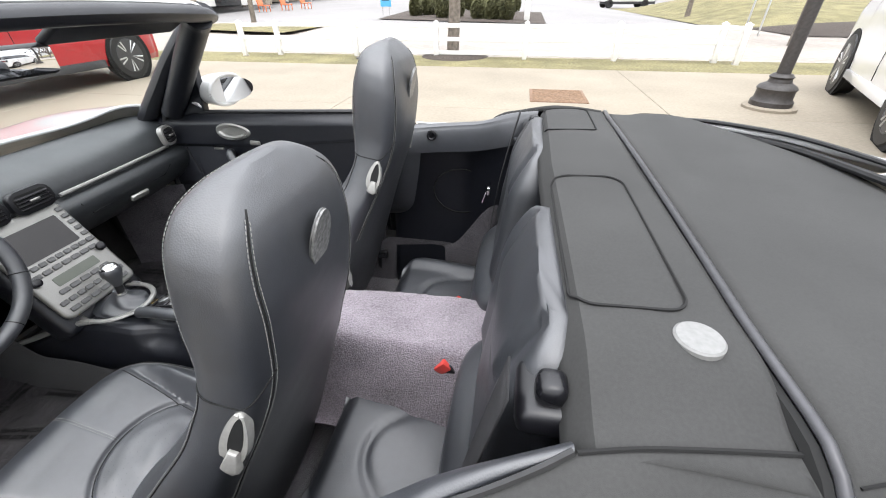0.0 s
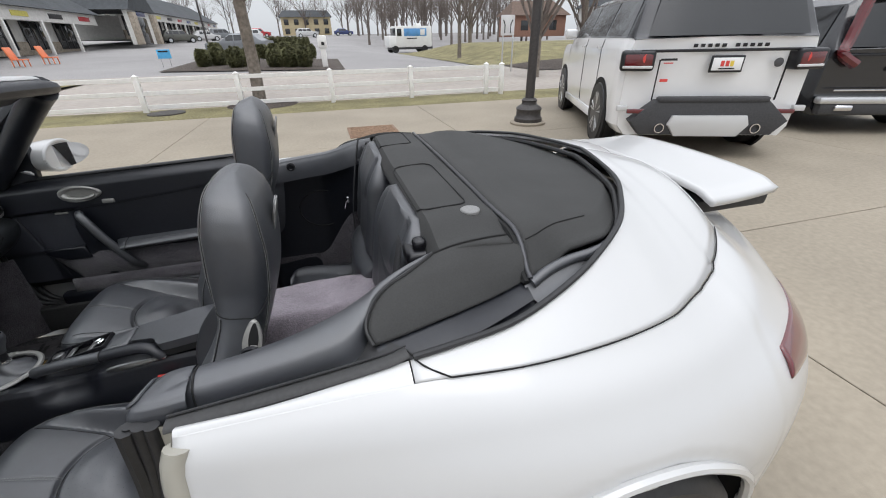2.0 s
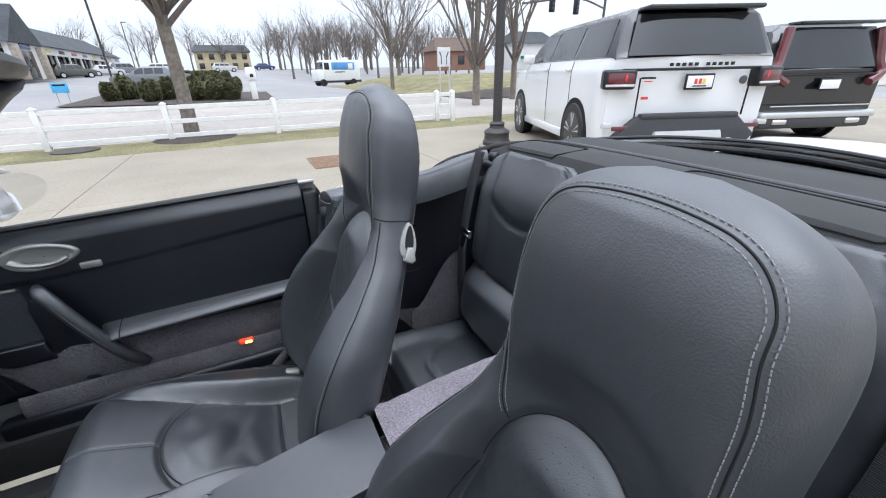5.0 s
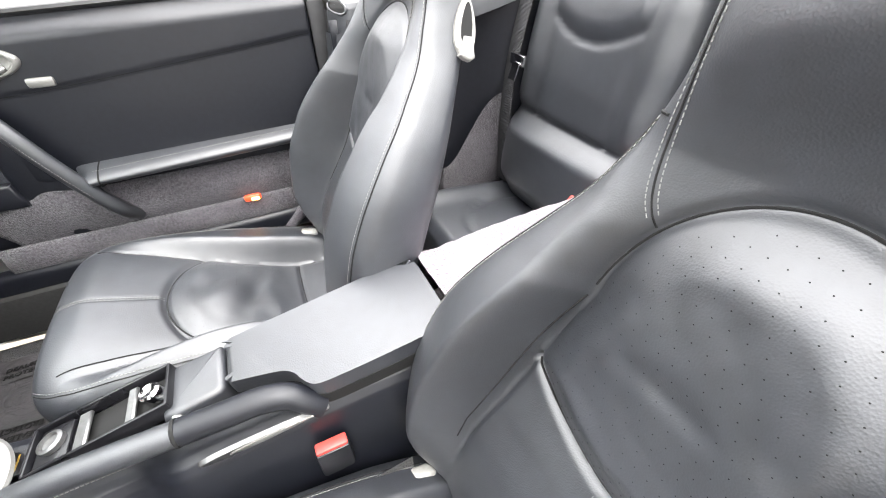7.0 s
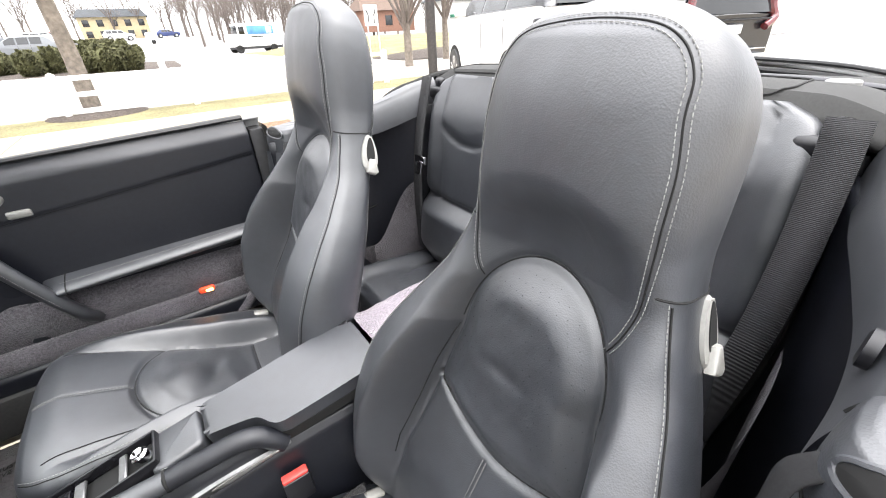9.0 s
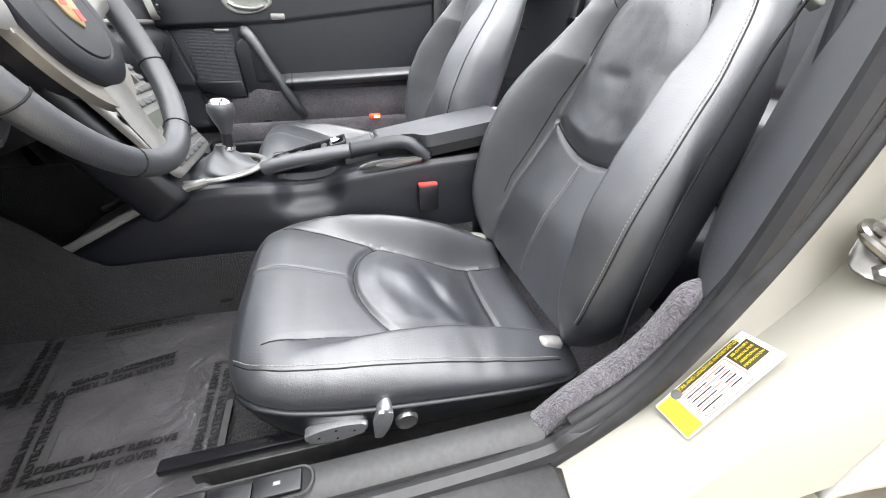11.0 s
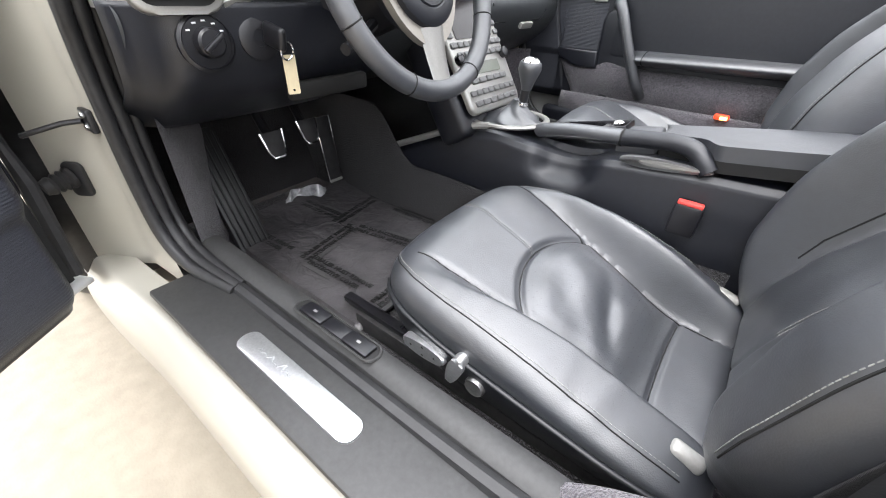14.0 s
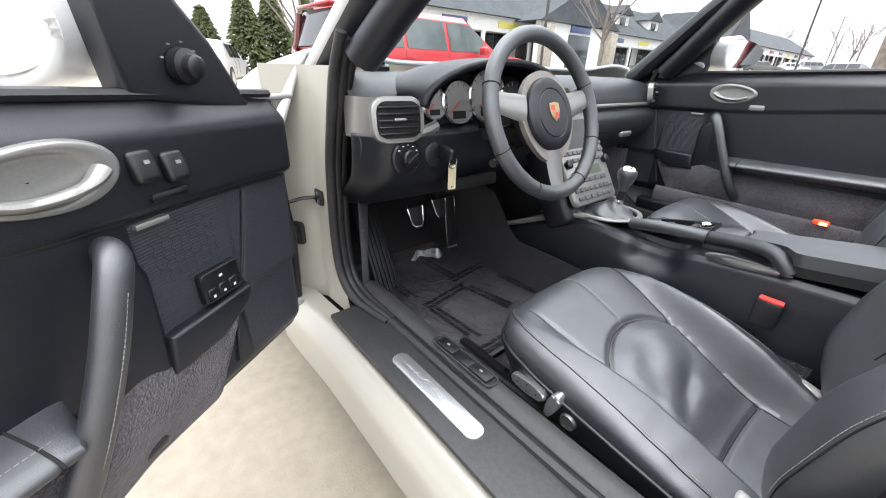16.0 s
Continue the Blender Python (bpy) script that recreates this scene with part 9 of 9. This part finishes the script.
solid("far_woods", woods, TWIG, "row of bare winter trees along the far road", "woods", kind="stuff")

# evergreens
FIR = mat("fir_needles", (0.070, 0.085, 0.032), 0.9, noise_scale=8, vary=0.5, vary2=0.3, scale2=1.5)
for k, (x, y, h, rr) in enumerate(((-29.6, 6.6, 4.6, 1.5), (-30.8, 8.6, 5.0, 1.7), (-28.8, 10.2, 4.4, 1.6), (-31.5, 4.6, 3.6, 1.3), (-33.0, 12.5, 4.2, 1.6))):
    rng = random.Random(40 + k)
    fir = thing("evergreen_tree", (x, y, -0.03), "dense green conical evergreen beside the lot", "tree", "evergreens")
    bm = bmesh.new()
    add_tube(bm, [Vector((x, y, -0.1)), Vector((x, y, h * 0.9))], [0.12, 0.02], 6)
    part("trunk", bm, BARK, fir)
    bm = bmesh.new()
    for q in range(3600):
        t = rng.random() ** 0.75
        z = 0.15 + t * h
        rad = rr * (1 - t) ** 0.85 * rng.uniform(0.45, 1.08) + 0.03
        a = rng.uniform(0, 6.283)
        c = Vector((x + rad * math.cos(a), y + rad * math.sin(a), z + rng.uniform(-0.1, 0.1)))
        o = Vector((math.cos(a), math.sin(a), rng.uniform(-0.5, 0.15)))
        s = Vector((-math.sin(a), math.cos(a), rng.uniform(-0.4, 0.4)))
        l, w = rng.uniform(0.14, 0.32), rng.uniform(0.06, 0.13)
        v = [bm.verts.new(p) for p in (c - s * w, c + o * l, c + s * w, c + Vector((0, 0, w * 1.2)))]
        bm.faces.new((v[0], v[1], v[3]))
        bm.faces.new((v[3], v[1], v[2]))
    part("crown", bm, FIR, fir)

# ---- shrubs in the mulch island ----
HEDGE = mat("clipped_shrub_leaves", (0.075, 0.075, 0.03), 0.9, noise_scale=18, vary=0.5, vary2=0.35, scale2=2.5)
solid("mulch_island", grid(lambda u, v: Vector((-7.4 + 8.4 * u, 19.4 + 2.2 * (1 - u) + (7.2 + 0.8 * (1 - u)) * v, rise(-7.4 + 8.4 * u, 19.4 + 2.2 * (1 - u) + (7.2 + 0.8 * (1 - u)) * v) + 0.08 * math.sin(math.pi * v) * math.sin(math.pi * u) ** 0.5 + 0.02)), 24, 12), MULCH, "brown mulch island with clipped shrubs", "mulch", kind="structure")


def shrub(x, y, w, h, seed):
    rng = random.Random(seed)
    z = rise(x, y)
    bm = bmesh.new()
    for q in range(620):
        a = rng.uniform(0, 6.283)
        t = rng.random()
        rad = w * (0.55 + 0.5 * math.sin(math.pi * (0.15 + 0.75 * t))) * rng.uniform(0.86, 1.05) * 0.62
        if t > 0.86:
            rad *= rng.random() ** 0.5
        c = Vector((x + rad * math.cos(a), y + rad * math.sin(a), z + 0.05 + t * h + rng.uniform(-0.02, 0.02)))
        d = Vector((math.cos(a) + rng.uniform(-0.6, 0.6), math.sin(a) + rng.uniform(-0.6, 0.6), rng.uniform(-0.5, 1))).normalized()
        s = d.orthogonal().normalized() * 0.07
        v = [bm.verts.new(c + s), bm.verts.new(c + d * 0.10), bm.verts.new(c - s)]
        bm.faces.new(v)
    core = bmesh.new()
    bmesh.ops.create_icosphere(core, subdivisions=2, radius=1)
    bmesh.ops.transform(core, matrix=Matrix.Translation((x, y, z + h * 0.5)) @ Matrix.Diagonal((w * 0.58, w * 0.58, h * 0.5, 1)), verts=core.verts)
    for v in core.verts:
        v.co += v.co.normalized() * rng.uniform(-0.03, 0.03)
    add(bm, core)
    return solid("shrub", bm, HEDGE, "clipped rounded green-brown shrub in mulch", "shrub", "shrubs in the island")


sx = [(-5.75, 23.2), (-5.1, 23.6), (-4.05, 22.1), (-3.4, 22.6), (-2.2, 21.6), (-1.5, 21.4), (-0.8, 21.1), (-6.0, 27.6), (-3.5, 28.4), (-2.75, 27.9), (-2.05, 27.6), (-1.4, 27.3), (-0.6, 26.9)]
for k, (x, y) in enumerate(sx):
    shrub(x, y, 0.50 + 0.05 * ((k * 7) % 3), 0.78 + 0.06 * ((k * 5) % 4), 60 + k)
for k in range(12):
    shrub(-5.9 + 0.78 * (k % 7) + 0.3 * (k // 7), 46.8 - 0.15 * k + 5.0 * (k // 7), 0.55, 0.85, 90 + k)

# ---- shops ----
ROOF = mat("dark_grey_shingles", (0.055, 0.06, 0.065), 0.9, noise_scale=3, vary=0.2, bump=0.5, bump_scale=8, vary2=0.15, scale2=0.6, distance=0.03)
WALLW = mat("pale_painted_siding", (0.66, 0.65, 0.62), 0.7, noise_scale=4, vary=0.08, bump=0.3, bump_scale=5, distance=0.02)
STONE = mat("tan_stone_base", (0.36, 0.31, 0.25), 0.85, noise_scale=6, vary=0.3, bump=0.6, bump_scale=7, distance=0.03)


def roof_prism(a, b, c, d, e, f):
    """A ridge roof: eaves a-b and c-d, ridge e-f."""
    bm = bmesh.new()
    v = [bm.verts.new(p) for p in (a, b, c, d, e, f)]
    for q in ((0, 1, 5, 4), (2, 3, 4, 5), (0, 4, 3), (1, 2, 5), (0, 3, 2, 1)):
        bm.faces.new([v[i] for i in q])
    bmesh.ops.recalc_face_normals(bm, faces=bm.faces)
    return bm


def shop_row(x, y0, y1, z, eave, ridge, depth, n, label):
    """A row of shops that faces the lot: porch with columns, windows with frames, sign bars."""
    b = thing("shop_building", (x, (y0 + y1) / 2, z), label, "building")
    part("wall", box((x - 2.0 - depth / 2, (y0 + y1) / 2, z + eave / 2), (depth, y1 - y0, eave), 0.02), WALLW, b)
    part("stone_base", box((x - 1.97, (y0 + y1) / 2, z + 0.5), (0.12, y1 - y0, 1.0), 0.02), STONE, b)
    part("fascia", box((x - 0.1, (y0 + y1) / 2, z + eave - 0.45), (0.2, y1 - y0, 0.9), 0.02), WALLW, b)
    part("porch_ceiling", box((x - 1.0, (y0 + y1) / 2, z + eave - 0.1), (2.0, y1 - y0, 0.1), 0.01), WALLW, b)
    part("roof", roof_prism((x + 0.4, y0 - 0.3, z + eave), (x + 0.4, y1 + 0.3, z + eave), (x - depth - 2.4, y1 + 0.3, z + eave), (x - depth - 2.4, y0 - 0.3, z + eave), (x - depth * 0.5, y0 - 0.3, z + ridge), (x - depth * 0.5, y1 + 0.3, z + ridge)), ROOF, b)
    st = (y1 - y0) / n
    for k in range(n):
        yc = y0 + st * (k + 0.5)
        part("column", box((x - 0.1, y0 + st * k + 0.15, z + (eave - 0.8) / 2), (0.22, 0.22, eave - 0.8), 0.02), VINYL, b)
        w = part("window", box((x - 1.93, yc, z + 1.45), (0.14, st * 0.66, 2.1), 0.02), TINT, b)
        for q in (-0.33, -0.11, 0.11, 0.33):
            part("mullion", box((x - 1.88, yc + q * st, z + 1.45), (0.10, 0.08, 2.1), 0.005), DARK_RIM, w)
        part("sign_bar", box((x + 0.01, yc, z + eave - 0.45), (0.06, st * 0.42, 0.36), 0.01), (BLUE_PAINT, mat_yellow, PLASTIC, RED_PAINT)[k % 4], b)
    return b


mat_yellow = mat("yellow_sign", (0.62, 0.55, 0.12), 0.5, noise_scale=6, vary=0.1)
shop_row(-21.2, 14, 52, 0.75, 3.3, 6.4, 9.0, 8, "long shop row with dark shingle roof and white porch")
shop_row(-20.2, 60.5, 104, 2.0, 3.0, 6.0, 9.0, 9, "farther shop row with dark roof and pale walls")
for (y0, y1, z, apex, xf) in ((53, 60, 1.4, 6.6, -18.6), (22, 31, 0.7, 5.6, -19.2)):
    g = thing("shop_gable", (xf, (y0 + y1) / 2, z), "white gabled shop entrance with arched front", "building")
    ym = (y0 + y1) / 2
    part("gable_wall", slab([(y0, 0), (y1, 0), (y1, 3.3), (ym, apex - 0.3), (y0, 3.3)], 0.4, facing((xf, 0, z), (0, 1, 0), (0, 0, 1)) @ Matrix.Translation((0, 0, -0.4))), WALLW, g)
    part("gable_roof", roof_prism((xf + 0.3, y0 - 0.4, z + 3.2), (xf - 9, y0 - 0.4, z + 3.2), (xf - 9, y1 + 0.4, z + 3.2), (xf + 0.3, y1 + 0.4, z + 3.2), (xf + 0.3, ym, z + apex), (xf - 9, ym, z + apex)), ROOF, g)
    part("arch_window", slab([(1.3 * math.cos(math.pi * k / 16), 1.2 * math.sin(math.pi * k / 16)) for k in range(17)], 0.08, facing((xf + 0.01, ym, z + 3.4), (0, 1, 0), (0, 0, 1))), GREY_PAINT, g)
    part("entrance", box((xf + 0.02, ym, z + 1.3), (0.1, 2.6, 2.6), 0.02), TINT, g)
    for s in (y0 + 0.5, y1 - 0.5):
        part("stone_pier", box((xf + 0.15, s, z + 1.5), (0.7, 0.9, 3.0), 0.03), STONE, g)
    part("sign_bar", box((xf + 0.06, ym, z + 2.95), (0.06, 2.4, 0.45), 0.01), BLUE_PAINT, g)
part_dormer = thing("dormer", (-23.0, 42, 5.2), "small white dormer on the shop roof", "dormer")
for y in (37.5, 43.5):
    part("dormer_wall", box((-23.2, y, 5.1), (1.8, 2.2, 1.5), 0.02), WALLW, part_dormer)
    part("dormer_roof", roof_prism((-22.0, y - 1.4, 5.8), (-25.5, y - 1.4, 5.8), (-25.5, y + 1.4, 5.8), (-22.0, y + 1.4, 5.8), (-22.0, y, 6.6), (-25.5, y, 6.6)), ROOF, part_dormer)
    part("dormer_window", box((-22.28, y, 5.15), (0.06, 0.9, 0.9), 0.01), TINT, part_dormer)
yb = thing("tan_building", (-1, 116, 2.9), "tan three-storey building among far trees", "building")
part("wall", box((-2.0, 120, 4.6), (12, 6, 4.6), 0.05), mat("tan_wall", (0.48, 0.40, 0.25), 0.8, noise_scale=2, vary=0.1), yb)
for k in range(5):
    for q in range(2):
        part("window", box((-6.8 + 2.4 * k, 116.98, 3.7 + 2.0 * q), (1.1, 0.1, 1.2), 0.02), TINT, yb)
part("roof", roof_prism((-8.4, 116.5, 6.8), (4.4, 116.5, 6.8), (4.4, 123.5, 6.8), (-8.4, 123.5, 6.8), (-7.5, 120, 8.4), (3.5, 120, 8.4)), ROOF, yb)
bh = thing("brick_house", (33, 62, 1.5), "low brick house with brown roof behind trees", "house")
part("wall", box((33, 63, 2.8), (9, 5, 2.8), 0.05), mat("red_brown_brick", (0.26, 0.14, 0.10), 0.85, noise_scale=8, vary=0.2), bh)
part("roof", roof_prism((28, 60, 4.2), (38, 60, 4.2), (38, 66, 4.2), (28, 66, 4.2), (29.5, 63, 6.2), (36.5, 63, 6.2)), mat("brown_shingles", (0.13, 0.09, 0.07), 0.9, noise_scale=4, vary=0.2), bh)
for k in range(3):
    part("window", box((30.5 + 2.4 * k, 60.48, 2.9), (1.2, 0.08, 1.3), 0.02), TINT, bh)
bh2 = thing("white_house", (42, 58, 1.5), "white house with green awning", "house")
part("wall", box((43, 57, 3.2), (8, 5, 3.8), 0.05), WALLW, bh2)
part("roof", roof_prism((38.5, 54, 5.0), (47.5, 54, 5.0), (47.5, 60, 5.0), (38.5, 60, 5.0), (40, 57, 6.8), (46, 57, 6.8)), ROOF, bh2)
part("awning", box((41, 54.2, 3.0), (1.6, 0.8, 0.4), 0.05), mat("green_awning", (0.03, 0.16, 0.10), 0.7, noise_scale=6, vary=0.1), bh2)

# ---- bank, signs and small street things ----
solid("grass_bank", grid(lambda u, v: Vector((8.2 + 18 * u, 20.5 + 26 * v, 0.02 + 1.0 * math.sin(math.pi * v) ** 0.7 * sstep(0, 0.25, u))), 24, 20), GRASS, "dry grassy bank beyond the road", "grass", kind="structure")
solid("mulch_bed", grid(lambda u, v: Vector((9.2 + 8 * u, 16.0 + 4.2 * v, 0.03 + 0.35 * math.sin(math.pi * v) * math.sin(math.pi * u) ** 0.5)), 18, 10), MULCH, "dark mulch bed beside the road", "mulch", kind="structure")
solid("grass_island", grid(lambda u, v: Vector((-14.5 + 6 * u, 14.0 + 5.5 * v + 1.5 * (1 - u), rise(-12, 17) + 0.05)), 8, 8), GRASS, "dry grass corner by the shops", "grass", kind="structure")
sg = thing("road_sign", (7.73, 16.17, 0), "white lane arrow sign on two posts", "sign")
for dx in (-0.18, 0.28):
    part("sign_post", box((7.73 + dx, 16.2, 0.9), (0.05, 0.04, 2.0), 0.005), ALU, sg)
part("sign_plate", box((7.73, 16.17, 1.78), (0.62, 0.02, 0.75), 0.01), WHITE_PRINT, sg)
for dx, k in ((-0.13, -1), (0.13, 1)):
    part("arrow", tube([(7.73 + dx, 16.155, 1.50), (7.73 + dx, 16.155, 1.80), (7.73 + dx + 0.08 * k, 16.155, 1.98)], 0.02, 6), PRINT, sg)
bxs = thing("utility_box", (0.15, 21.0, 0), "white pedestal box with dark dial beside the island", "box")
part("pedestal", box((0.15, 20.9, rise(0, 20.9) + 0.45), (0.26, 0.26, 1.0), 0.03), VINYL, bxs)
part("head", box((0.15, 20.9, rise(0, 20.9) + 1.12), (0.42, 0.36, 0.55), 0.05), VINYL, bxs)
part("dial", box((0.17, 20.71, rise(0, 20.9) + 1.05), (0.14, 0.02, 0.14), 0.01), PRINT, bxs)
bs = thing("yard_sign", (-7.8, 24.4, 0), "small bright blue yard sign on a wire", "sign")
part("sign_board", box((-7.8, 24.4, rise(-7.8, 24.4) + 0.62), (0.62, 0.03, 0.42), 0.005), mat("bright_blue_board", (0.10, 0.42, 0.72), 0.5, noise_scale=9, vary=0.08), bs)
part("text_bar", box((-7.8, 24.38, rise(-7.8, 24.4) + 0.74), (0.45, 0.01, 0.07), 0), PRINT, bs)
for dx in (-0.2, 0.2):
    part("wire", tube([(-7.8 + dx, 24.4, rise(-7.8, 24.4)), (-7.8 + dx, 24.4, rise(-7.8, 24.4) + 0.6)], 0.008, 5), DARK_RIM, bs)
for k, (x, y) in enumerate(((-17.0, 27.0), (-16.2, 28.5), (-15.6, 30.2))):
    ch = thing("garden_chair", (x, y, rise(x, y)), "bright orange outdoor chair before the shops", "chair", "orange chairs")
    o = mat_orange if k else None
    if o is None:
        mat_orange = mat("orange_plastic", (0.75, 0.22, 0.10), 0.5, noise_scale=8, vary=0.08)
        o = mat_orange
    z = rise(x, y)
    part("seat", box((x, y, z + 0.35), (0.6, 0.6, 0.06), 0.02), o, ch)
    part("backrest", box((x - 0.3, y, z + 0.65), (0.08, 0.6, 0.65), 0.02, 2, Matrix.Rotation(radians(-15), 3, "Y")), o, ch)
    for dx in (-0.25, 0.25):
        for dy in (-0.25, 0.25):
            part("leg", box((x + dx, y + dy, z + 0.17), (0.05, 0.05, 0.36), 0.01), o, ch)
tl = thing("traffic_signal", (26, 27, 0), "traffic signal mast with hanging heads", "traffic light")
part("mast", tube([(27.5, 26.5, -0.1), (27.5, 26.5, 6.2)], 0.10, 10), DARK_RIM, tl)
part("mast_arm", tube(cr([(27.5, 26.5, 5.6), (23, 25.0, 5.9), (17.5, 24.0, 5.2)], 12), 0.07, 8), DARK_RIM, tl)
for x, y in ((20.5, 24.6), (23.2, 25.1)):
    hd2 = part("signal_head", box((x, y, 5.35), (0.34, 0.3, 0.95), 0.04), PLASTIC, tl)
    for q in (-0.28, 0, 0.28):
        part("signal_lens", lathe([(0.11, 0), (0.11, 0.05), (0.09, 0.06)], 14, Matrix.Translation((x, y - 0.15, 5.35 + q)) @ pose(0, 0, 0, 90)), DARK_RIM, hd2)
drain = thing("drain_grate", (0.62, 5.5, 0), "rusty brown rectangular drain grate in the concrete", "grate")
part("frame", box((0.60, 5.52, 0.004), (0.80, 0.86, 0.012), 0.003), mat("rusty_iron", (0.20, 0.12, 0.075), 0.8, noise_scale=30, vary=0.3), drain)
for k in range(14):
    part("bar", box((0.60, 5.52 - 0.38 + 0.058 * k, 0.012), (0.72, 0.022, 0.010), 0.002, 1), mat("rusty_iron_bar", (0.26, 0.17, 0.11), 0.8, noise_scale=30, vary=0.3) if k == 0 else bpy.data.materials["rusty_iron_bar"], drain)
solid("manhole_cover", lathe([(0.36, -0.02), (0.36, 0.025), (0.33, 0.032), (0.05, 0.034)], 36, Matrix.Translation((-3.45, 9.0, 0))), mat("dark_cast_iron", (0.06, 0.055, 0.05), 0.7, noise_scale=25, vary=0.3, bump=0.6, bump_scale=40), "dark round cast-iron cover in the grass", "manhole cover")
for k, (x, y, h) in enumerate(((-9.0, 40, 7.0), (-14.2, 16.2, 7.0), (-16, 92, 8.0))):
    p = thing("light_pole", (x, y, rise(x, y)), "slim dark parking-lot light pole", "lamp post", "lot lamps")
    part("pole", tube([(x, y, rise(x, y) - 0.1), (x, y, rise(x, y) + h)], 0.07, 10), LAMP_PAINT, p)
    part("lamp_head", box((x + 0.3, y, rise(x, y) + h), (0.8, 0.3, 0.12), 0.03), LAMP_PAINT, p)
